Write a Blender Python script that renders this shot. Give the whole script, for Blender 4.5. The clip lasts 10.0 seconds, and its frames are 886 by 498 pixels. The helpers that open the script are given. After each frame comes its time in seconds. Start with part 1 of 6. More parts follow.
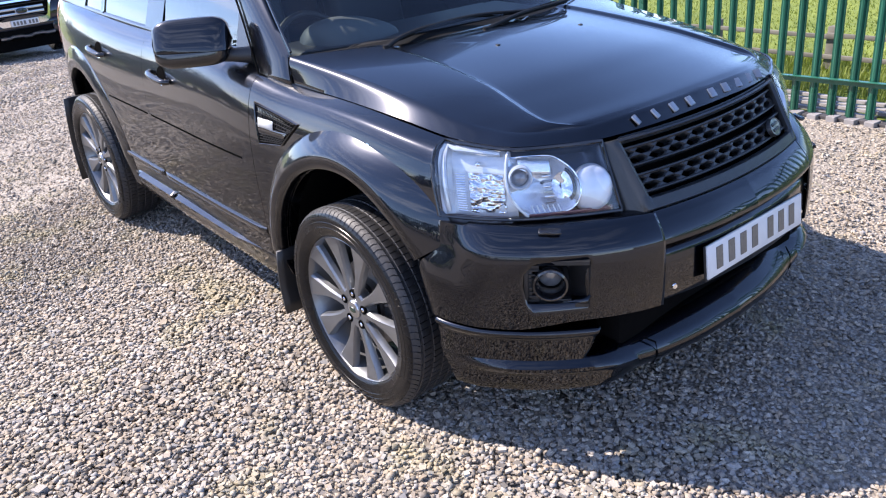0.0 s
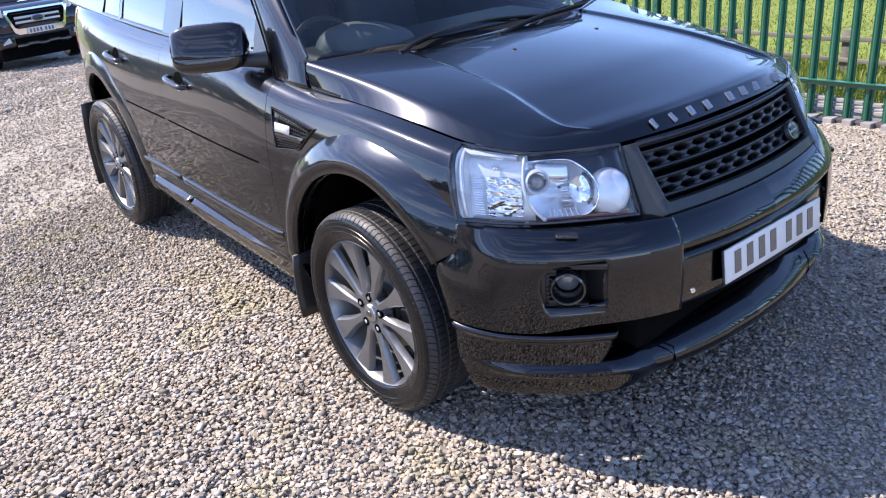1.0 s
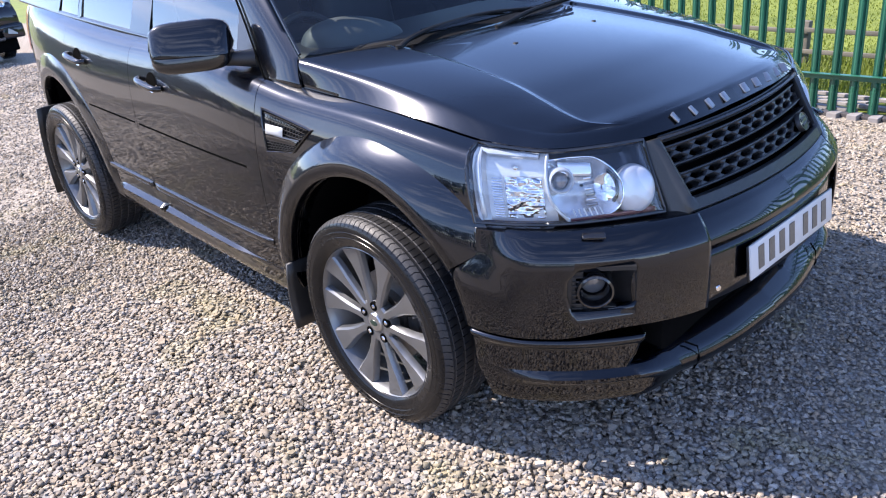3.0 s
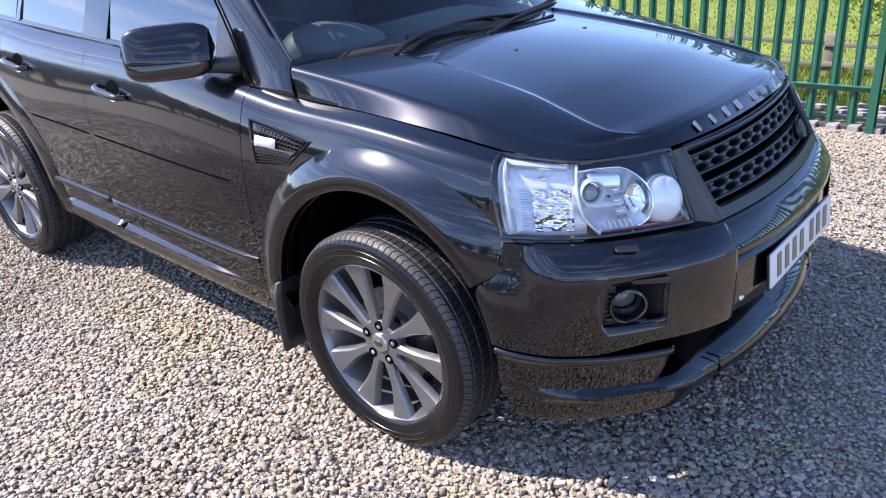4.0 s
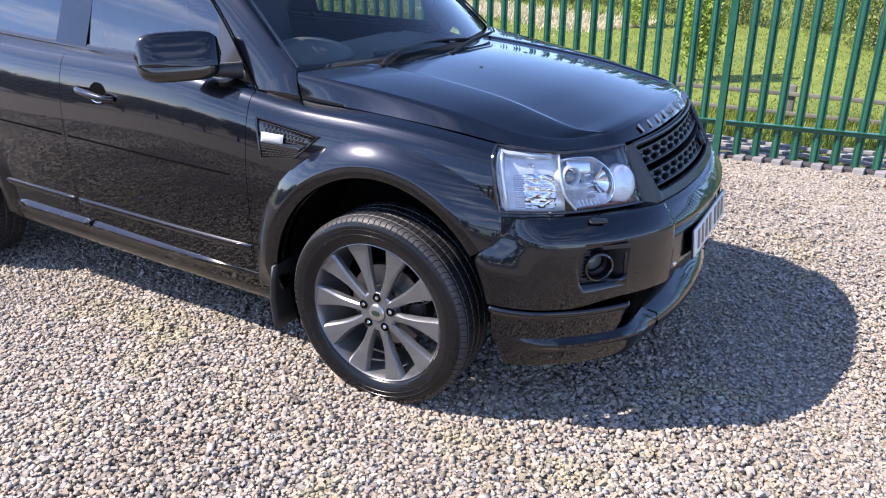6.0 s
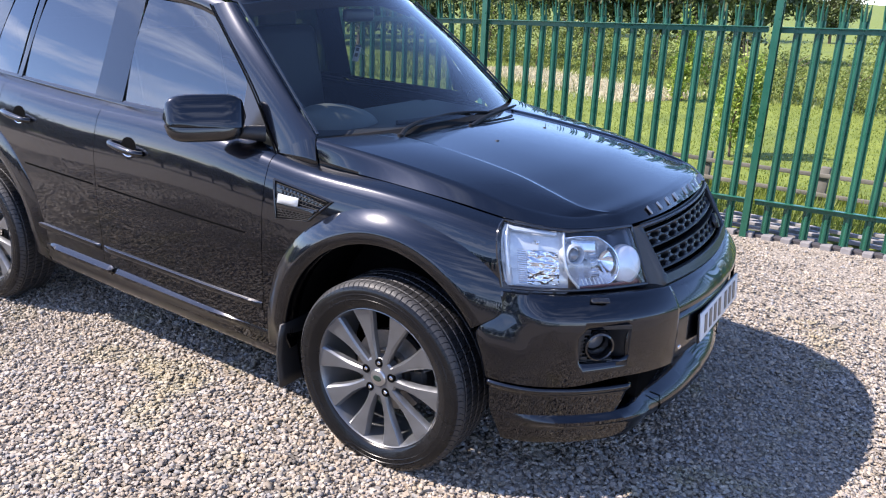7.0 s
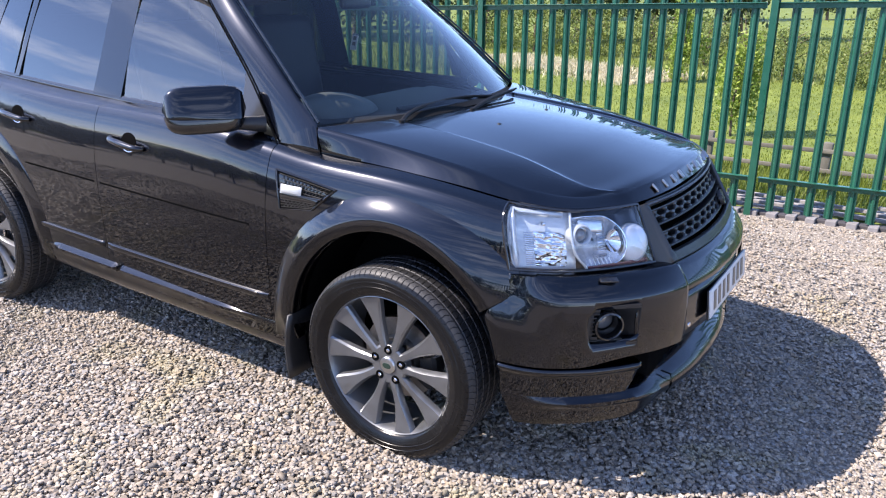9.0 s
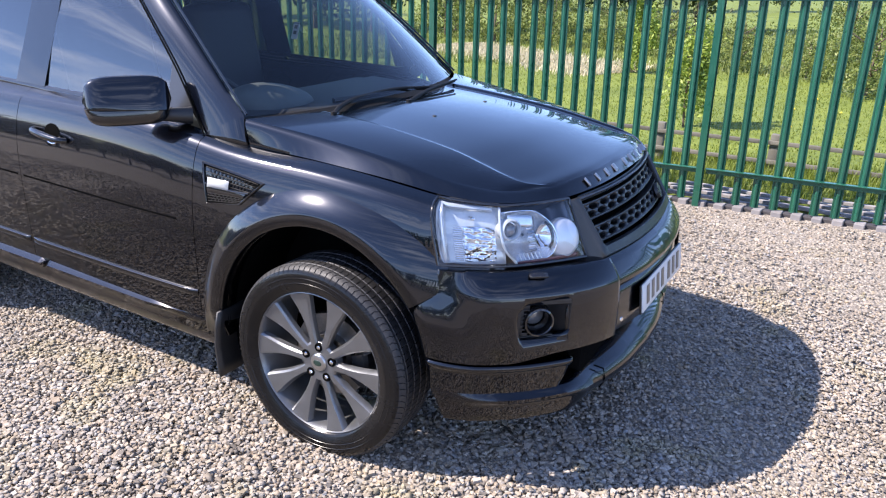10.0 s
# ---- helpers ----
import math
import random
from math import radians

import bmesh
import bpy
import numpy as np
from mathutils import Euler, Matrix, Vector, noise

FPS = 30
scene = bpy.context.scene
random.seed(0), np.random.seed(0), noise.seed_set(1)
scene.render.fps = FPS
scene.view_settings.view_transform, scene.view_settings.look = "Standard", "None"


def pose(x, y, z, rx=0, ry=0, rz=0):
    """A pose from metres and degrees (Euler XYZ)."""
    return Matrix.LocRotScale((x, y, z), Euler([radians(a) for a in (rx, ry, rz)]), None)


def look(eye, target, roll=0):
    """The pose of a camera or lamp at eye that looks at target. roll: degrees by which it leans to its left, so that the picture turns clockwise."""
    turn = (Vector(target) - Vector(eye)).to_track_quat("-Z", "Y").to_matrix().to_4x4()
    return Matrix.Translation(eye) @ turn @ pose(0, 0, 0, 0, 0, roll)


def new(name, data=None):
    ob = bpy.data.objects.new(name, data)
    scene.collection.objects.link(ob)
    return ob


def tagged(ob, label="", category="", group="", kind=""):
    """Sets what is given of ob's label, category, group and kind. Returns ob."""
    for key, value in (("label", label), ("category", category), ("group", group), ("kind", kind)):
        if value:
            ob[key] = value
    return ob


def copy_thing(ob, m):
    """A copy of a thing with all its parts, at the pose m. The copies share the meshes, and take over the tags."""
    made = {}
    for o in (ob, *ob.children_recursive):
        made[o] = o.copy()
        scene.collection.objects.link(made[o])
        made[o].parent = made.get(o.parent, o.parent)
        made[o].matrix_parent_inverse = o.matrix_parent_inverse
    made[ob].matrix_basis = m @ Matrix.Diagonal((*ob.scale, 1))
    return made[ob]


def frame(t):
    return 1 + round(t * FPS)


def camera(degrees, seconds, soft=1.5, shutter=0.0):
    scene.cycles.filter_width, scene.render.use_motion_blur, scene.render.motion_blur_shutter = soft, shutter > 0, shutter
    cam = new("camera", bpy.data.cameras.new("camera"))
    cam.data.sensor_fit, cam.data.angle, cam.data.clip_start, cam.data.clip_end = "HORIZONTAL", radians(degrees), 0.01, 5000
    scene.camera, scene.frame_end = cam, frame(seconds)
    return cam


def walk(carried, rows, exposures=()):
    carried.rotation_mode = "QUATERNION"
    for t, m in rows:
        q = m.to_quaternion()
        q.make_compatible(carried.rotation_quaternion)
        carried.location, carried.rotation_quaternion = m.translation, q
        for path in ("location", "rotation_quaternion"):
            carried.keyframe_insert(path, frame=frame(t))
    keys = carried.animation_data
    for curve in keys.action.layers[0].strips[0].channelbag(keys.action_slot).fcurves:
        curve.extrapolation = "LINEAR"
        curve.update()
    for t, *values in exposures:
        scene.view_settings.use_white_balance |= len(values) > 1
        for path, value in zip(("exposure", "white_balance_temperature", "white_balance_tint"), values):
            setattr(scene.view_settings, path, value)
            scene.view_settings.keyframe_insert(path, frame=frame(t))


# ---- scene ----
import functools

cam = camera(58.6, 10.0, soft=1.15)
PATH = [
    (0, (2.172, -2.19, 1.807), (0.771, -1.07, 0.921), -3.9),
    (0.5, (2.172, -2.192, 1.812), (0.76, -1.08, 0.934), -4.1),
    (1, (2.163, -2.204, 1.808), (0.74, -1.103, 0.934), -4.3),
    (1.5, (2.16, -2.205, 1.812), (0.729, -1.116, 0.936), -4.9),
    (2, (2.158, -2.194, 1.81), (0.738, -1.093, 0.932), -5.0),
    (2.5, (2.092, -2.226, 1.795), (0.705, -1.088, 0.912), -4.8),
    (4, (1.625, -2.415, 1.784), (0.449, -1.063, 0.896), -2.5),
    (4.5, (1.55, -2.506, 1.781), (0.473, -1.071, 0.897), -1.8),
    (5, (1.423, -2.709, 1.784), (0.454, -1.198, 0.902), -1.0),
    (6.5, (1.516, -3.194, 1.824), (0.654, -1.545, 1.092), 3.3),
    (7, (1.576, -3.076, 1.859), (0.6, -1.467, 1.183), 4.4),
    (7.5, (1.673, -3.014, 1.85), (0.667, -1.422, 1.176), 3.5),
    (8, (1.606, -3.071, 1.836), (0.591, -1.487, 1.156), 2.5),
    (8.5, (1.56, -3.071, 1.832), (0.551, -1.488, 1.144), 2.3),
    (9, (1.562, -3.075, 1.833), (0.586, -1.475, 1.134), 2.5),
    (9.5, (1.588, -3.047, 1.829), (0.657, -1.423, 1.125), 3.0),
    (10, (1.641, -2.966, 1.841), (0.747, -1.328, 1.121), 3.3),
]
walk(cam, [(t, look(eye, target, roll)) for t, eye, target, roll in PATH], [(0.0, 1.64, 6800, 20), (2.5, 1.65, 6800, 20), (4.5, 1.76, 6750, 20), (5.2, 1.69, 6750, 20), (6.5, 1.58, 6760, 20), (10.0, 1.60, 6760, 20)])

# ---- light ----
SUN = Vector((-0.83, -0.55, 1.0)).normalized()
world = bpy.data.worlds.new("sky")
scene.world = world
world.use_nodes = True
wn, wl = world.node_tree.nodes, world.node_tree.links
sky = wn.new("ShaderNodeTexSky")
sky.sky_type, sky.sun_disc = "NISHITA", False
sky.sun_elevation, sky.sun_rotation = math.asin(SUN.z), math.atan2(SUN.x, SUN.y)
sky.air_density, sky.dust_density, sky.ozone_density = 0.64, 0.12, 5.2
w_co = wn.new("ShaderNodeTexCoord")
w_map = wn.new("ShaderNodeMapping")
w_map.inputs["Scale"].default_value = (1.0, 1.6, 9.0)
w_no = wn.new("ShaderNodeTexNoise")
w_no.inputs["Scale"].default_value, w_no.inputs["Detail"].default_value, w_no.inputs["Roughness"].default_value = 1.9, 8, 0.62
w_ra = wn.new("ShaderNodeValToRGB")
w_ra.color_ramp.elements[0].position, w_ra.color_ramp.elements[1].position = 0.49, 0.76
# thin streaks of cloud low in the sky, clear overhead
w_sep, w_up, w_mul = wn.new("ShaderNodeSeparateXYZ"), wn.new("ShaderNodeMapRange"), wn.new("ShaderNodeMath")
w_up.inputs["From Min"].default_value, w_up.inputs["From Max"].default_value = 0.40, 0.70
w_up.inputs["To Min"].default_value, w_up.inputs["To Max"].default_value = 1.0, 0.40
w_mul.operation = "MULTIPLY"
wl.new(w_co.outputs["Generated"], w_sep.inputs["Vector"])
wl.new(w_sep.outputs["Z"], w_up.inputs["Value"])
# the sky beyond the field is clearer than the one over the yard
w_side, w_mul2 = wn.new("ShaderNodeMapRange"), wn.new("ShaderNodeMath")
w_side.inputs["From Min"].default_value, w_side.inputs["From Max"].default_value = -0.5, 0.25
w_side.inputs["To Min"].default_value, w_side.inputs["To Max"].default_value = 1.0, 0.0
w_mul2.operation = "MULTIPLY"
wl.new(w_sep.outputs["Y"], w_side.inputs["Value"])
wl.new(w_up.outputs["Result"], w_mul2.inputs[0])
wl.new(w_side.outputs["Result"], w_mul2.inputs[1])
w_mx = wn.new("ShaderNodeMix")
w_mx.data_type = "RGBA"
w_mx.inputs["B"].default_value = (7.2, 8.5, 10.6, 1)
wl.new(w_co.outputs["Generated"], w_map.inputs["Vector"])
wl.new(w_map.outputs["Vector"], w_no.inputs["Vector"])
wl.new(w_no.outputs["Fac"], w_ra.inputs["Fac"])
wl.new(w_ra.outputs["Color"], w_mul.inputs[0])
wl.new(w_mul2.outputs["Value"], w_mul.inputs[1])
# pale haze along the horizon
w_haze, w_max = wn.new("ShaderNodeMapRange"), wn.new("ShaderNodeMath")
w_haze.inputs["From Min"].default_value, w_haze.inputs["From Max"].default_value = 0.0, 0.16
w_haze.inputs["To Min"].default_value, w_haze.inputs["To Max"].default_value = 0.05, 0.0
w_max.operation = "MAXIMUM"
wl.new(w_sep.outputs["Z"], w_haze.inputs["Value"])
wl.new(w_mul.outputs["Value"], w_max.inputs[0])
wl.new(w_haze.outputs["Result"], w_max.inputs[1])
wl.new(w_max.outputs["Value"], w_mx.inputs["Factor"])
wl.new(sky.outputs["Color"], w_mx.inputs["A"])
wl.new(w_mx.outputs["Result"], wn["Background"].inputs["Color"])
wn["Background"].inputs["Strength"].default_value = 0.158
lamp = bpy.data.lights.new("sun", "SUN")
lamp.energy, lamp.angle, lamp.color = 3.8, radians(0.55), (0.995, 0.955, 0.865)
sun = new("sun", lamp)
sun.matrix_world = look(SUN * 30, (0, 0, 0))

# ---- materials ----


def mat(name, color, rough=0.5, metal=0.0, coat=0.0, spec=0.5, vary=0.0, scale=20.0, bump=0.0, bump_scale=200.0, rough_vary=0.0, random_tint=0.0):
    """A principled material with large and fine variation of colour, roughness and relief."""
    m = bpy.data.materials.new(name)
    m.use_nodes = True
    n, l = m.node_tree.nodes, m.node_tree.links
    b = n["Principled BSDF"]
    b.inputs["Base Color"].default_value = (*color, 1)
    b.inputs["Roughness"].default_value, b.inputs["Metallic"].default_value = rough, metal
    b.inputs["Coat Weight"].default_value, b.inputs["Coat Roughness"].default_value = coat, 0.02
    b.inputs["Specular IOR Level"].default_value = spec
    co = n.new("ShaderNodeTexCoord")
    if vary or rough_vary:
        no = n.new("ShaderNodeTexNoise")
        no.inputs["Scale"].default_value, no.inputs["Detail"].default_value = scale, 6
        l.new(co.outputs["Object"], no.inputs["Vector"])
    if vary or random_tint:
        mx = n.new("ShaderNodeMix")
        mx.data_type, mx.blend_type = "RGBA", "MIX"
        mx.inputs["A"].default_value = (*[c * (1 - vary) for c in color], 1)
        mx.inputs["B"].default_value = (*[min(1, c * (1 + vary)) for c in color], 1)
        if vary:
            l.new(no.outputs["Fac"], mx.inputs["Factor"])
        out = mx.outputs["Result"]
        if random_tint:
            oi = n.new("ShaderNodeObjectInfo")
            hs = n.new("ShaderNodeHueSaturation")
            mr = n.new("ShaderNodeMapRange")
            mr.inputs["To Min"].default_value, mr.inputs["To Max"].default_value = 1 - random_tint, 1 + random_tint
            l.new(oi.outputs["Random"], mr.inputs["Value"])
            l.new(mr.outputs["Result"], hs.inputs["Value"])
            l.new(out, hs.inputs["Color"])
            out = hs.outputs["Color"]
        l.new(out, b.inputs["Base Color"])
    if rough_vary:
        mr = n.new("ShaderNodeMapRange")
        mr.inputs["From Min"].default_value, mr.inputs["From Max"].default_value = 0.3, 0.7
        mr.inputs["To Min"].default_value, mr.inputs["To Max"].default_value = max(0.01, rough - rough_vary), rough + rough_vary
        l.new(no.outputs["Fac"], mr.inputs["Value"])
        l.new(mr.outputs["Result"], b.inputs["Roughness"])
    if bump:
        nb = n.new("ShaderNodeTexNoise")
        nb.inputs["Scale"].default_value, nb.inputs["Detail"].default_value = bump_scale, 4
        l.new(co.outputs["Object"], nb.inputs["Vector"])
        bp = n.new("ShaderNodeBump")
        bp.inputs["Strength"].default_value, bp.inputs["Distance"].default_value = bump, 0.003
        l.new(nb.outputs["Fac"], bp.inputs["Height"])
        l.new(bp.outputs["Normal"], b.inputs["Normal"])
    return m


def glass(name, tint, base=0.05, gloss=1.0, rough=0.0):
    """Thin window glass: tinted see-through with a mirror gloss by Fresnel."""
    m = bpy.data.materials.new(name)
    m.use_nodes = True
    n, l = m.node_tree.nodes, m.node_tree.links
    n.remove(n["Principled BSDF"])
    tr, gl, mx, fr, pw, ma = (n.new("ShaderNode" + k) for k in ("BsdfTransparent", "BsdfGlossy", "MixShader", "LayerWeight", "Math", "Math"))
    tr.inputs["Color"].default_value = (*tint, 1)
    gl.inputs["Roughness"].default_value = rough
    gl.inputs["Color"].default_value = (gloss, gloss, gloss, 1)
    fr.inputs["Blend"].default_value = 0.5
    pw.operation, pw.inputs[1].default_value = "POWER", 4.2
    ma.operation, ma.inputs[1].default_value, ma.inputs[2].default_value = "MULTIPLY_ADD", 0.92, base
    l.new(fr.outputs["Facing"], pw.inputs[0])
    l.new(pw.outputs["Value"], ma.inputs[0])
    l.new(ma.outputs["Value"], mx.inputs["Fac"])
    l.new(tr.outputs["BSDF"], mx.inputs[1])
    l.new(gl.outputs["BSDF"], mx.inputs[2])
    l.new(mx.outputs["Shader"], n["Material Output"].inputs["Surface"])
    return m


def pearl_paint(name, flake, clear_ior=1.50):
    """Dark metallic paint under a clear coat: a broad flake lobe below a sharp mirror gloss."""
    m = mat(name, flake, 0.40, 1.0, vary=0.25, scale=900, rough_vary=0.05)
    b = m.node_tree.nodes["Principled BSDF"]
    b.inputs["Coat Weight"].default_value, b.inputs["Coat Roughness"].default_value, b.inputs["Coat IOR"].default_value = 1.0, 0.018, clear_ior
    # fine swirl marks and dust film in the clear coat: a faint wide lobe round every glint
    n, l = m.node_tree.nodes, m.node_tree.links
    swirl, mx = n.new("ShaderNodeBsdfGlossy"), n.new("ShaderNodeMixShader")
    swirl.inputs["Color"].default_value, swirl.inputs["Roughness"].default_value = (1.0, 0.97, 0.93, 1), 0.21
    mx.inputs["Fac"].default_value = 0.008
    l.new(b.outputs["BSDF"], mx.inputs[1])
    l.new(swirl.outputs["BSDF"], mx.inputs[2])
    l.new(mx.outputs["Shader"], n["Material Output"].inputs["Surface"])
    return m


PAINT = pearl_paint("blue_black_paint", (0.0020, 0.0034, 0.0080))
TRIM = mat("black_trim", (0.012, 0.012, 0.013), 0.45, bump=0.25, bump_scale=500, vary=0.3)
DULL = mat("dull_black_plastic", (0.005, 0.005, 0.0055), 0.6, spec=0.25, bump=0.2, bump_scale=600, vary=0.3)
GLOSS = mat("gloss_black_trim", (0.006, 0.006, 0.007), 0.12, coat=0.5, vary=0.2)
DARK = mat("dark_void", (0.005, 0.005, 0.005), 0.9, spec=0.0, vary=0.3)
SATIN = mat("satin_grey_grille", (0.035, 0.037, 0.04), 0.33, 0.35, vary=0.2, scale=6, rough_vary=0.05, bump=0.1, bump_scale=900)
CHROME = mat("chrome", (0.75, 0.76, 0.78), 0.08, 1.0, rough_vary=0.04, scale=30)
SILVER = mat("brushed_silver", (0.5, 0.51, 0.53), 0.28, 1.0, vary=0.1)
SATINSILVER = mat("satin_silver", (0.30, 0.31, 0.33), 0.35, 0.9, vary=0.1)
RIM = mat("gunmetal_rim", (0.165, 0.172, 0.182), 0.36, 0.75, coat=0.35, vary=0.12, scale=25, rough_vary=0.06)
RUBBER = mat("tyre_rubber", (0.0055, 0.0055, 0.006), 0.24, spec=0.30, vary=0.35, scale=14, bump=0.03, bump_scale=350, rough_vary=0.07)
TREAD = mat("dusty_tread_rubber", (0.019, 0.019, 0.021), 0.55, vary=0.35, scale=22, bump=0.4, bump_scale=350, rough_vary=0.1)
DISC = mat("brake_disc", (0.25, 0.24, 0.23), 0.35, 0.9, vary=0.3, scale=60)
SCREEN = glass("windscreen_glass", (0.80, 0.86, 0.84))
TINT = glass("tinted_window_glass", (0.42, 0.48, 0.47), 0.11)
PRIVACY = glass("privacy_glass", (0.05, 0.06, 0.07), 0.11)
LENS = glass("clear_lens", (0.93, 0.95, 0.96))
LEATHER = mat("dark_leather", (0.010, 0.010, 0.011), 0.55, vary=0.3)
DASH = mat("dash_grey", (0.055, 0.064, 0.068), 0.5, vary=0.15)
PLATE = mat("white_plate", (0.62, 0.62, 0.62), 0.35, vary=0.05, scale=40)
INK = mat("grey_characters", (0.13, 0.12, 0.105), 0.4, vary=0.4, scale=120)
RED = mat("red_lens", (0.35, 0.01, 0.012), 0.12, coat=0.6, vary=0.1)
AMBERCLEAR = mat("pale_repeater_lens", (0.36, 0.37, 0.37), 0.2, coat=0.4, vary=0.05)
GREEN = mat("green_fence_paint", (0.011, 0.088, 0.056), 0.32, coat=0.15, vary=0.22, scale=7, bump=0.15, bump_scale=60, rough_vary=0.1, random_tint=0.12)
CONCRETE = mat("grey_concrete", (0.21, 0.20, 0.20), 0.85, vary=0.25, scale=12, bump=0.6, bump_scale=120, random_tint=0.1)
DARKEDGE = mat("dark_concrete", (0.045, 0.042, 0.045), 0.85, vary=0.3, scale=12, bump=0.6, bump_scale=120, random_tint=0.15)
BOARD = mat("pale_boards", (0.25, 0.24, 0.235), 0.8, vary=0.3, scale=10, bump=0.4, bump_scale=90, random_tint=0.12)
FOGGLASS = mat("fog_lamp_glass", (0.22, 0.22, 0.23), 0.1, 0.5, coat=0.6, vary=0.2, scale=40)
WOOD = mat("weathered_wood", (0.125, 0.118, 0.098), 0.8, vary=0.35, scale=9, bump=0.6, bump_scale=60, random_tint=0.15)

# ---- shape helpers ----
ORIGIN = {}


def thing(name, loc, label, category, group="", kind=""):
    ob = new(name)
    ob.location = loc
    ORIGIN[ob.name] = Vector(loc)
    ob.empty_display_size = 0.1
    return tagged(ob, label, category, group, kind)


def part(name, bm, material, parent=None, label="", sharp=38, thick=0.0, out=None, rim=True):
    """Links a bmesh, given in world coordinates, as one mesh object under its thing."""
    bm.normal_update()
    if out is not None:
        s = sum((f.normal.dot(f.calc_center_median() - Vector(out)) * f.calc_area() for f in bm.faces))
        if s < 0:
            bmesh.ops.reverse_faces(bm, faces=bm.faces[:])
    org = ORIGIN.get(parent.name, Vector()) if parent else Vector()
    bm.transform(Matrix.Translation(-org))
    me = bpy.data.meshes.new(name)
    bm.to_mesh(me)
    bm.free()
    for m in material if isinstance(material, (list, tuple)) else [material]:
        me.materials.append(m)
    me.polygons.foreach_set("use_smooth", [True] * len(me.polygons))
    me.set_sharp_from_angle(angle=radians(sharp))
    ob = new(name, me)
    if parent:
        ob.parent = parent
        ORIGIN[ob.name] = org
    if thick:
        so = ob.modifiers.new("thickness", "SOLIDIFY")
        so.thickness, so.offset, so.use_rim = thick, -1, rim
    if label:
        ob["label"] = label
    return ob


def curve(points, n):
    """n points along a smooth curve through the points."""
    p = np.array(points, float)
    q = np.vstack([2 * p[0] - p[1], p, 2 * p[-1] - p[-2]])
    d = np.r_[0, np.cumsum(np.linalg.norm(np.diff(p, axis=0), axis=1))]
    outp = []
    for s in np.linspace(0, d[-1], n):
        i = min(max(int(np.searchsorted(d, s, side="right")) - 1, 0), len(p) - 2)
        t = (s - d[i]) / (d[i + 1] - d[i])
        a, b, c, e = q[i:i + 4]
        outp.append(0.5 * ((2 * b) + (c - a) * t + (2 * a - 5 * b + 4 * c - e) * t * t + (3 * b - a - 3 * c + e) * t ** 3))
    return np.array(outp)


def smooth(x, xs, ys):
    """A smooth function through the pairs xs, ys."""
    xs, ys = np.array(xs, float), np.array(ys, float)
    x = min(max(x, xs[0]), xs[-1])
    i = min(max(int(np.searchsorted(xs, x, side="right")) - 1, 0), len(xs) - 2)
    g = np.gradient(ys, xs)
    h = xs[i + 1] - xs[i]
    t = (x - xs[i]) / h
    return float((2 * t ** 3 - 3 * t * t + 1) * ys[i] + (t ** 3 - 2 * t * t + t) * h * g[i] + (3 * t * t - 2 * t ** 3) * ys[i + 1] + (t ** 3 - t * t) * h * g[i + 1])


@functools.lru_cache(maxsize=None)
def spline_bends(xs, ys):
    """Second derivatives of the natural cubic spline through the pairs."""
    n = len(xs)
    A, r = np.zeros((n, n)), np.zeros(n)
    A[0, 0] = A[-1, -1] = 1
    for i in range(1, n - 1):
        h0, h1 = xs[i] - xs[i - 1], xs[i + 1] - xs[i]
        A[i, i - 1:i + 2] = h0 / 6, (h0 + h1) / 3, h1 / 6
        r[i] = (ys[i + 1] - ys[i]) / h1 - (ys[i] - ys[i - 1]) / h0
    return np.linalg.solve(A, r)


def spline(x, xs, ys):
    """A curve with steady bends through the pairs xs, ys."""
    x = min(max(x, xs[0]), xs[-1])
    i = min(max(int(np.searchsorted(xs, x, side="right")) - 1, 0), len(xs) - 2)
    m, h = spline_bends(xs, ys), xs[i + 1] - xs[i]
    a, b = (xs[i + 1] - x) / h, (x - xs[i]) / h
    return float(a * ys[i] + b * ys[i + 1] + ((a ** 3 - a) * m[i] + (b ** 3 - b) * m[i + 1]) * h * h / 6)


def sheet(rows, closed=False, skip=None, closed_rows=False):
    """A bmesh grid through rows of points."""
    bm = bmesh.new()
    vs = [[bm.verts.new(p) for p in r] for r in rows]
    nu, nv = len(vs), len(vs[0])
    for i in range(nu if closed_rows else nu - 1):
        for j in range(nv if closed else nv - 1):
            if skip and skip(i, j):
                continue
            a, b = vs[i], vs[(i + 1) % nu]
            bm.faces.new((a[j], a[(j + 1) % nv], b[(j + 1) % nv], b[j]))
    return bm


def join(*bms):
    """One bmesh of several."""
    o = bms[0]
    for b in bms[1:]:
        me = bpy.data.meshes.new("tmp")
        b.to_mesh(me)
        o.from_mesh(me)
        b.free()
        bpy.data.meshes.remove(me)
    return o


def mirrored(bm, y0):
    """A copy of the bmesh on the other side of the car."""
    o = bm.copy()
    for v in o.verts:
        v.co.y = 2 * y0 - v.co.y
    bmesh.ops.reverse_faces(o, faces=o.faces[:])
    return o


def box(cx, cy, cz, sx, sy, sz, bevel=0.0, seg=2, m=None):
    bm = bmesh.new()
    bmesh.ops.create_cube(bm, size=1.0, matrix=Matrix.Diagonal((sx, sy, sz, 1)))
    if bevel:
        bmesh.ops.bevel(bm, geom=bm.edges[:], offset=bevel, segments=seg, affect="EDGES", profile=0.5)
    bm.transform(Matrix.Translation((cx, cy, cz)) @ (m or Matrix()))
    return bm


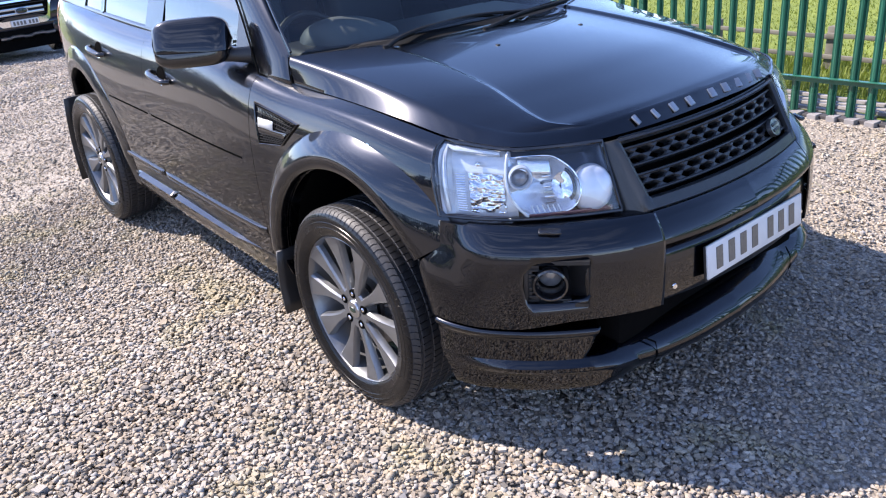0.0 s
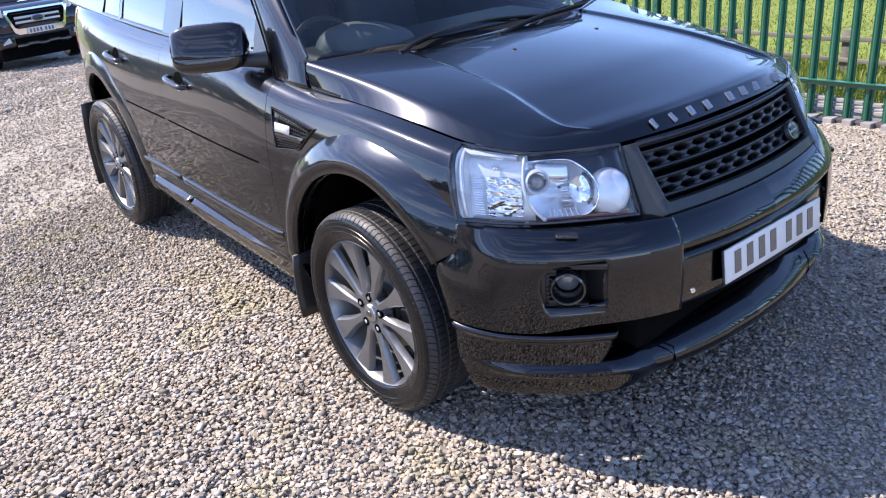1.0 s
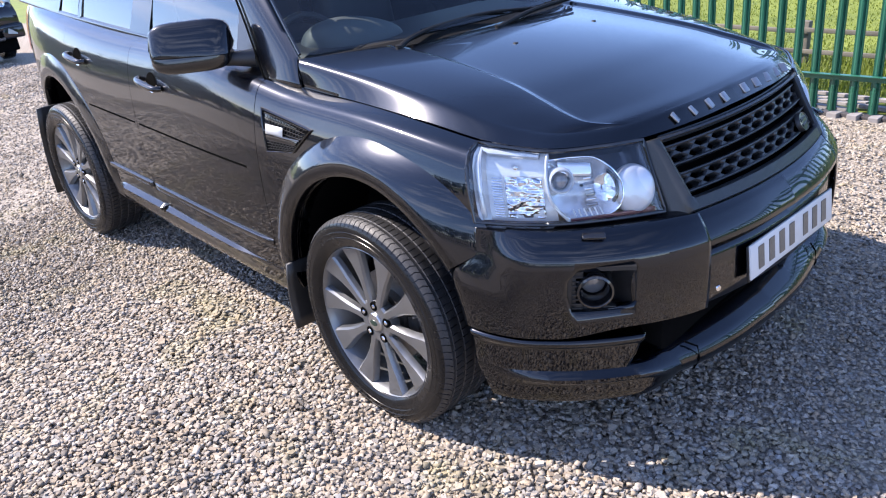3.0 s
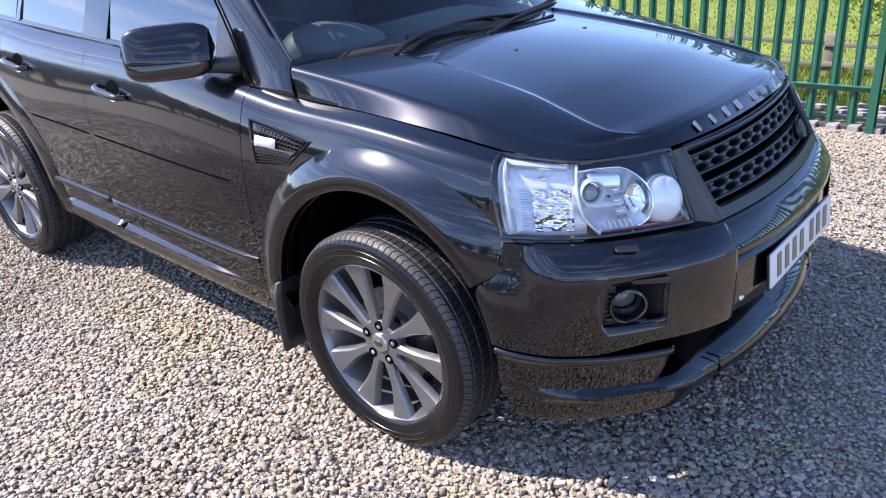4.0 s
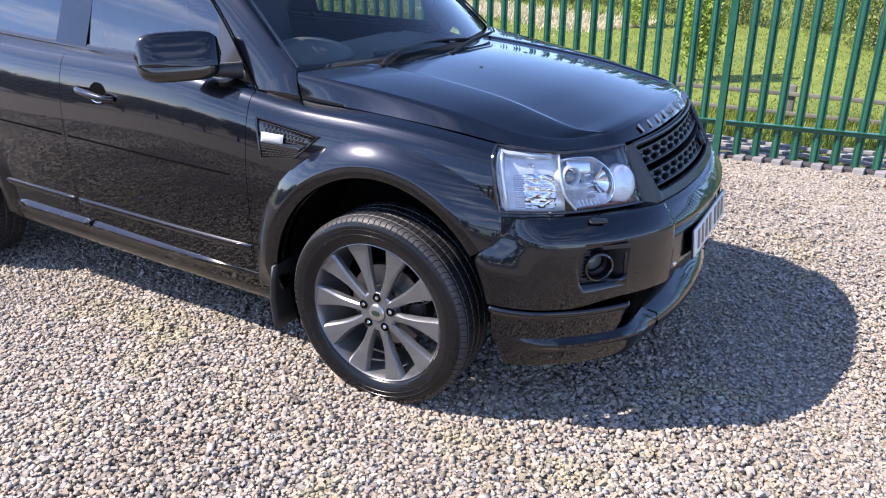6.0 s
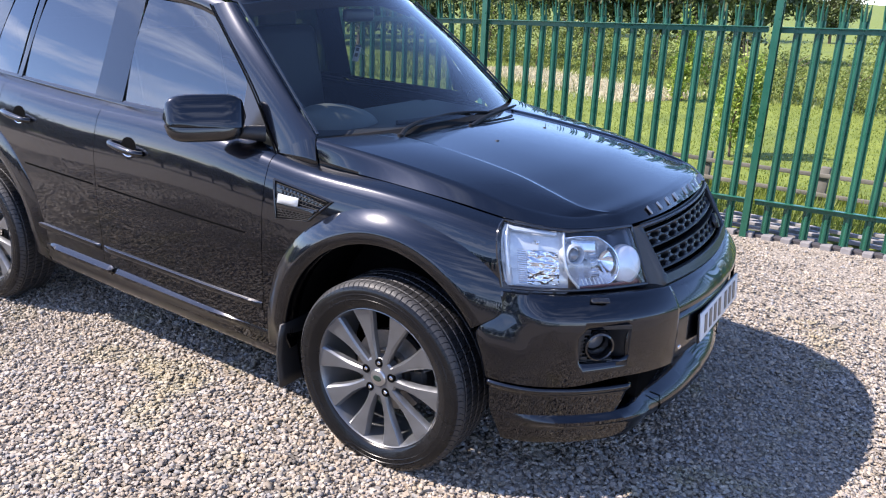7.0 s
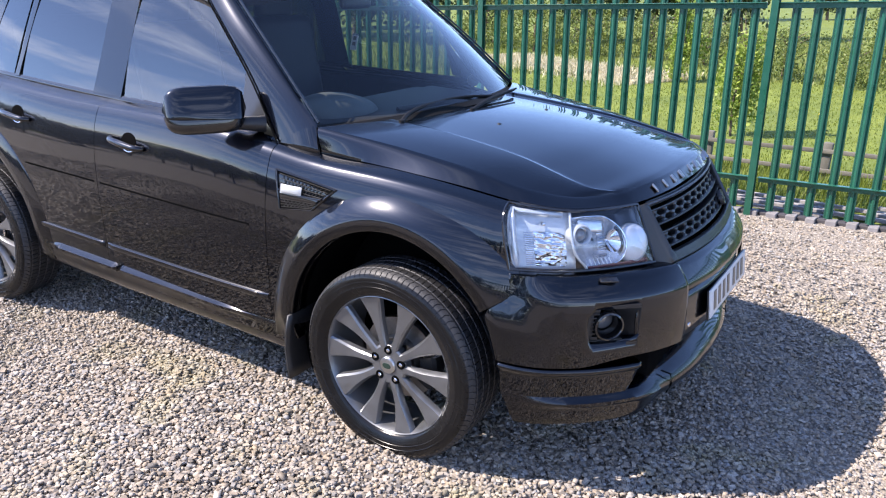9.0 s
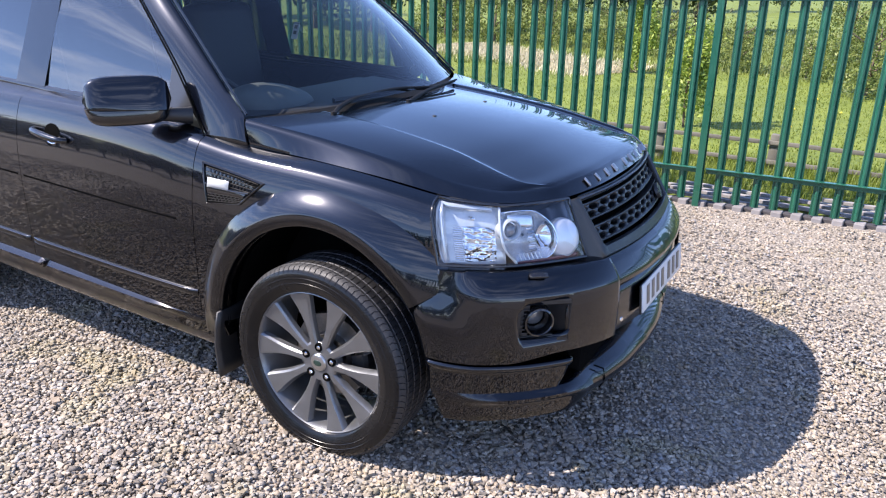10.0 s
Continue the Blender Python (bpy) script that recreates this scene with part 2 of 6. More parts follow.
def tube(points, radius, n=10, cap=True):
    """A round bar along the points; the radius may be a list."""
    p = np.array(points, float)
    rad = radius if isinstance(radius, (list, tuple, np.ndarray)) else [radius] * len(p)
    rows = []
    up = Vector((0, 0, 1))
    for i in range(len(p)):
        d = Vector(p[min(i + 1, len(p) - 1)] - p[max(i - 1, 0)]).normalized()
        a = d.cross(up)
        if a.length < 1e-3:
            a = d.cross(Vector((1, 0, 0)))
        a.normalize()
        b = d.cross(a)
        rows.append([Vector(p[i]) + (a * math.cos(k) + b * math.sin(k)) * rad[i] for k in np.linspace(0, 2 * math.pi, n, endpoint=False)])
    bm = sheet(rows, closed=True)
    if cap:
        bm.verts.ensure_lookup_table()
        for s in (0, (len(p) - 1) * n):
            bm.faces.new([bm.verts[s + k] for k in range(n)])
    bmesh.ops.recalc_face_normals(bm, faces=bm.faces[:])
    return bm


def lathe(profile, n, m=None):
    """Turns a profile of (radius, depth) round the y axis; +depth goes to -y."""
    rows = [[Vector((r * math.sin(a), -d, r * math.cos(a))) for r, d in profile] for a in np.linspace(0, 2 * math.pi, n, endpoint=False)]
    bm = sheet(rows, closed_rows=True)
    bmesh.ops.recalc_face_normals(bm, faces=bm.faces[:])
    if m:
        bm.transform(m)
    return bm


def prism(outline, depth, m=None, bevel=0.0):
    """A plate of the (x, z) outline, depth thick towards +y."""
    bm = bmesh.new()
    f = bm.faces.new([bm.verts.new((x, 0, z)) for x, z in outline])
    e = bmesh.ops.extrude_face_region(bm, geom=[f])
    bmesh.ops.translate(bm, vec=(0, depth, 0), verts=[v for v in e["geom"] if isinstance(v, bmesh.types.BMVert)])
    bmesh.ops.recalc_face_normals(bm, faces=bm.faces[:])
    if bevel:
        bmesh.ops.bevel(bm, geom=bm.edges[:], offset=bevel, segments=2, affect="EDGES")
    if m:
        bm.transform(m)
    return bm


def gz(x, y):
    """Height of the ground: level round the car, falling a little to the fence."""
    t = min(max((y - 1.6) / 2.2, 0), 1)
    t = t * t * (3 - 2 * t)
    c = min(max(x, -60), 60)
    return t * (-0.13 + 0.075 * (c - 0.4)) + (1 - t) * (0.034 * min(0.0, max(c, -3.2)) + 0.097 * min(0.0, c + 3.2))


# ---- the black car ----
Y0 = 0.055
AX, AZ, AA, AB = 0.0, 0.37, 0.465, 0.515   # wheel arch centre and half axes
REAR = -2.725
DROP = 0.04   # the rear wheel sits lower in its arch than the front one


def ztop(x):
    return spline(x, (-3.6, -3.0, -1.7, -0.75, -0.6, -0.413, -0.1, 0.2, 0.39), (1.185, 1.175, 1.145, 1.135, 1.115, 1.092, 1.084, 1.066, 1.044))


def ytop(x):
    return spline(x, (-3.6, -3.2, -2.9, -1.6, -0.6, -0.41, 0.1, 0.39, 0.5), (0.56, 0.705, 0.752, 0.785, 0.785, 0.774, 0.757, 0.727, 0.705))


def side_y(x, z):
    d = ztop(x) - z
    return -(ytop(x) + smooth(d, [0, 0.015, 0.04, 0.08, 0.2, 0.35, 0.6, 0.9], [0, 0.040, 0.066, 0.084, 0.108, 0.114, 0.104, 0.088]))


def arch_axis(cx):
    return AZ if cx > -1 else AZ - DROP


def arch_z(x, cx, grow=0.0):
    k = (x - cx) / (AA + grow)
    return arch_axis(cx) + (AB + grow) * math.sqrt(max(0, 1 - k * k)) if abs(k) < 1 else 0.0


def side_panel(x0, x1, low, nx=40, nz=26, front=None):
    """A sheet of the body's flank from its lower edge low(x) up to the shoulder."""
    rows = []
    for i in range(nx + 1):
        u = i / nx
        r = []
        for j in range(nz + 1):
            v = 1 - (1 - j / nz) ** 1.6
            x = x0 + u * (x1 - x0)
            z = low(x) + v * (ztop(x) - low(x))
            if front:
                x = x0 + u * (front(z) - x0)
                z = low(x) + v * (ztop(x) - low(x))
            r.append((x, side_y(x, z), z))
        rows.append(r)
    return sheet(rows)


def flare_out(grow):
    """How far the flare stands proud at a distance from the opening."""
    return smooth(grow, [0, 0.008, 0.025, 0.044, 0.056, 0.072, 0.092, 0.110, 0.128], [0.030, 0.038, 0.041, 0.0425, 0.0395, 0.032, 0.021, 0.009, 0.0])


def flare_spread(angle):
    """The front flare broadens ahead of the wheel."""
    k = min(max((82 - angle) / 46, 0), 1)
    return 1 + 0.75 * k * k * (3 - 2 * k)


def flare(cx, a0, a1, n=64, proud=1.0, ends=1):
    """The raised lip round a wheel arch."""
    rows = []
    for i in range(n + 1):
        a = radians(a0 + (a1 - a0) * i / n)
        end = min(1, (min(i, n - i) if ends else n - i) / 6 + 0.15)
        r = []
        for grow, out in ((0.128, -0.005), (0.121, 0.001), (0.110, 0.009), (0.092, 0.021), (0.072, 0.032), (0.056, 0.0395), (0.049, 0.042), (0.044, 0.0425), (0.025, 0.041), (0.008, 0.038), (0.002, 0.033), (0.0, 0.024), (0.002, -0.02), (0.004, -0.06)):
            if ends == 0 and grow > 0.05:
                grow = 0.05 + (grow - 0.05) * flare_spread(math.degrees(a))
            x, z = cx + (AA + grow) * math.cos(a), arch_axis(cx) + (AB + grow) * math.sin(a)
            zz = min(z, ztop(x) - 0.02)
            r.append((x, side_y(x, zz) - out * (end * proud if out > 0 else 1), z))
        rows.append(r)
    return sheet(rows)


CENTRE = (-1.3, Y0, 0.75)
car = thing("car", (-1.3, Y0, 0.0), "glossy black five-door off-road car parked on gravel beside a green fence", "car")


def both(name, bm, material, label="", thick=0.0, sharp=38, parent=None, rim=True):
    """A panel and its twin on the far side."""
    o = mirrored(bm, Y0)
    a = part(name, bm, material, parent or car, label, sharp, thick, CENTRE, rim)
    b = part(name, o, material, parent or car, label, sharp, thick, CENTRE, rim)
    return a, b


# flanks
SILL = 0.36


def low_wing(x):
    z = max(SILL, arch_z(x, AX))
    return max(z, 0.66 + 0.5 * (x - 0.364)) if x > 0.34 else z


wing, wing_far = both("front_wing", side_panel(-0.6005, 0.39, low_wing, 70, 30, lambda z: 0.388 + max(0, min(1, (1.043 - z) / 0.21)) * 0.064), PAINT, thick=0.012, rim=False)
door, door_far = both("front_door", side_panel(-1.6735, -0.6035, lambda x: SILL, 40, 30), PAINT, thick=0.02, rim=False)
rdoor, rdoor_far = both("rear_door", side_panel(-2.4615, -1.6765, lambda x: max(SILL, arch_z(x, REAR)), 50, 30), PAINT, thick=0.02, rim=False)
both("rear_quarter", side_panel(-3.5, -2.4645, lambda x: max(0.34, arch_z(x, REAR)), 60, 30), PAINT, thick=0.012, rim=False)
both("wheel_arch_flare", flare(AX, 36, 186, ends=0), PAINT)
both("wheel_arch_flare", flare(REAR, -6, 186, 64, 0.45), PAINT)


def liner(cx):
    rows = []
    for i in range(41):
        a = radians(-4 + 208 * i / 40)
        x, z = cx + (AA + 0.004) * math.cos(a), arch_axis(cx) + (AB + 0.004) * math.sin(a)
        rows.append([(x, -0.83, z), (x, -0.70, z), (x, -0.50, z)])
    bm = sheet(rows)
    back = bmesh.new()
    f = back.faces.new([back.verts.new((cx + AA * math.cos(radians(-4 + 208 * i / 40)), -0.55, arch_axis(cx) + AB * math.sin(radians(-4 + 208 * i / 40)))) for i in range(41)])
    return join(bm, back)


both("wheel_arch_liner", liner(AX), DARK)
both("wheel_arch_liner", liner(REAR), DARK)


# door swage line: a shallow raised moulding low on the doors
def along(x0, x1, z0, z1, prof, n=30):
    """A moulding that follows the flank: prof is (out, up) round the section."""
    rows = []
    for i in range(n + 1):
        u = i / n
        x, z = x0 + u * (x1 - x0), z0 + u * (z1 - z0)
        e = min(1, min(i, n - i) / 1.5 + 0.25)
        rows.append([(x, side_y(x, z + b) - a * e, z + b) for a, b in prof])
    return sheet(rows)


for x in (-0.601, -1.675, -2.463):
    rows = [[(x + d, side_y(x, z) + 0.0035, z) for d in (-0.010, 0.010)] for z in np.linspace(0.40, ztop(x) - 0.004, 24) if not (x < -2 and z < arch_z(x, REAR))]
    both("door_seal", sheet(rows), DARK)
GROOVE = [(-0.001, 0.0055), (0.0012, 0.0045), (0.0012, -0.0035), (-0.001, -0.0045)]
for x0, x1, owner in ((-2.25, -1.695, rdoor), (-1.655, -0.69, door)):
    part("swage_strip", along(x0, x1, 0.768 if owner is rdoor else 0.770, 0.770 if owner is rdoor else 0.775, GROOVE), DARK, owner, "", out=CENTRE)
STRIP = [(-0.004, 0.015), (0.006, 0.013), (0.011, 0.009), (0.012, -0.004), (0.008, -0.014), (-0.004, -0.016)]
for x0, x1, owner, fo in ((-2.3, -1.688, rdoor, rdoor_far), (-1.662, -0.61, door, door_far)):
    a = along(x0, x1, 0.455, 0.470 if owner is door else 0.455, STRIP)
    part("door_moulding", mirrored(a, Y0), PAINT, fo, out=CENTRE)
    part("door_moulding", a, PAINT, owner, "glossy black door moulding", out=CENTRE)


# sill and side step
def sill_bm():
    rows = []
    for i in range(121):
        x = -2.22 + 1.70 * i / 120
        # the ledge tapers off towards the front wheel and has a notch between the doors
        e = min(1, max(0, (-0.69 - x) / 0.22)) * min(1, max(0, (x + 2.13) / 0.08)) * (0.25 if abs(x + 1.60) < 0.02 else 1)
        rows.append([(x, -0.845, 0.44), (x, -0.868, 0.425), (x, -0.872, 0.376), (x, -0.874 - 0.016 * e, 0.364), (x, -0.880 - 0.025 * e, 0.355), (x, -0.880 - 0.022 * e, 0.341),
                     (x, -0.878 - 0.004 * e, 0.330), (x, -0.876, 0.322), (x, -0.875, 0.290), (x, -0.866, 0.252), (x, -0.84, 0.225), (x, -0.76, 0.215)])
    return sheet(rows)


both("sill_step", sill_bm(), PAINT, "glossy black side sill with a stepped ledge", thick=0.01)
both("step_joint", box(-1.600, -0.889, 0.352, 0.008, 0.028, 0.030, 0.003), GLOSS)

# bonnet: clamshell with a crease along its shoulder
SHUT = [(-0.413, -0.776, 1.094), (-0.1, -0.760, 1.086), (0.2, -0.742, 1.069), (0.387, -0.722, 1.049), (0.50, -0.688, 1.040), (0.60, -0.635, 1.037), (0.69, -0.50, 1.034), (0.74, -0.40, 1.034), (0.785, -0.2, 1.042), (0.797, Y0, 1.045)]
CREASE = [(-0.44, -0.757, 1.187), (-0.12, -0.706, 1.156), (0.18, -0.680, 1.120), (0.36, -0.660, 1.088), (0.47, -0.632, 1.071), (0.568, -0.586, 1.062), (0.655, -0.470, 1.062), (0.700, -0.385, 1.070), (0.745, -0.2, 1.084), (0.757, Y0, 1.088)]


def by_station(points, per=6):
    """A smooth curve with a fixed number of steps between control points, so that two such curves pair up."""
    p = np.array(points, float)
    q = np.vstack([2 * p[0] - p[1], p, 2 * p[-1] - p[-2]])
    o = []
    for i in range(len(p) - 1):
        a, b, c, e = q[i:i + 4]
        for k in range(per):
            t = k / per
            o.append(0.5 * ((2 * b) + (c - a) * t + (2 * a - 5 * b + 4 * c - e) * t * t + (3 * b - a - 3 * c + e) * t ** 3))
    return np.array(o + [p[-1]])


sh, cr = by_station(SHUT), by_station(CREASE)
side_rows = []
for a, b in zip(sh, cr):
    nrm = np.array([b[0] - (-0.1), (b[1] - Y0) * 1.0, 0])
    nrm /= np.linalg.norm(nrm)
    h = b[2] - a[2]
    low = a - np.array([0, 0, 0.02])
    side_rows.append([tuple(low - nrm * 0.02), tuple(a)] + [tuple(a + (b - a) * t + nrm * h * 0.17 * t * (1 - t ** 9)) for t in (0.15, 0.4, 0.6, 0.72, 0.80, 0.86, 0.90, 0.93, 0.96, 0.985)] + [tuple(b)])
bon_side = sheet(side_rows)
# top of the bonnet: patch between the creases, the screen and the nose
NC = 6 * 6 + 1
right, nose = cr[:NC], cr[NC - 1:]
NI = 15   # columns between the shoulder and the inner crease
COLS = [0, 0.012, 0.03, 0.06, 0.12, 0.25, 0.40, 0.55, 0.70, 0.82, 0.90, 0.95, 0.98, 0.994, 0.999, 1.0]
INNER = [0.003, 0.009, 0.018, 0.028, 0.038, 0.048, 0.058, 0.070, 0.10, 0.17, 0.25, 0.34, 0.44, 0.55, 0.66, 0.77, 0.88, 1.0]
nu, nv = 2 * (NI + len(INNER)), NC - 1
front = np.vstack([nose, nose[::-1][1:] * [1, -1, 1] + [0, 2 * Y0, 0]])
rear = curve([(-0.44, -0.757, 1.187), (-0.33, -0.5, 1.186), (-0.25, -0.2, 1.184), (-0.24, Y0, 1.183), (-0.25, 2 * Y0 + 0.2, 1.184), (-0.33, 2 * Y0 + 0.5, 1.186), (-0.44, 2 * Y0 + 0.757, 1.187)], nu + 1)


def at(arr, t):
    f = t * (len(arr) - 1)
    i = min(int(f), len(arr) - 2)
    return arr[i] + (arr[i + 1] - arr[i]) * (f - i)


def ease(t):
    t = min(max(t, 0), 1)
    return t * t * (3 - 2 * t)


left = right * [1, -1, 1] + [0, 2 * Y0, 0]
top_rows = []
for j in range(nv + 1):
    v = j / nv
    r = []
    for i in range(nu + 1):
        uc = 0.197 - 0.108 * v ** 1.15
        k = min(i, nu - i)
        u = uc * COLS[k] if k <= NI else uc + (0.5 - uc) * INNER[k - NI - 1]
        lift = 0.76 * (1 - (1 - u / uc) ** 1.4) if k <= NI else 0.76 + 0.24 * math.sin(math.pi / 2 * min(1, (u - uc) / (0.5 - uc)))
        # the shoulders stand above the middle panel, with a short step down to it that dies out at the nose
        w = max(0, (u - uc) / (0.5 - uc))
        dip = 0.0115 * ease(w / 0.070) * (1 - ease((w - 0.07) / 0.90)) * ease((1 - v) / 0.26)
        u = u if i <= nu / 2 else 1 - u
        a, b, c, d = right[j], left[j], at(rear, u), at(front, u)
        p = (1 - u) * a + u * b + (1 - v) * c + v * d - ((1 - u) * (1 - v) * right[0] + u * (1 - v) * left[0] + (1 - u) * v * right[-1] + u * v * left[-1])
        p = p + np.array([0, 0, 0.031 * lift * math.sin(math.pi * min(1, 0.02 + v)) ** 0.6 - dip])
        r.append(tuple(p))
    top_rows.append(r)
bon_top = sheet(top_rows)
bon = join(bon_top, bon_side, mirrored(bon_side, Y0))
bmesh.ops.remove_doubles(bon, verts=bon.verts[:], dist=0.0006)
bmesh.ops.recalc_face_normals(bon, faces=bon.faces[:])
bonnet = part("bonnet", bon, PAINT, car, "glossy black clamshell bonnet with creased shoulders", 60, 0.0, CENTRE)

# nine raised letter-sized blocks on the bonnet's nose, drawn as plain bars
for k in range(9):
    y = -0.262 + 0.081 * k + (0.028 if k > 3 else -0.012)
    t = (y - Y0) / 0.45
    x = 0.776 - 0.045 * t * t
    b = box(0, 0, 0, 0.007, 0.031, 0.034, 0.003, 2, pose(0, 0, 0, 0, 0, -30 * t) @ pose(0, 0, 0, 0, -46, 0))
    b.transform(Matrix.Translation((x + 0.004, y, 1.069 - 0.014 * t * t)))
    part("raised_bar", b, SATINSILVER, bonnet, "silver letter-sized bar")
for y, x, z in ((-0.150, 0.034, 1.1665), (0.31, 0.034, 1.1640)):
    part("washer_nozzle", join(box(x, y, z, 0.030, 0.026, 0.012, 0.005), box(x - 0.006, y, z + 0.008, 0.016, 0.016, 0.010, 0.004)), TRIM, bonnet, "small black washer nozzle")

# front bumper
PLAN = curve([(0.34, -0.850, 0), (0.48, -0.866, 0), (0.60, -0.832, 0), (0.70, -0.762, 0), (0.78, -0.685, 0), (0.865, -0.575, 0), (0.93, -0.455, 0), (0.968, -0.33, 0), (0.998, -0.15, 0), (1.008, Y0, 0)], 240)
TAN = np.gradient(PLAN, axis=0)
NRM = np.stack([-TAN[:, 1], TAN[:, 0]], 1) / np.linalg.norm(TAN, axis=1)[:, None]
NRM = -NRM if NRM[-1][0] < 0 else NRM


def plan_row(x0, x1_index, z, o, n):
    i0 = int(np.argmax(PLAN[:, 0] >= x0))
    r = []
    for f in np.linspace(i0, x1_index, n):
        i = min(int(f), len(PLAN) - 2)
        t = f - i
        p = PLAN[i] * (1 - t) + PLAN[i + 1] * t
        m = NRM[i] * (1 - t) + NRM[i + 1] * t
        # the upper part is drawn in behind the corner
        k = min(max((p[0] - 0.45) / 0.22, 0), 1)
        k = k * k * (3 - 2 * k)
        # its brow fades out where it meets the wing
        q = o * (1 if o > 0 or z < 0.6 else k) - 0.040 * (1 - k) * min(1, max(0, (z - 0.53) / 0.22))
        # the flare round the wheel runs on into the corner and dies away towards the skirt
        ex, ez = (p[0] - AX) / AA, (z - AZ) / AB
        g_ = (math.hypot(ex, ez) - 1) * 0.49
        if g_ > 0.05:
            g_ = 0.05 + (g_ - 0.05) / flare_spread(math.degrees(math.atan2(ez, ex)))
        if g_ < 0.128:
            fade = min(max((math.degrees(math.atan2(ez, ex)) - 14) / 20, 0), 1)
            q += flare_out(max(g_, 0)) * 0.85 * fade * fade * (3 - 2 * fade)
        r.append((p[0] + m[0] * q, p[1] + m[1] * q, z))
    return r


I_REC = int(np.argmin(abs(PLAN[:, 1] + 0.372)))
I_MID = len(PLAN) - 1
NB = 72
UP = [(0.824, -0.058), (0.806, -0.042), (0.787, -0.0255), (0.770, -0.0140), (0.762, -0.0095), (0.754, -0.0060), (0.728, -0.0020), (0.70, 0.0010), (0.66, 0.0040), (0.635, 0.0050), (0.602, 0.0060), (0.568, 0.0062), (0.540, 0.0055), (0.536, -0.05)]


def bump_start(z):
    if z > 0.735:
        return 0.456
    if z > 0.66:
        return 0.456 - 0.085 * min(1, (0.735 - z) / 0.05)
    return AX + AA * math.sqrt(max(0, 1 - ((z - AZ) / AB) ** 2)) + 0.006 + 0.55 * max(0, 0.40 - z)


HLB = curve([(0.453, -0.806, 0.834), (0.66, -0.672, 0.833), (0.833, -0.43, 0.834), (0.886, -0.372, 0.826)], NB)
rows = [[tuple(p) for p in HLB]] + [plan_row(bump_start(z), I_REC, z, o, NB) for z, o in UP]
# the lower edge hangs down to the skirt at the corner and rises towards the plate
for r in rows:
    for j, (x, y, z) in enumerate(r):
        k = min(max((x - 0.70) / 0.16, 0), 1)
        r[j] = (x, y, z - 0.028 * (1 - k * k * (3 - 2 * k)) * min(1, max(0, (0.602 - z) / 0.062)))
fog_in = lambda i, j: 6 <= i - 1 < 10 and 0.742 < rows[7][j][0] < 0.850
bumper = part("front_bumper", sheet(rows, skip=fog_in), PAINT, car, "glossy black front bumper with a body kit", 50, 0.006, CENTRE)
fb = [[(x, 2 * Y0 - y, z) for x, y, z in r] for r in rows]
part("bumper_far_side", sheet(fb, skip=fog_in), PAINT, bumper, "", 50, 0.006, CENTRE)
# middle beam over the plate
mid = [[(0.886 + 0.046 * (1 - ((y - Y0) / 0.43) ** 2), y, 0.826) for y in np.linspace(-0.372, Y0, 30)]]
for z, o in UP[:6] + [(0.740, -0.004), (0.737, -0.014), (0.736, -0.06)]:
    mid.append(plan_row(PLAN[I_REC][0], I_MID, z, o, 30))
mb = sheet(mid)
part("bumper_beam", join(mirrored(mb, Y0), mb), PAINT, bumper, "", 50, 0, CENTRE)
# plate panel, set back
pp = [plan_row(PLAN[I_REC][0], I_MID, z, o, 30) for z, o in ((0.742, -0.062), (0.728, -0.046), (0.712, -0.028), (0.704, -0.0195), (0.698, -0.0160), (0.66, -0.0115), (0.62, -0.0070), (0.56, -0.0010), (0.552, -0.0030), (0.548, -0.012), (0.546, -0.07))]
pb = sheet(pp)
part("plate_panel", join(mirrored(pb, Y0), pb), PAINT, bumper, "", 50, 0, CENTRE)
# skirt and splitter
SK = [(0.508, -0.04), (0.505, 0.002), (0.500, 0.009), (0.494, 0.011), (0.487, 0.010), (0.481, 0.005), (0.475, 0.002), (0.470, 0.002), (0.440, 0.002), (0.410, 0.002), (0.394, 0.002), (0.390, -0.05)]
I_SK = int(np.argmin(abs(PLAN[:, 1] + 0.545)))
sk = [plan_row(bump_start(z), I_SK - int(12 * (0.55 - z) / 0.15), z, o, 50) for z, o in SK]
a, b = both("skirt", sheet(sk), PAINT, "glossy black lower skirt", 0.012, 50, bumper)
LP = [(0.402, -0.06), (0.400, 0.0), (0.390, 0.008), (0.378, 0.023), (0.366, 0.023), (0.353, 0.004), (0.344, 0.0015), (0.338, 0.0012), (0.312, 0.001), (0.290, -0.0008), (0.284, -0.003), (0.276, -0.07)]
LP2 = [(0.440, -0.20), (0.428, -0.145), (0.408, -0.095), (0.382, -0.046), (0.354, -0.020), (0.325, -0.020), (0.314, -0.026), (0.308, -0.031), (0.294, -0.047), (0.284, -0.067), (0.278, -0.10), (0.276, -0.16)]
lp = []
for k in range(len(LP)):
    r0 = plan_row(bump_start(LP[k][0]), I_MID, LP[k][0], LP[k][1], 90)
    rz = plan_row(bump_start(LP[k][0]), I_MID, LP[k][0], min(LP[k][1], 0.002), 90)
    r0 = [tuple(np.array(a) + (np.array(b) - np.array(a)) * min(1, max(0, (i / 89 - 0.05) / 0.16))) for i, (a, b) in enumerate(zip(rz, r0))]
    r1 = plan_row(bump_start(LP2[k][0]), I_MID, LP2[k][0], LP2[k][1], 90)
    r = []
    for i, (p, q) in enumerate(zip(r0, r1)):
        t = min(max((i / 89 - 0.42) / 0.22, 0), 1)
        t = t * t * (3 - 2 * t)
        r.append(tuple(np.array(p) * (1 - t) + np.array(q) * t))
    lp.append(r)
lb = sheet(lp)
part("splitter", join(mirrored(lb, Y0), lb), PAINT, bumper, "glossy black splitter lip", 50, 0, CENTRE)
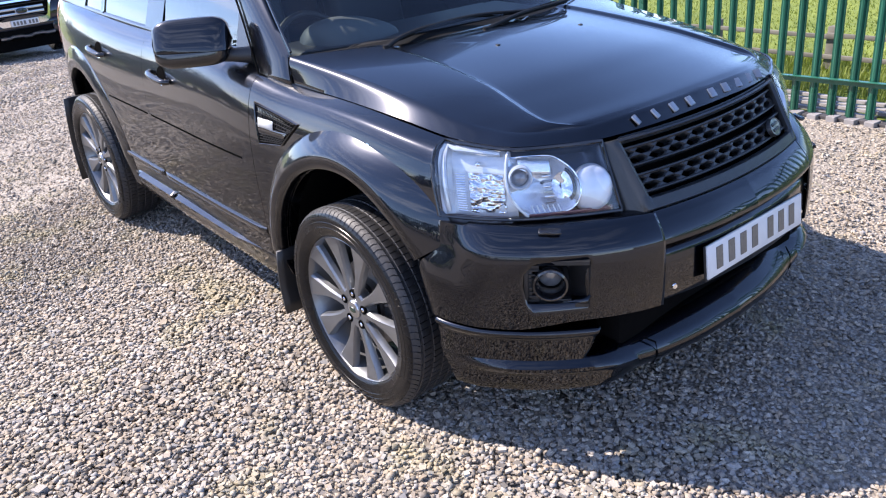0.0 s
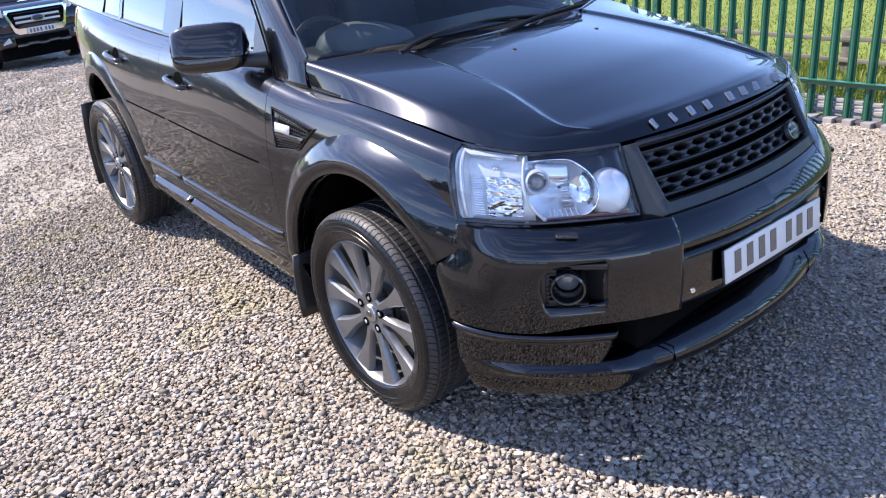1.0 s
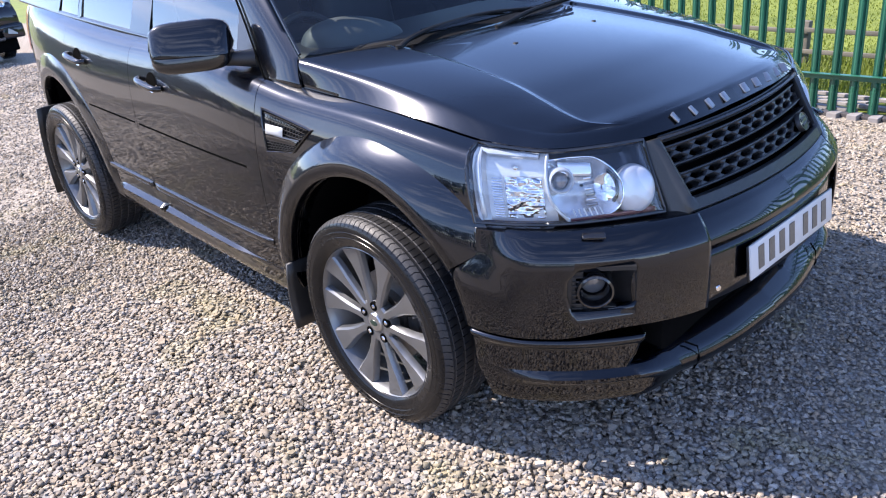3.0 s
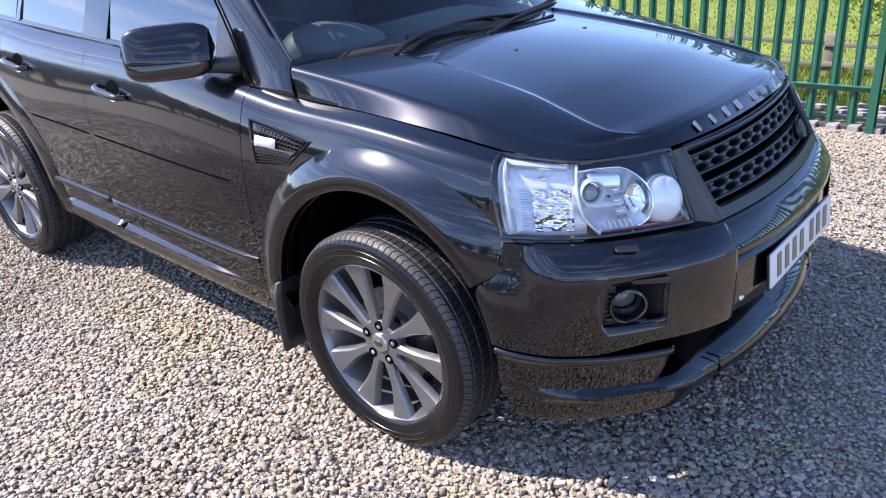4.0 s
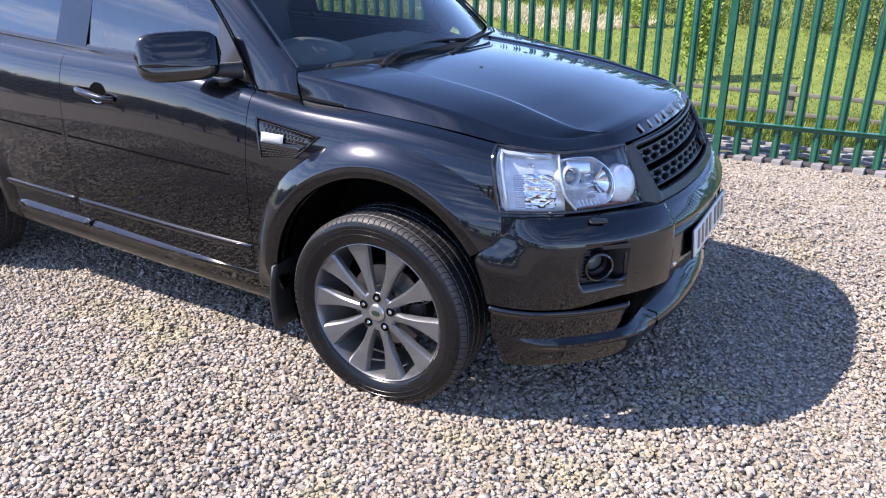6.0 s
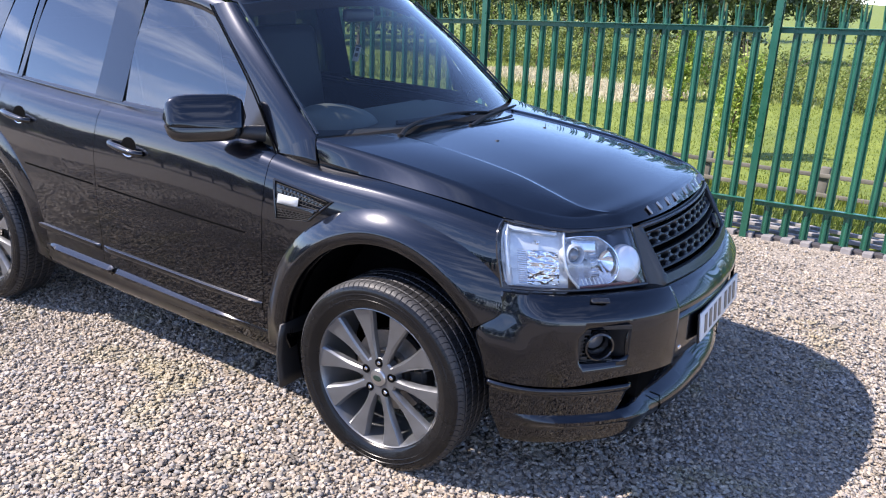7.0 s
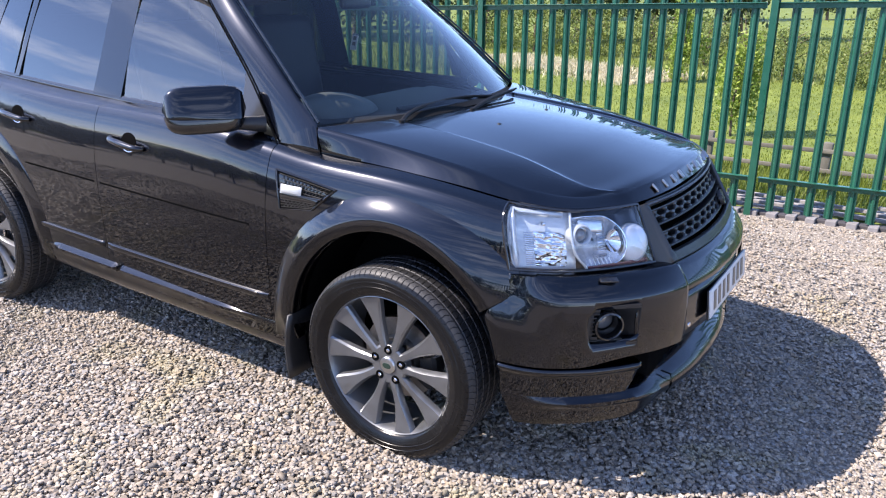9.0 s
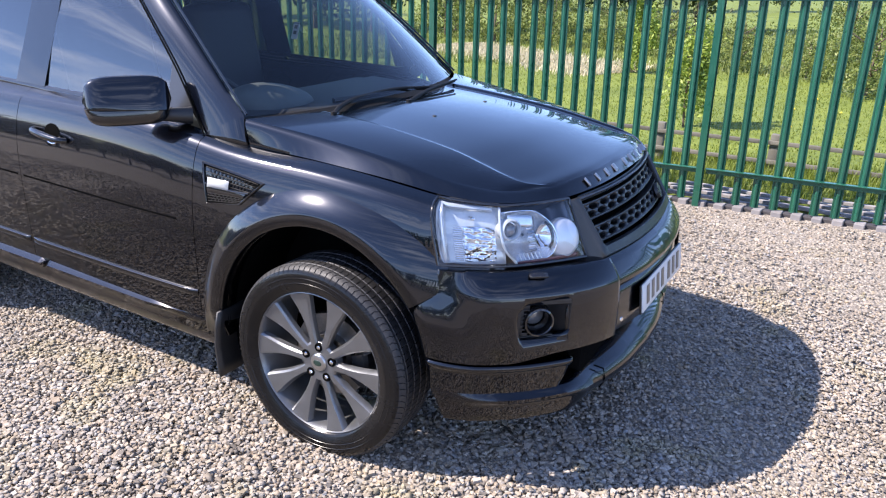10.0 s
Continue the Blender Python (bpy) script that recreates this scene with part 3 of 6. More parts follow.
seam = tube([(0.905, -0.385, 0.40), (0.936, -0.362, 0.385), (0.945, -0.358, 0.345), (0.93, -0.36, 0.30)], 0.003, 6)
both("splitter_joint", seam, DARK, parent=bumper)
# dark intake behind
part("lower_intake", box(0.78, Y0, 0.46, 0.20, 1.06, 0.20, 0.02), DARK, bumper, "dark lower air intake")
for z in (0.525,):
    part("intake_slat", box(0.895, Y0, z, 0.02, 0.82, 0.012, 0.004), TRIM, bumper)
# added dark block behind the panel's sloping top, where no real slot is
part("plate_slot", box(0.90, Y0, 0.74, 0.06, 0.74, 0.06, 0.01), DARK, bumper, "dark filler block under the brow above the number plate")
for y in (-0.325, 2 * Y0 + 0.325):
    part("plate_panel_screw", lathe([(0.0, 0.004), (0.008, 0.003), (0.010, 0.0)], 14, Matrix.Translation((0.966, y, 0.585)) @ pose(0, 0, 0, 0, 0, 70)), CHROME, bumper)
# number plate with plain bars for its characters
PX, PT = 1.006, -8
pm = Matrix.Translation((PX, Y0 + 0.008, 0.638)) @ pose(0, 0, 0, 0, PT, 0)
plate = part("number_plate", box(0, 0, 0, 0.008, 0.570, 0.112, 0.003, 2, None), PLATE, bumper, "white number plate with dark grey bars")
plate.matrix_basis = Matrix.Translation(pm.translation - ORIGIN["car"]) @ pose(0, 0, 0, 0, PT, 0)
plate.data.transform(Matrix.Translation(ORIGIN["car"]))
for k in range(7):
    y = -0.222 + 0.068 * k + (0.028 if k > 3 else 0)
    bar = part("character_bar", box(0.0055, y, 0.002, 0.002, 0.034, 0.074, 0.0), INK, plate)
    bar.data.transform(Matrix.Translation(ORIGIN["car"]))
fr = part("plate_holder", box(-0.006, 0, -0.004, 0.008, 0.578, 0.118, 0.003), TRIM, plate)
fr.data.transform(Matrix.Translation(ORIGIN["car"]))


# fog lamp pockets
def fog_lamp(side):
    flip = (lambda b: b) if side > 0 else (lambda b: mirrored(b, Y0))
    c = Vector((0.778, -0.668, 0.664))
    m = Matrix.Translation(c) @ pose(0, 0, 0, 0, 0, 43)
    # the pocket: a flat back, straight walls and a long slant towards the plate
    hood = join(box(-0.01, 0.062, 0.0, 0.17, 0.01, 0.17), box(0.01, 0.03, 0.069, 0.19, 0.08, 0.012), box(0.01, 0.03, -0.071, 0.19, 0.08, 0.012), box(-0.080, 0.035, 0, 0.012, 0.09, 0.15))
    slant = sheet([[(0.045, 0.058, z), (0.075, 0.035, z), (0.108, -0.004, z)] for z in (-0.075, 0.075)])
    hood = join(hood, slant)
    hood.transform(m)
    pocket = part("fog_lamp_pocket", flip(hood), TRIM, bumper, "black fog lamp pocket")
    plate_ = join(box(-0.058, 0.004, 0.052, 0.034, 0.02, 0.022, 0.004), box(-0.058, 0.004, -0.052, 0.034, 0.02, 0.022, 0.004), box(-0.068, 0.004, 0.0, 0.014, 0.02, 0.12, 0.004), box(0.004, 0.010, 0.061, 0.10, 0.02, 0.010, 0.003), box(0.004, 0.010, -0.061, 0.10, 0.02, 0.010, 0.003))
    for k in range(9):
        plate_ = join(plate_, box(-0.058, -0.0075, -0.058 + 0.0145 * k, 0.030, 0.004, 0.005, 0.001))
    plate_.transform(m)
    part("ribbed_surround", flip(plate_), TRIM, pocket)
    bz = lathe([(0.038, -0.055), (0.041, 0.016), (0.046, 0.023), (0.052, 0.020), (0.056, 0.006), (0.058, -0.05)], 36, m @ Matrix.Translation((-0.008, 0, 0.0)))
    part("bezel", flip(bz), GLOSS, pocket)
    le = lathe([(0.0, -0.030), (0.02, -0.033), (0.034, -0.040), (0.039, -0.052)], 28, m @ Matrix.Translation((-0.008, 0, 0)))
    part("lamp_glass", flip(le), FOGGLASS, pocket, "clear fog lamp glass")
    fin = sheet([[(0.030, 0.02, -0.062), (0.060, 0.02, -0.058), (0.112, -0.006, -0.040)], [(0.030, -0.006, -0.066), (0.060, -0.008, -0.068), (0.098, -0.010, -0.066)]])
    fin.transform(m)
    part("blade", flip(fin), PAINT, pocket, "", 30, 0.004)


fog_lamp(1)
fog_lamp(-1)
for s in (1, -1):
    j = join(box(0, 0, 0, 0.066, 0.024, 0.012, 0.0055, 3), box(0.014, -0.010, 0.004, 0.030, 0.010, 0.008, 0.0035, 3), box(-0.012, -0.009, 0.004, 0.012, 0.008, 0.006, 0.0025, 3))
    j.transform(Matrix.Translation((0.752, -0.655, 0.818)) @ pose(0, 0, 0, 18, 0, 43))
    part("washer_jet_cover", j if s > 0 else mirrored(j, Y0), GLOSS, bumper, "headlamp washer cover")

# grille
GT, GB = 0.462, 0.440


def grille(a, b, out=0.0):
    """A point of the grille's face: a across, b from top to bottom."""
    half = GT + (GB - GT) * b
    over = max(0.0, -a, a - 1)
    a = a + (over if a < 0 else -over) * (0.75 - 0.75 * b)
    y = Y0 + (2 * a - 1) * half
    bow = 0.052 * (1 - (2 * a - 1) ** 2)
    return (0.748 + 0.138 * b - 0.9 * max(0.0, -a, a - 1) + bow + out * 0.83, y, 1.026 - 0.202 * b + out * 0.55)


av = [-0.05, -0.02, 0, 0.008, 0.03, 0.045, 0.052] + list(np.linspace(0.09, 0.91, 23)) + [0.948, 0.955, 0.97, 0.992, 1, 1.02, 1.05]
bv = [0, 0.02, 0.05, 0.062, 0.075, 0.2, 0.4, 0.6, 0.74, 0.78, 0.80, 0.84, 0.97, 1]


def gout(a, b):
    e = min(a, 1 - a) / 0.052
    f = b / 0.075 if b < 0.4 else (1 - b) / 0.2
    k = min(e, f, 1.0)
    return -0.006 + 0.018 * math.sin(min(max(k, 0), 1) * math.pi) ** 0.6 - (0.012 if k >= 1 else 0)


gr = [[grille(a, b, gout(a, b)) for a in av] for b in bv]
sur = part("grille", sheet(gr, skip=lambda i, j: 4 <= i < 10 and 6 <= j < len(av) - 7), SATIN, car, "satin dark grey grille with two honeycomb bars", 45, 0.02, CENTRE)
part("grille_recess", sheet([[grille(a, b, -0.075) for a in np.linspace(0.02, 0.98, 12)] for b in (0.0, 0.5, 0.95)]), DARK, sur, "", thick=0.004)


def honeycomb(b0, b1):
    """A bar of two staggered rows of elongated hexagonal holes."""
    bm = bmesh.new()
    n, rows_ = 10, 2
    hb = (b1 - b0) / 2
    for r in range(rows_):
        for k in range(n + 1):
            ca = 0.05 + 0.90 * (k + (0.5 if r else 0.0)) / n
            cb = b0 + hb * (r + 0.5)
            w = 0.90 / n / 2
            inner = [(ca + x * w, cb + y * hb) for x, y in ((-0.80, 0.0), (-0.42, 0.38), (0.42, 0.38), (0.80, 0.0), (0.42, -0.38), (-0.42, -0.38))]
            outer = [(ca - w, cb + 0.0), (ca - 0.5 * w, cb + 0.5 * hb), (ca + 0.5 * w, cb + 0.5 * hb), (ca + w, cb), (ca + 0.5 * w, cb - 0.5 * hb), (ca - 0.5 * w, cb - 0.5 * hb)]
            cl = lambda a: min(max(a, 0.046), 0.954)
            vo = [bm.verts.new(grille(cl(a), b, -0.012)) for a, b in outer]
            vi = [bm.verts.new(grille(cl(a), b, -0.017)) for a, b in inner]
            vb = [bm.verts.new(grille(cl(a), b, -0.045)) for a, b in inner]
            for i in range(6):
                j = (i + 1) % 6
                bm.faces.new((vo[i], vo[j], vi[j], vi[i]))
                bm.faces.new((vi[i], vi[j], vb[j], vb[i]))
            # fillets between neighbouring cells
            for sx in (1, -1):
                t = [bm.verts.new(grille(cl(ca + sx * w), cb, -0.012)), bm.verts.new(grille(cl(ca + sx * 0.5 * w), cb + 0.5 * hb, -0.012)), bm.verts.new(grille(cl(ca + sx * w), cb + 0.5 * hb, -0.012))]
                bm.faces.new(t)
                t = [bm.verts.new(grille(cl(ca + sx * w), cb, -0.012)), bm.verts.new(grille(cl(ca + sx * w), cb - 0.5 * hb, -0.012)), bm.verts.new(grille(cl(ca + sx * 0.5 * w), cb - 0.5 * hb, -0.012))]
                bm.faces.new(t)
    for b, e in ((b0, -1), (b1, 1)):
        ed = [[grille(a, b + e * k, o) for a in np.linspace(0.044, 0.956, 40)] for k, o in ((-0.012, -0.012), (0.006, -0.006), (0.022, -0.006), (0.034, -0.014), (0.036, -0.05))]
        bm = join(bm, sheet(ed))
    return bm


for b0, b1 in ((0.155, 0.36), (0.515, 0.72)):
    part("honeycomb_bar", honeycomb(b0, b1), SATIN, sur, "", 30, 0, CENTRE)
# oval emblem as a plain shape
gx, gy, gzz = grille(0.845, 0.63, 0.004)
em = Matrix.Translation((gx, gy, gzz)) @ pose(0, 0, 0, 0, 0, 12) @ pose(0, 0, 0, 0, -30, 0) @ pose(0, 0, 0, 0, 0, 90) @ Matrix.Diagonal((1.25, 1, 0.86, 1))
GREENBADGE = mat("green_badge", (0.008, 0.026, 0.02), 0.3, coat=0.5, vary=0.2)
badge = part("oval_emblem", lathe([(0.0, 0.004), (0.034, 0.003), (0.036, -0.01)], 36, em), GREENBADGE, sur, "dark green oval emblem with a silver rim")
part("emblem_rim", lathe([(0.033, 0.003), (0.035, 0.005), (0.0365, 0.005), (0.038, 0.0), (0.038, -0.01)], 36, em), SATIN, badge)
for dz in (0.011, -0.011):
    b = box(0, 0, 0, 0.042, 0.003, 0.013, 0.001)
    b.transform(em @ Matrix.Translation((0, -0.0045, dz)))
    part("emblem_bar", b, SATIN, badge)


# headlamps
def lamp_face(u, v, out=0.0):
    """A point of the lamp's cover: u from the wing to the grille, v from bottom to top."""
    bot = at(LB, u)
    top = at(LT, u)
    p = bot + (top - bot) * v
    if u < 0.4:
        # the outer edge follows the wing
        q0 = LB[0] + (LT[0] - LB[0]) * v
        p = p + np.array([0, side_y(q0[0], q0[2]) + 0.004 - q0[1], 0]) * (1 - u / 0.4) ** 2
    n = np.array([0.62, -0.72 + 0.25 * u, 0.30])
    n /= np.linalg.norm(n)
    return tuple(p + n * (out + 0.030 * math.sin(math.pi * min(max(v, 0), 1)) ** 0.8 * math.sin(math.pi * min(max(u, 0), 1)) ** 0.5))


LB = curve([(0.453, -0.806, 0.836), (0.56, -0.755, 0.836), (0.66, -0.675, 0.836), (0.76, -0.545, 0.836), (0.834, -0.432, 0.838)], 40)
LT = curve([(0.390, -0.733, 1.041), (0.50, -0.695, 1.034), (0.60, -0.645, 1.031), (0.685, -0.52, 1.029), (0.738, -0.415, 1.028)], 40)


def round_at(u, v, out, prof, n=36, sx=1.0, sz=1.0):
    """A turned piece facing out of the lamp."""
    p = lamp_face(u, v, out)
    return lathe(prof, n, Matrix.Translation(p) @ pose(0, 0, 0, -14, 0, 52) @ Matrix.Diagonal((sx, 1, sz, 1)))


HOUSE = mat("lamp_housing", (0.060, 0.072, 0.10), 0.3, 0.4, vary=0.12, scale=30)
VANE = mat("lamp_vane", (0.24, 0.27, 0.32), 0.18, 0.7, vary=0.3, scale=90)
REFL = mat("lamp_reflector", (0.72, 0.74, 0.78), 0.24, 0.75, bump=0.2, bump_scale=25)
MIRROR = mat("faceted_chrome", (0.80, 0.82, 0.86), 0.06, 1.0, vary=0.05, scale=40)
REDSTRIP = mat("dark_red_plastic", (0.11, 0.035, 0.045), 0.25, coat=0.5, vary=0.2)
FROST = mat("frosted_lens", (0.52, 0.56, 0.63), 0.32, 0.35, coat=0.5, vary=0.12, scale=18)
RIB = mat("ribbed_clear_plastic", (0.50, 0.53, 0.57), 0.2, 0.25, coat=0.6, vary=0.1, scale=60)


def headlamp(side):
    f = (lambda b: b) if side > 0 else (lambda b: mirrored(b, Y0))
    us, vs = np.linspace(0, 1, 26), np.linspace(0, 1, 18)
    hl = part("headlamp", f(sheet([[lamp_face(u, v, -0.10 + 0.085 * max(0, 1 - min(u, 1 - u, v, 1 - v) / 0.09)) for v in vs] for u in us])), HOUSE, car, "clear headlamp with chrome reflectors and a round projector", 50, 0.004, CENTRE)
    part("lens_cover", f(sheet([[lamp_face(u, v, 0.004) for v in vs] for u in us])), LENS, hl, "clear lens cover", 50, 0, CENTRE)
    # rim gasket
    edge = [lamp_face(u, 0.0, 0.004) for u in us] + [lamp_face(1, v, 0.004) for v in vs[1:]] + [lamp_face(u, 1.0, 0.004) for u in us[::-1][1:]] + [lamp_face(0, v, 0.004) for v in vs[::-1][1:]]
    part("gasket", f(tube(edge, 0.006, 8)), GLOSS, hl)
    # indicator chamber: a pale shell, a ribbed strip and a faceted reflector
    ch = [[lamp_face(u, v, -0.060 + 0.05 * abs(v - 0.5) + 0.05 * max(0, 0.09 - u) / 0.09) for v in np.linspace(0.03, 0.97, 14)] for u in np.linspace(0.025, 0.44, 40)]
    part("indicator_reflector", f(sheet(ch)), RIB, hl, "", 30)
    for k in range(16):
        z = 0.10 + 0.034 * k
        part("light_rib", f(tube([lamp_face(u, z, -0.018) for u in np.linspace(0.115, 0.165, 4)], 0.0020, 5)), CHROME, hl)
    part("inner_frame", f(tube([lamp_face(0.055, v, -0.02) for v in np.linspace(0.06, 0.95, 12)] + [lamp_face(u, 0.93, -0.02) for u in np.linspace(0.1, 0.38, 8)], 0.009, 8)), RIB, hl)
    fac = [[lamp_face(0.18 + 0.20 * a, 0.07 + 0.56 * b, -0.040 + 0.012 * noise.noise((a * 4.0, b * 7.0, 3.0)) + 0.005 * noise.noise((a * 9, b * 23, 7.0)) + 0.0008 * math.sin(b * 60)) for b in np.linspace(0, 1, 46)] for a in np.linspace(0, 1, 22)]
    part("faceted_reflector", f(sheet(fac)), MIRROR, hl, "chrome rippled reflector", 60)
    part("bulb", f(round_at(0.235, 0.76, -0.030, [(0, 0.02), (0.006, 0.018), (0.008, 0.008), (0.008, -0.01)], 16)), CHROME, hl)
    # main bowl: flat along its top, with a cut corner beside the round side lamp
    rim = [(0.425, 0.88), (0.50, 0.90), (0.58, 0.90), (0.665, 0.88), (0.72, 0.80), (0.775, 0.66), (0.800, 0.48), (0.79, 0.28), (0.74, 0.12), (0.65, 0.055), (0.56, 0.045), (0.495, 0.06), (0.435, 0.22), (0.405, 0.42), (0.402, 0.66)]
    rim = [(p[0], p[1]) for p in curve([(u, v, 0) for u, v in rim + rim[:1]], 76)]
    ring = [lamp_face(u, v, -0.012) for u, v in rim]
    part("bowl_rim", f(tube(ring, 0.0030, 8)), CHROME, hl)
    bowl = [[lamp_face(0.60 + (u - 0.60) * r, 0.50 + (v - 0.50) * r, -0.014 - 0.06 * (1 - r * r)) for r in np.linspace(0.05, 1, 11)] for u, v in rim[:-1]]
    part("reflector_bowl", f(sheet(bowl, closed_rows=True)), REFL, hl, "", 40)
    part("divider", f(tube([lamp_face(u, v, -0.006) for u, v in curve([(0.425, 0.97, 0), (0.405, 0.75, 0), (0.398, 0.5, 0), (0.42, 0.25, 0), (0.49, 0.03, 0)], 20)[:, :2]], 0.0045, 8)), RIB, hl)
    part("projector_ring", f(round_at(0.475, 0.60, -0.024, [(0.026, -0.03), (0.027, 0.010), (0.031, 0.016), (0.036, 0.012), (0.038, 0.0), (0.038, -0.04)], 36)), RIB, hl)
    part("projector_lens", f(round_at(0.475, 0.60, -0.028, [(0, 0.016), (0.012, 0.013), (0.020, 0.006), (0.026, -0.008)], 30)), FOGGLASS, hl)
    # vanes that fan out behind the high beam
    for k in range(6):
        v0 = 0.22 + 0.075 * k
        va = sheet([[lamp_face(u, v0 + dv + 0.02 * math.sin(9 * u), -0.030) for u in np.linspace(0.60, 0.655, 5)] for dv in (0.0, 0.040)])
        part("fan_vane", f(va), CHROME if k % 2 else VANE, hl, "", 20, 0.003)
    part("slant_plate", f(sheet([[lamp_face(0.47 + 0.19 * a, 0.66 + 0.20 * b - 0.05 * a, -0.030 + 0.010 * b) for b in np.linspace(0, 1, 5)] for a in np.linspace(0, 1, 8)])), REFL, hl, "", 30, 0.003)
    arc = [(0.715 + 0.055 * math.cos(t), 0.46 + 0.225 * math.sin(t)) for t in np.linspace(-1.3, 1.25, 18)]
    part("shield_ring", f(tube([lamp_face(u, v, -0.010) for u, v in arc], 0.0055, 8)), GLOSS, hl)
    part("high_beam_bowl", f(round_at(0.705, 0.46, -0.034, [(0.0, -0.02), (0.012, -0.014), (0.030, 0.004), (0.038, 0.016)], 30, 0.9, 1.05)), MIRROR, hl)
    part("side_lamp_disc", f(round_at(0.865, 0.355, -0.016, [(0.0, 0.014), (0.03, 0.0125), (0.050, 0.009), (0.061, 0.003), (0.066, -0.008), (0.067, -0.03)], 48, 0.96, 1.08)), FROST, hl, "frosted round side lamp")
    red = [[lamp_face(0.50 + 0.46 * a, 0.012 + (0.055 + 0.03 * a) * b, -0.010) for b in np.linspace(0, 1, 4)] for a in np.linspace(0, 1, 14)]
    part("red_strip", f(sheet(red)), REDSTRIP, hl, "thin dark red strip", 30, 0.002)
    for k in range(6):
        part("reflector_line", f(tube([lamp_face(0.53 + 0.028 * k, 0.085, -0.012), lamp_face(0.520 + 0.028 * k, 0.19, -0.022)], 0.0022, 6)), RIB, hl)


headlamp(1)
headlamp(-1)

# side vent with repeater lamp
MESH = mat("dull_black_mesh", (0.012, 0.012, 0.013), 0.5, spec=0.2, vary=0.2)
VQ = [(-0.556, 1.022), (-0.272, 0.988), (-0.372, 0.893), (-0.525, 0.872)]


def on_side(x, z, out=0.0):
    return (x, side_y(x, z) - out, z)


def quad_ring(q, k0, k1, outs):
    c = np.mean(np.array(q), axis=0)
    rows_ = []
    for k, o in outs:
        r = []
        for i in range(4):
            a, b = np.array(q[i]), np.array(q[(i + 1) % 4])
            for t in np.linspace(0, 1, 8, endpoint=False):
                p = c + (a + (b - a) * t - c) * k
                r.append(on_side(p[0], p[1], o))
        rows_.append(r)
    return sheet(rows_, closed=True)


def side_vent(s):
    f = (lambda b: b) if s > 0 else (lambda b: mirrored(b, Y0))
    own = wing if s > 0 else wing_far
    v = part("side_vent", f(quad_ring(VQ, 0, 0, [(1.04, -0.002), (1.035, 0.006), (0.99, 0.009), (0.955, 0.007), (0.945, -0.004), (0.945, 0.0005)])), GLOSS, own, "gloss black side vent with a clear repeater lamp", 45)
    part("vent_mesh_back", f(sheet([[on_side(*(np.array(VQ[0]) * (1 - t) + np.array(VQ[1]) * t), 0.002) for t in np.linspace(0.02, 0.98, 8)], [on_side(*(np.array(VQ[3]) * (1 - t) + np.array(VQ[2]) * t), 0.002) for t in np.linspace(0.02, 0.98, 8)]])), DARK, v, "", 40)
    def vq(a, b, o):
        p = (np.array(VQ[0]) * (1 - a) + np.array(VQ[1]) * a) * (1 - b) + (np.array(VQ[3]) * (1 - a) + np.array(VQ[2]) * a) * b
        return on_side(p[0], p[1], o)

    # a diamond mesh above and below a bowed bar that carries the lamp
    for lo, hi, n in ((0.07, 0.44, 13), (0.72, 0.93, 9)):
        wires = []
        for k in range(-2, n + 1):
            for lean in (1.6, -1.6):
                a0 = 0.06 + 0.88 * (k + 0.5) / n
                ends = [(a0 - lean * 0.5 * 0.88 / n, lo), (a0 + lean * 0.5 * 0.88 / n, hi)]
                if all(0.05 < a < 0.95 for a, b in ends):
                    wires.append(tube([vq(a, b, 0.0040) for a, b in ends], 0.0012, 5))
        for b in np.linspace(lo, hi, 4):
            wires.append(tube([vq(a, b, 0.004) for a in np.linspace(0.05, 0.95, 8)], 0.0010, 5))
        part("vent_mesh", f(join(*wires)), MESH, v)
    part("vent_bar", f(tube([vq(a, 0.47 + 0.07 * math.sin(math.pi * a), 0.007) for a in np.linspace(0.04, 0.96, 14)], 0.0045, 8)), GLOSS, v)
    part("lamp_bed", f(sheet([[vq(a, b, 0.0045 + 0.002 * (0.5 < b < 0.7)) for a in np.linspace(0.05, 0.92, 10)] for b in (0.5, 0.55, 0.68, 0.72)])), GLOSS, v)
    rp = [[on_side(x, z, 0.004 + 0.010 * math.sin(math.pi * (x + 0.522) / 0.10) ** 0.5 * math.sin(math.pi * (0.974 - z) / 0.036) ** 0.5 if -0.522 < x < -0.422 and 0.938 < z < 0.974 else 0.004) for x in np.linspace(-0.522, -0.422, 14)] for z in np.linspace(0.938, 0.974, 8)]
    rp = [[(x, y - 0.006, z) for x, y, z in r] for r in rp]
    part("repeater_lamp", f(sheet(rp)), AMBERCLEAR, v, "pale clear repeater lamp", 60)


side_vent(1)
side_vent(-1)


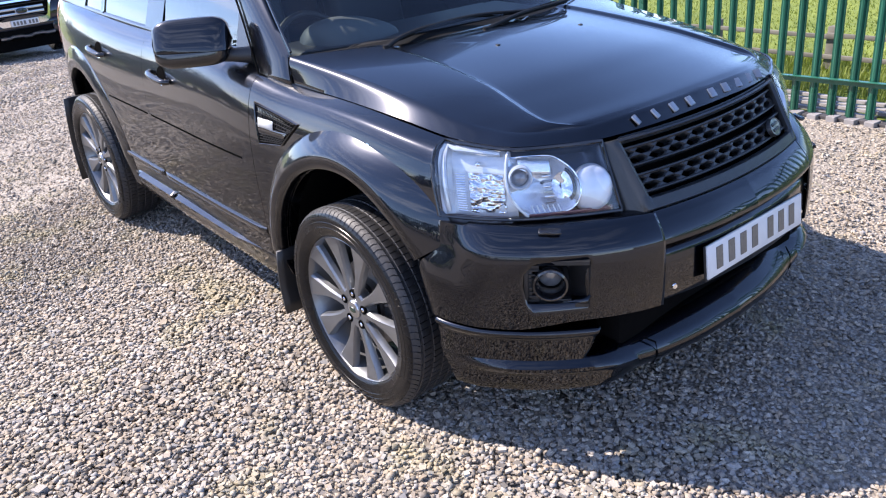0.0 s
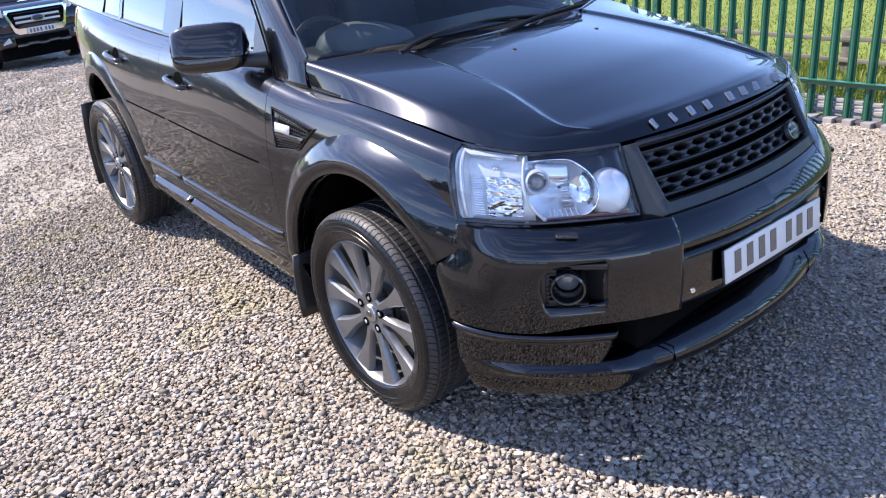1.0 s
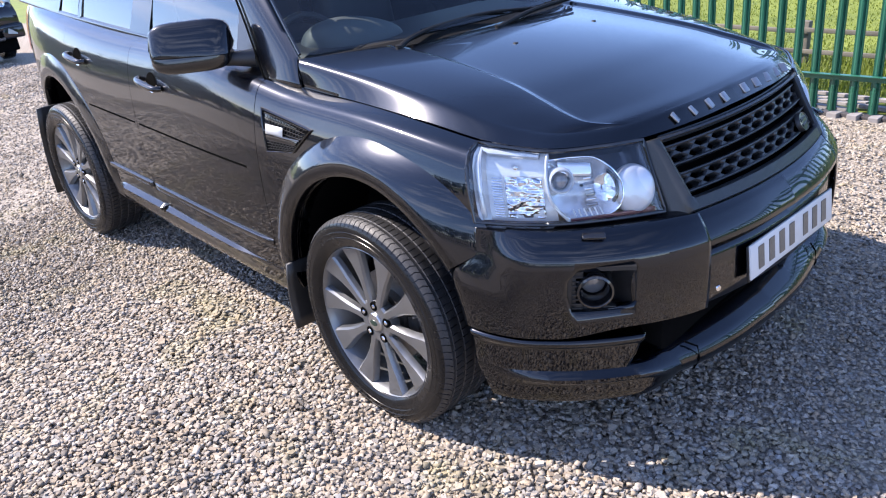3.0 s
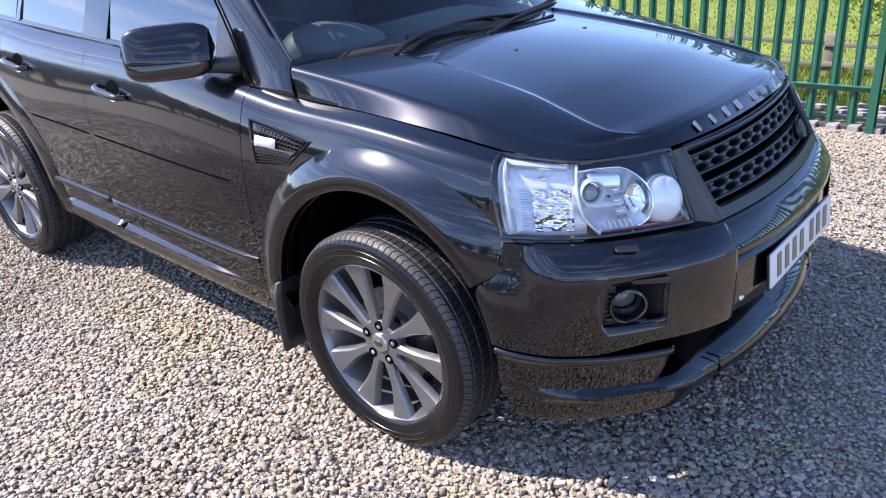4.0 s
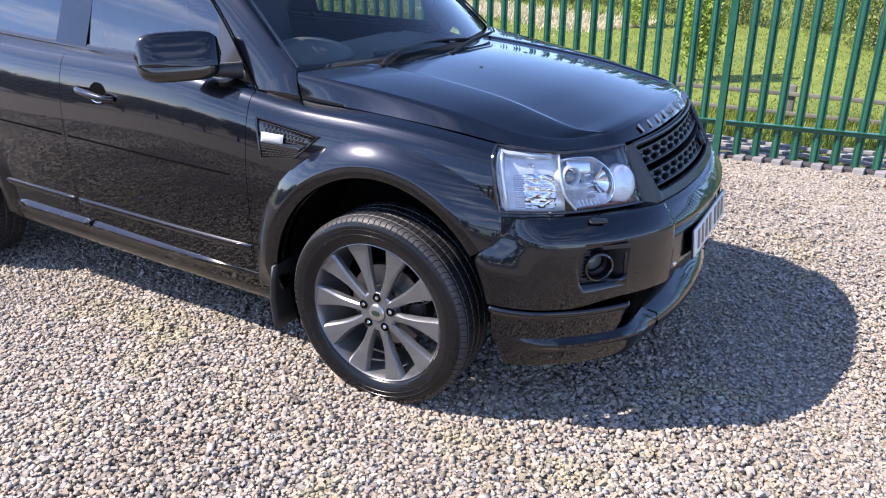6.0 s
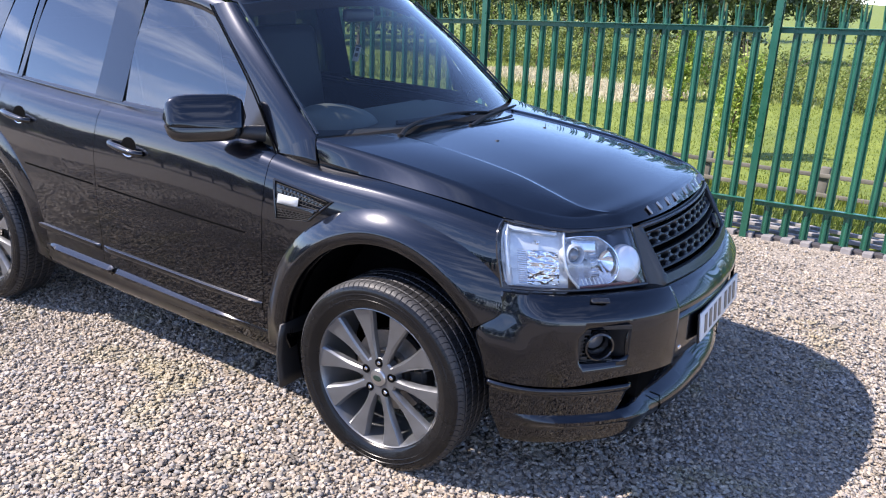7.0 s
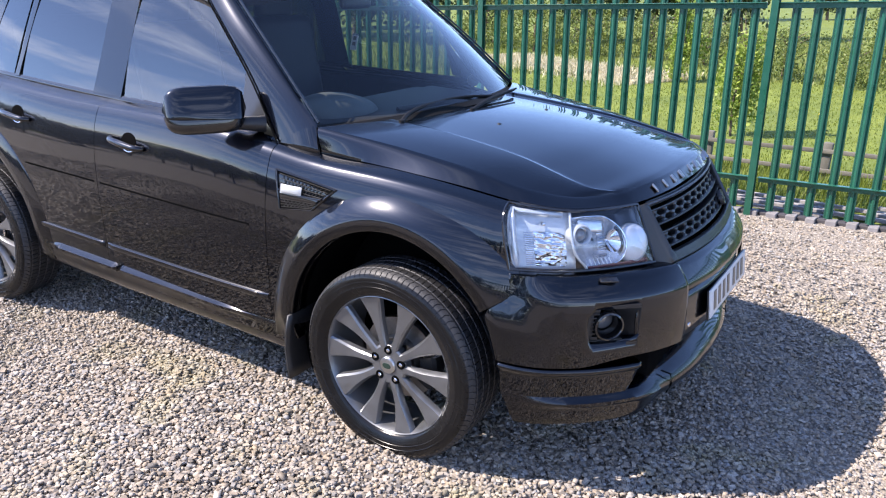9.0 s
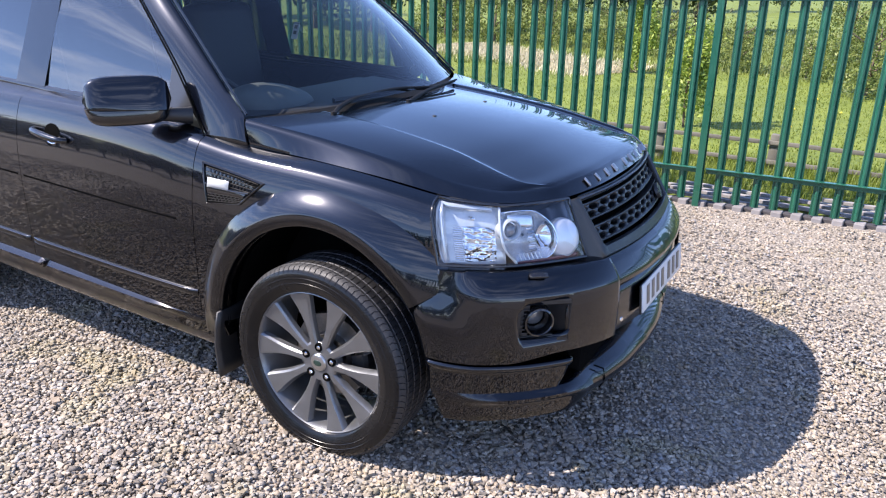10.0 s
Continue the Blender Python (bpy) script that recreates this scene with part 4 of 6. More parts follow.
# door handles
def handle(xc, own, s):
    f = (lambda b: b) if s > 0 else (lambda b: mirrored(b, Y0))
    z = 0.995 if xc > -2 else 1.005
    # flat dark disc on the door skin, painting the shade of the handle's hollow
    cup = []
    for i in range(6):
        r = i / 5
        cup.append([on_side(xc + 0.050 * r * math.cos(a), z + 0.004 + 0.040 * r * math.sin(a), 0.002) for a in np.linspace(0, 2 * math.pi, 28, endpoint=False)])
    h = part("handle_cup", f(sheet(cup, closed=True)), DARK, own, "", 60)
    pts = [on_side(xc - 0.125, z + 0.004, 0.004), on_side(xc - 0.10, z + 0.003, 0.026), on_side(xc - 0.04, z, 0.036), on_side(xc + 0.03, z - 0.006, 0.034), on_side(xc + 0.085, z - 0.010, 0.026), on_side(xc + 0.100, z - 0.012, 0.004)]
    part("door_handle", f(tube(curve(pts, 24), [0.011 + 0.005 * math.sin(math.pi * i / 23) for i in range(24)], 10)), PAINT, own, "glossy black door handle")
    part("handle_ring", f(tube([on_side(xc + 0.052 * math.cos(a), z + 0.004 + 0.044 * math.sin(a), 0.003) for a in np.linspace(math.pi, 2 * math.pi, 20)], 0.003, 6)), CHROME, own)


for s, d, r in ((1, door, rdoor), (-1, door_far, rdoor_far)):
    handle(-1.425, d, s)
    handle(-2.28, r, s)

# mud flaps
fl = sheet([[(x, y, z) for y in np.linspace(-0.935, -0.72, 8)] for x, z in ((-0.455, 0.44), (-0.47, 0.36), (-0.475, 0.28), (-0.465, 0.20), (-0.455, 0.155))])
both("mud_flap", fl, TRIM, "black rubber mud flap", thick=0.012)
fl = sheet([[(x, y, z) for y in np.linspace(-0.935, -0.72, 8)] for x, z in ((-3.06, 0.62), (-3.12, 0.46), (-3.15, 0.34), (-3.16, 0.20), (-3.15, 0.06))])
both("mud_flap", fl, TRIM, "black rubber mud flap", thick=0.012)


# door mirror
def mirror_shell(z0, z1, grow=1.0):
    c = np.array([-0.850, -0.953, 1.224])
    ax = np.array([-0.60, -0.80, 0.0])
    dp = np.array([0.80, -0.60, 0.0])
    rows_ = []
    for i in range(25):
        t = -1 + 2 * i / 24
        w = (1 - abs(t) ** 4.5) ** (1 / 3.0) if abs(t) < 1 else 0.0
        w = max(w, 0.02)
        r = []
        for a in np.linspace(0, 2 * math.pi, 28, endpoint=False):
            ca, sa = math.cos(a), math.sin(a)
            k = (abs(ca) ** 3 + abs(sa) ** 3) ** (-1 / 3)
            dx, dz = ca * k, sa * k
            z = c[2] + 0.092 * w * dz * grow - 0.006 * t
            z = min(max(z, z0), z1)
            p = c + ax * 0.158 * t * grow + dp * (0.068 * w * dx * grow - 0.018 * (1 + t) * 0.5)
            if dx > 0:
                p = p - dp * 0.38 * (z - 1.19) * dx
            r.append((p[0], p[1], z))
        rows_.append(r)
    return sheet(rows_, closed=True)


for s in (1, -1):
    f = (lambda b: b) if s > 0 else (lambda b: mirrored(b, Y0))
    mr = part("door_mirror", f(mirror_shell(1.198, 1.4)), PAINT, car, "glossy black door mirror", 50, 0, None)
    part("lower_shell", f(mirror_shell(1.0, 1.196, 0.985)), GLOSS, mr, "black plastic lower shell", 50)
    arm = tube(curve([(-0.70, -0.775, 1.165), (-0.745, -0.825, 1.168), (-0.79, -0.87, 1.17), (-0.83, -0.91, 1.175)], 10), [0.034, 0.032, 0.030, 0.028, 0.026, 0.026, 0.026, 0.027, 0.028, 0.028], 14)
    part("mirror_arm", f(arm), TRIM, mr)
    gl = box(0, 0, 0, 0.006, 0.25, 0.105, 0.002)
    gl.transform(Matrix.Translation((-0.906, -0.922, 1.222)) @ pose(0, 0, 0, 0, 0, -37))
    part("mirror_glass", f(gl), CHROME, mr, "mirror glass")


# greenhouse
def gside(x, z, out=0.0):
    taper = 0.03 * max(0, (-2.4 - x)) ** 1.5
    return (x, -(0.783 - (z - 1.14) * 0.355 - taper + out), z)


def strip(lower, upper, n=16, m=6, out=0.0, bow=0.0):
    """A sheet of the cabin's side between two lines of (x, z)."""
    a, b = curve([(x, 0, z) for x, z in lower], n), curve([(x, 0, z) for x, z in upper], n)
    return sheet([[gside(p[0] + (q[0] - p[0]) * t, p[2] + (q[2] - p[2]) * t, out + bow * math.sin(math.pi * t)) for t in np.linspace(0, 1, m)] for p, q in zip(a, b)])


both("belt_trim", strip([(-3.45, 1.172), (-2.4, 1.150), (-1.6, 1.138), (-0.70, 1.128)], [(-3.45, 1.195), (-2.4, 1.175), (-1.6, 1.165), (-0.70, 1.180)], 40, 6, 0.0, 0.004), PAINT)
# pillars between the door windows
both("centre_pillar", strip([(-1.80, 1.16), (-1.795, 1.35), (-1.79, 1.64)], [(-1.60, 1.16), (-1.60, 1.35), (-1.60, 1.64)], 16, 6, 0.004), PAINT)
both("window_bar", strip([(-2.435, 1.17), (-2.40, 1.40), (-2.36, 1.64)], [(-2.40, 1.17), (-2.37, 1.40), (-2.33, 1.64)], 14, 4, 0.006), GLOSS)
both("rear_pillar", strip([(-3.5, 1.19), (-3.44, 1.40), (-3.34, 1.66)], [(-2.72, 1.17), (-2.66, 1.40), (-2.58, 1.64)], 16, 8, 0.004), PAINT)
both("roof_rail", strip([(-3.34, 1.60), (-2.4, 1.625), (-1.7, 1.625), (-1.30, 1.612), (-1.08, 1.565)], [(-3.34, 1.68), (-2.4, 1.70), (-1.7, 1.695), (-1.30, 1.675), (-1.04, 1.632)], 40, 6, 0.004, 0.012), PAINT)
AIN = [(-0.455, -0.748, 1.190), (-0.60, -0.718, 1.312), (-0.80, -0.668, 1.470), (-1.035, -0.600, 1.640)]
AOUT = [(-0.615, -0.802, 1.112), (-0.78, -0.755, 1.315), (-0.96, -0.705, 1.480), (-1.15, -0.640, 1.628)]
ai, ao = curve(AIN, 30), curve(AOUT, 30)
ap = []
for p, q in zip(ai, ao):
    d = q - p
    nrm = np.array([0.45, -0.75, 0.45])
    ap.append([tuple(p - nrm * 0.012)] + [tuple(p + d * t + nrm * 0.020 * math.sin(math.pi * (0.06 + 0.94 * t) ** 0.7) ** 0.8) for t in np.linspace(0, 1, 10)])
foot = []
for w in np.linspace(0, 1, 8):
    r = []
    for k in range(10):
        p0, p1 = np.array(ap[0][1 + k]), np.array([-0.418, -0.777, 1.096]) * (1 - k / 9) + np.array([-0.604, -0.804, 1.108]) * (k / 9)
        p1 = p1 + np.array([0.45, -0.75, 0.45]) * 0.016 * math.sin(math.pi * (0.06 + 0.94 * k / 9) ** 0.7) ** 0.8
        r.append(tuple(p0 + (p1 - p0) * w))
    foot.append(r)
foot.append([(x, y + 0.012, z - 0.03) for x, y, z in foot[-1]])
pil = join(sheet(ap), sheet(foot))
bmesh.ops.remove_doubles(pil, verts=pil.verts[:], dist=0.0015)
both("windscreen_pillar", pil, PAINT, "glossy black windscreen pillar", sharp=85)
both("shut_line", tube(curve([(-0.442, -0.764, 1.187), (-0.428, -0.778, 1.140), (-0.418, -0.782, 1.096)], 8), 0.0022, 6), DARK)
both("shut_line", tube(curve([(-0.418, -0.782, 1.097), (-0.52, -0.796, 1.104), (-0.604, -0.808, 1.110)], 8), 0.0022, 6), DARK)
both("shut_line", tube(curve([tuple(np.array(q) + np.array([0.004, -0.008, 0.0])) for q in AOUT], 16), 0.004, 6), DARK)
both("pillar_seal", tube(curve([tuple(np.array(p) + np.array([0.012, -0.004, 0.012])) for p in AIN], 24), 0.005, 8), GLOSS)
QTRIM = mat("grey_quarter_trim", (0.055, 0.058, 0.064), 0.25, 0.5, vary=0.1)
# quarter trim behind the mirror
both("mirror_quarter", strip([(-0.84, 1.18), (-0.77, 1.18), (-0.70, 1.178)], [(-0.868, 1.41), (-0.815, 1.34), (-0.735, 1.235)], 10, 6, 0.006), QTRIM, "pale grey quarter trim")
both("door_frame", strip([(-0.70, 1.178), (-0.735, 1.235), (-0.868, 1.41), (-1.06, 1.582)], [(-0.640, 1.14), (-0.70, 1.26), (-0.87, 1.455), (-1.10, 1.62)], 24, 6, 0.007, 0.004), PAINT)
# glass
a, b = both("door_window", strip([(-1.60, 1.16), (-1.22, 1.16), (-0.77, 1.17)], [(-1.60, 1.635), (-1.30, 1.632), (-0.905, 1.50)], 24, 10, -0.006, 0.010), TINT, "smoky door window reflecting the sky")
both("door_window", strip([(-2.44, 1.165), (-2.1, 1.16), (-1.79, 1.16)], [(-2.385, 1.64), (-2.1, 1.64), (-1.78, 1.64)], 16, 10, -0.004, 0.008), PRIVACY)
both("quarter_window", strip([(-2.74, 1.17), (-2.6, 1.17), (-2.46, 1.17)], [(-2.60, 1.63), (-2.5, 1.635), (-2.40, 1.64)], 12, 8, -0.004, 0.006), PRIVACY)


# windscreen
def screen_row(t):
    e = at(curve(AIN, 30), t)
    bow = 0.20 - 0.04 * t
    yh = abs(e[1] - Y0)
    return [(e[0] + bow * (1 - (k * k)), Y0 - yh * k, e[2] + (0.02 + 0.045 * t) * (1 - k * k)) for k in np.linspace(1, -1, 33)]


ws = part("windscreen", sheet([screen_row(t) for t in np.linspace(0.0, 1, 22)]), SCREEN, car, "clear windscreen with a dark printed edge", 60, 0, CENTRE)
ws.visible_shadow = False
band = sheet([[tuple(np.array(p) + np.array([-0.01, 0, -0.008])) for p in screen_row(t)] for t in (0.90, 0.95, 1.0)])
part("printed_band", band, DARK, ws)
cw0, cw1 = screen_row(0.03), [tuple(q) for q in curve([(-0.44, -0.752, 1.176), (-0.31, -0.5, 1.176), (-0.23, -0.2, 1.174), (-0.22, Y0, 1.173), (-0.23, 2 * Y0 + 0.2, 1.174), (-0.31, 2 * Y0 + 0.5, 1.176), (-0.44, 2 * Y0 + 0.752, 1.176)], 33)]
part("cowl", sheet([[tuple(np.array(p) - np.array([0.02, 0, 0.03])) for p in cw0], [tuple((np.array(p) + np.array(q)) / 2 - np.array([0, 0, 0.03])) for p, q in zip(cw0, cw1)], cw1]), DULL, car, "black plastic cowl", 50)
# roof
rf = []
for i in range(31):
    x = -1.035 - 2.30 * i / 30
    half = 0.655 - 0.02 * (1 - i / 30) - 0.03 * (i / 30) ** 2 - 0.035 * max(0, 1 - i / 3)
    ze = smooth(x, [-3.34, -2.6, -1.9, -1.3, -1.035], [1.68, 1.715, 1.715, 1.68, 1.638])
    rf.append([(x + (0.16 * (1 - k * k) * max(0, 1 - i / 12)), Y0 + half * k, ze + 0.065 * (1 - abs(k) ** 2.6)) for k in np.linspace(-1, 1, 31)])
part("roof", sheet(rf), PAINT, car, "glossy black roof", 50, 0.01, (-2, Y0, 1.0))
for s in (1, -1):
    rr = tube(curve([(-1.35, Y0 - s * 0.60, 1.715), (-1.45, Y0 - s * 0.60, 1.765), (-2.2, Y0 - s * 0.61, 1.785), (-3.0, Y0 - s * 0.58, 1.765), (-3.1, Y0 - s * 0.58, 1.73)], 30), 0.014, 8)
    part("roof_bar", rr, GLOSS, car)
# tail
tg = [[(x + 0.10 * (1 - k * k) * -1, Y0 + h * k, z) for k in np.linspace(-1, 1, 21)] for x, h, z in ((-3.30, 0.60, 1.70), (-3.40, 0.63, 1.45), (-3.48, 0.65, 1.20), (-3.5, 0.71, 1.0), (-3.5, 0.73, 0.70), (-3.53, 0.74, 0.66), (-3.54, 0.75, 0.50), (-3.50, 0.73, 0.32))]
part("tailgate", sheet(tg), PAINT, car, "", 50, 0.01, CENTRE)
both("tail_lamp", sheet([[(x, side_y(x, z) - 0.010 * math.sin(math.pi * k / 6) - 0.003, z) for k, x in enumerate(np.linspace(-3.49, -3.33, 7))] for z in np.linspace(0.90, 1.165, 12)]), RED, "red tail lamp")
both("rear_bumper_corner", side_panel(-3.5, -3.12, lambda x: 0.34, 12, 16), PAINT)
# blocks of the car that fill the dark inside
part("underbody", join(box(-1.35, Y0, 0.36, 3.9, 1.30, 0.20, 0.03), box(0.28, Y0, 0.62, 0.86, 1.10, 0.52, 0.03), box(-1.2, Y0, 0.50, 1.3, 1.66, 0.22, 0.03)), DARK, car, "dark filler block for the shaded underbody")

# cabin
part("dashboard", join(box(-0.63, Y0, 1.095, 0.50, 1.30, 0.10, 0.04, 4), box(-0.86, Y0, 0.98, 0.24, 1.30, 0.30, 0.05, 4)), LEATHER, car, "dark dashboard")
hood = []
for i in range(21):
    t = -1 + 2 * i / 20
    w = math.sqrt(max(0.0004, 1 - t * t)) * (1 - 0.25 * t)
    hood.append([(-0.72 + 0.05 * t + 0.13 * w * math.cos(a), -0.30 + 0.21 * t, 1.135 + 0.10 * w * math.sin(a)) for a in np.linspace(0, math.pi, 15)])
part("instrument_hood", sheet(hood), DASH, car, "grey instrument hood on the dashboard", 60)
part("dash_edge", tube(curve([(-0.53, -0.10, 1.155), (-0.47, 0.12, 1.160), (-0.46, 0.35, 1.160), (-0.50, 0.62, 1.155)], 20), 0.012, 8), LEATHER, car)
for s in (1, -1):
    yy = Y0 - s * 0.38
    seat = join(box(-1.42, yy, 0.80, 0.52, 0.50, 0.18, 0.06, 3), box(-1.70, yy, 1.14, 0.15, 0.48, 0.66, 0.06, 3, pose(0, 0, 0, 0, -12, 0)), box(-1.80, yy, 1.53, 0.10, 0.26, 0.18, 0.04, 3))
    part("front_seat", seat, LEATHER, car, "dark leather front seat")
part("rear_bench", join(box(-2.35, Y0, 0.80, 0.50, 1.25, 0.18, 0.06, 3), box(-2.66, Y0, 1.12, 0.15, 1.25, 0.62, 0.05, 3, pose(0, 0, 0, 0, -12, 0))), LEATHER, car, "dark rear bench")
ring = [Vector((0.185 * math.cos(a), 0.0, 0.185 * math.sin(a))) for a in np.linspace(0, 2 * math.pi, 32)]
st = join(tube(ring, 0.014, 8), box(0, 0.02, -0.02, 0.12, 0.05, 0.10, 0.02), box(0, 0.015, -0.02, 0.34, 0.02, 0.04, 0.01))
st.transform(Matrix.Translation((-0.98, -0.33, 1.05)) @ pose(0, 0, 0, 0, -25, 0) @ pose(0, 0, 0, 0, 0, 90))
part("steering_wheel", st, LEATHER, car, "dark steering wheel")
rm = box(-0.90, Y0, 1.60, 0.04, 0.22, 0.06, 0.02, 3)
part("rear_view_mirror", rm, TRIM, car, "black rear-view mirror")

# wipers lying at the foot of the windscreen
for pts in ([(-0.262, -0.45, 1.186), (-0.290, -0.36, 1.204), (-0.300, -0.22, 1.218), (-0.275, 0.02, 1.228), (-0.222, 0.27, 1.214)], [(-0.185, -0.01, 1.186), (-0.195, 0.09, 1.200), (-0.215, 0.24, 1.212), (-0.262, 0.56, 1.210)]):
    wp = part("wiper", tube(curve(pts, 24), list(np.linspace(0.010, 0.005, 24)), 8), DULL, car, "black windscreen wiper")
    bl_ = [(x - 0.018, y + 0.01, z - 0.010) for x, y, z in pts[1:]]
    part("wiper_blade", tube(curve(bl_, 20), 0.007, 6), DULL, wp)
    part("wiper_cap", lathe([(0, 0.012), (0.012, 0.010), (0.014, -0.01)], 16, Matrix.Translation(pts[0]) @ pose(0, 0, 0, -90, 0, 0)), DULL, wp)
st = box(0, 0, 0, 0.045, 0.003, 0.10, 0.0)
st.transform(Matrix.Translation((-1.50, 0.810, 1.315)) @ pose(0, 0, 0, -18, 0, 0))
sticker = part("window_sticker", st, PLATE, car, "white window sticker with dark bars")
for dz in (0.022, -0.012):
    b = box(0, -0.003, dz, 0.022, 0.002, 0.022)
    b.transform(Matrix.Translation((-1.50, 0.810, 1.315)) @ pose(0, 0, 0, -18, 0, 0))
    part("sticker_bar", b, INK, sticker)


# wheels
WY = 0.115


def tyre_bm():
    n = 96
    half = WY
    # from the inner bead round the tread to the outer bead: (radius, depth, shoulder flag)
    base = [(0.262, -half + 0.02, 0), (0.285, -half, 0), (0.32, -half - 0.008, 0), (0.348, -half + 0.004, 0), (0.362, -half + 0.022, 1)]
    for d0, d1 in ((-0.085, -0.055), (-0.043, -0.012), (0.0, 0.031), (0.043, 0.074)):
        base += [(0.371, d0, 2), (0.371, d1, 2), (0.3685, d1 + 0.002, 0), (0.3685, d1 + 0.008, 0)]
    base += [(0.3705, 0.088, 2), (0.366, 0.101, 1), (0.356, 0.112, 1), (0.345, 0.1185, 0), (0.338, 0.1205, 0), (0.336, 0.1205, 0), (0.3295, 0.1212, 0), (0.3285, 0.1226, 0), (0.3265, 0.1226, 0), (0.3255, 0.1214, 0), (0.318, 0.1215, 0), (0.311, 0.1212, 0), (0.3102, 0.1222, 0), (0.3085, 0.1222, 0), (0.3075, 0.1208, 0), (0.300, 0.1195, 0), (0.297, 0.1175, 0), (0.282, 0.115, 0), (0.272, 0.106, 0), (0.266, 0.09, 0)]
    rows = []
    for i in range(n):
        for f, cut in ((0.0, 1), (0.10, 1), (0.13, 0), (0.5, 0), (0.97, 0)):
            a = 2 * math.pi * (i + f) / n
            r_ = []
            for r, d, k in base:
                skew = 0.0
                if k == 2:
                    skew = d * 0.25
                rr = r - (0.006 if (cut and k == 2) else 0.004 if (cut and k == 1) else 0)
                r_.append(Vector((rr * math.sin(a + skew), -d, rr * math.cos(a + skew))))
            rows.append(r_)
    bm = sheet(rows, closed_rows=True)
    for f in bm.faces:
        c = f.calc_center_median()
        f.material_index = 1 if math.hypot(c.x, c.z) > 0.3545 else 0
    bmesh.ops.recalc_face_normals(bm, faces=bm.faces[:])
    return bm


def rim_bm():
    bm = lathe([(0.258, 0.075), (0.264, 0.098), (0.2685, 0.1045), (0.2715, 0.103), (0.272, 0.094), (0.268, 0.088)], 96)
    barrel = lathe([(0.265, 0.099), (0.261, 0.085), (0.252, 0.05), (0.240, 0.0), (0.232, -0.07), (0.246, -0.10)], 72)
    return join(bm, barrel)


def spoke_bm(a):
    """One flat-faced spoke with chamfered flanks that widens to the rim."""
    rows = []
    for r, hw, d in ((0.030, 0.0140, 0.086), (0.055, 0.0150, 0.088), (0.085, 0.0145, 0.089), (0.115, 0.0150, 0.0885), (0.150, 0.0175, 0.089), (0.185, 0.0235, 0.091), (0.212, 0.0300, 0.093), (0.236, 0.0365, 0.096), (0.254, 0.0410, 0.099), (0.264, 0.0430, 0.101)):
        ch = 0.0015 + 0.006 * min(1, r / 0.12)
        w = hw + 0.005 * min(1, r / 0.15)
        rows.append([Vector((-w, -(d - 0.024), r)), Vector((-hw - 0.002, -(d - 0.010), r)), Vector((-hw + ch * 0.6, -d, r)), Vector((0.30 * hw, -d, r)), Vector((hw - ch * 0.8, -(d - 0.001), r)), Vector((hw + 0.001, -(d - ch * 1.1), r)), Vector((w, -(d - 0.024), r))])
    bm = sheet(rows)
    bmesh.ops.recalc_face_normals(bm, faces=bm.faces[:])
    bm.transform(pose(0, 0, 0, 0, a, 0))
    return bm


def wheel_parts():
    out = []
    out.append(("wheel", rim_bm(), RIM, "gunmetal alloy wheel with ten broad spokes", 30))
    out.append(("tyre", tyre_bm(), [RUBBER, TREAD], "black road tyre with grooved tread", 35))
    hub = lathe([(0.0, 0.080), (0.034, 0.0865), (0.055, 0.0878), (0.071, 0.0870), (0.078, 0.080), (0.082, 0.05)], 60)
    out.append(("hub_plate", hub, RIM, "", 35))
    for k in range(10):
        out.append(("spoke", spoke_bm(18 + 36 * k), RIM, "", 25))
    out.append(("hub_cap", lathe([(0.0, 0.0965), (0.024, 0.0960), (0.030, 0.094), (0.033, 0.090), (0.034, 0.07)], 40), SILVER, "silver hub cap with a small green oval", 30))
    out.append(("cap_oval", lathe([(0.0, 0.0985), (0.014, 0.098), (0.016, 0.0955)], 28, Matrix.Diagonal((1.2, 1, 0.75, 1))), GREENBADGE, "", 30))
    for k in range(5):
        m = pose(0, 0, 0, 0, 72 * k, 0) @ Matrix.Translation((0, 0, 0.060))
        out.append(("lug_hole", lathe([(0.0, 0.0885), (0.0125, 0.0885), (0.0140, 0.0915), (0.0165, 0.0905), (0.0175, 0.080)], 20, m), DARK, "", 30))
        out.append(("lug_nut", lathe([(0.0, 0.0935), (0.006, 0.0930), (0.0082, 0.0905), (0.0085, 0.080)], 6, m), CHROME, "", 20))
    out.append(("brake_disc", lathe([(0.05, 0.0), (0.06, 0.03), (0.085, 0.032), (0.09, 0.005), (0.158, 0.005), (0.158, -0.02), (0.09, -0.02)], 60), DISC, "steel brake disc", 30))
    cal = []
    for i in range(9):
        a = radians(70 + 6 * i)
        cal.append([Vector((r * math.sin(a), -d, r * math.cos(a))) for r, d in ((0.10, 0.022), (0.11, 0.034), (0.16, 0.034), (0.172, 0.02), (0.172, -0.03), (0.12, -0.03))])
    out.append(("brake_caliper", sheet(cal, closed=True), TRIM, "", 30))
    out.append(("valve", tube([(0.21, -0.07, 0.10), (0.195, -0.088, 0.093)], 0.004, 6), TRIM, "", 30))
    return out


WHEEL = []
for name, bm, m_, lab, sh_ in wheel_parts():
    o_ = part(name, bm, m_, None, lab, sh_)
    WHEEL.append(o_)


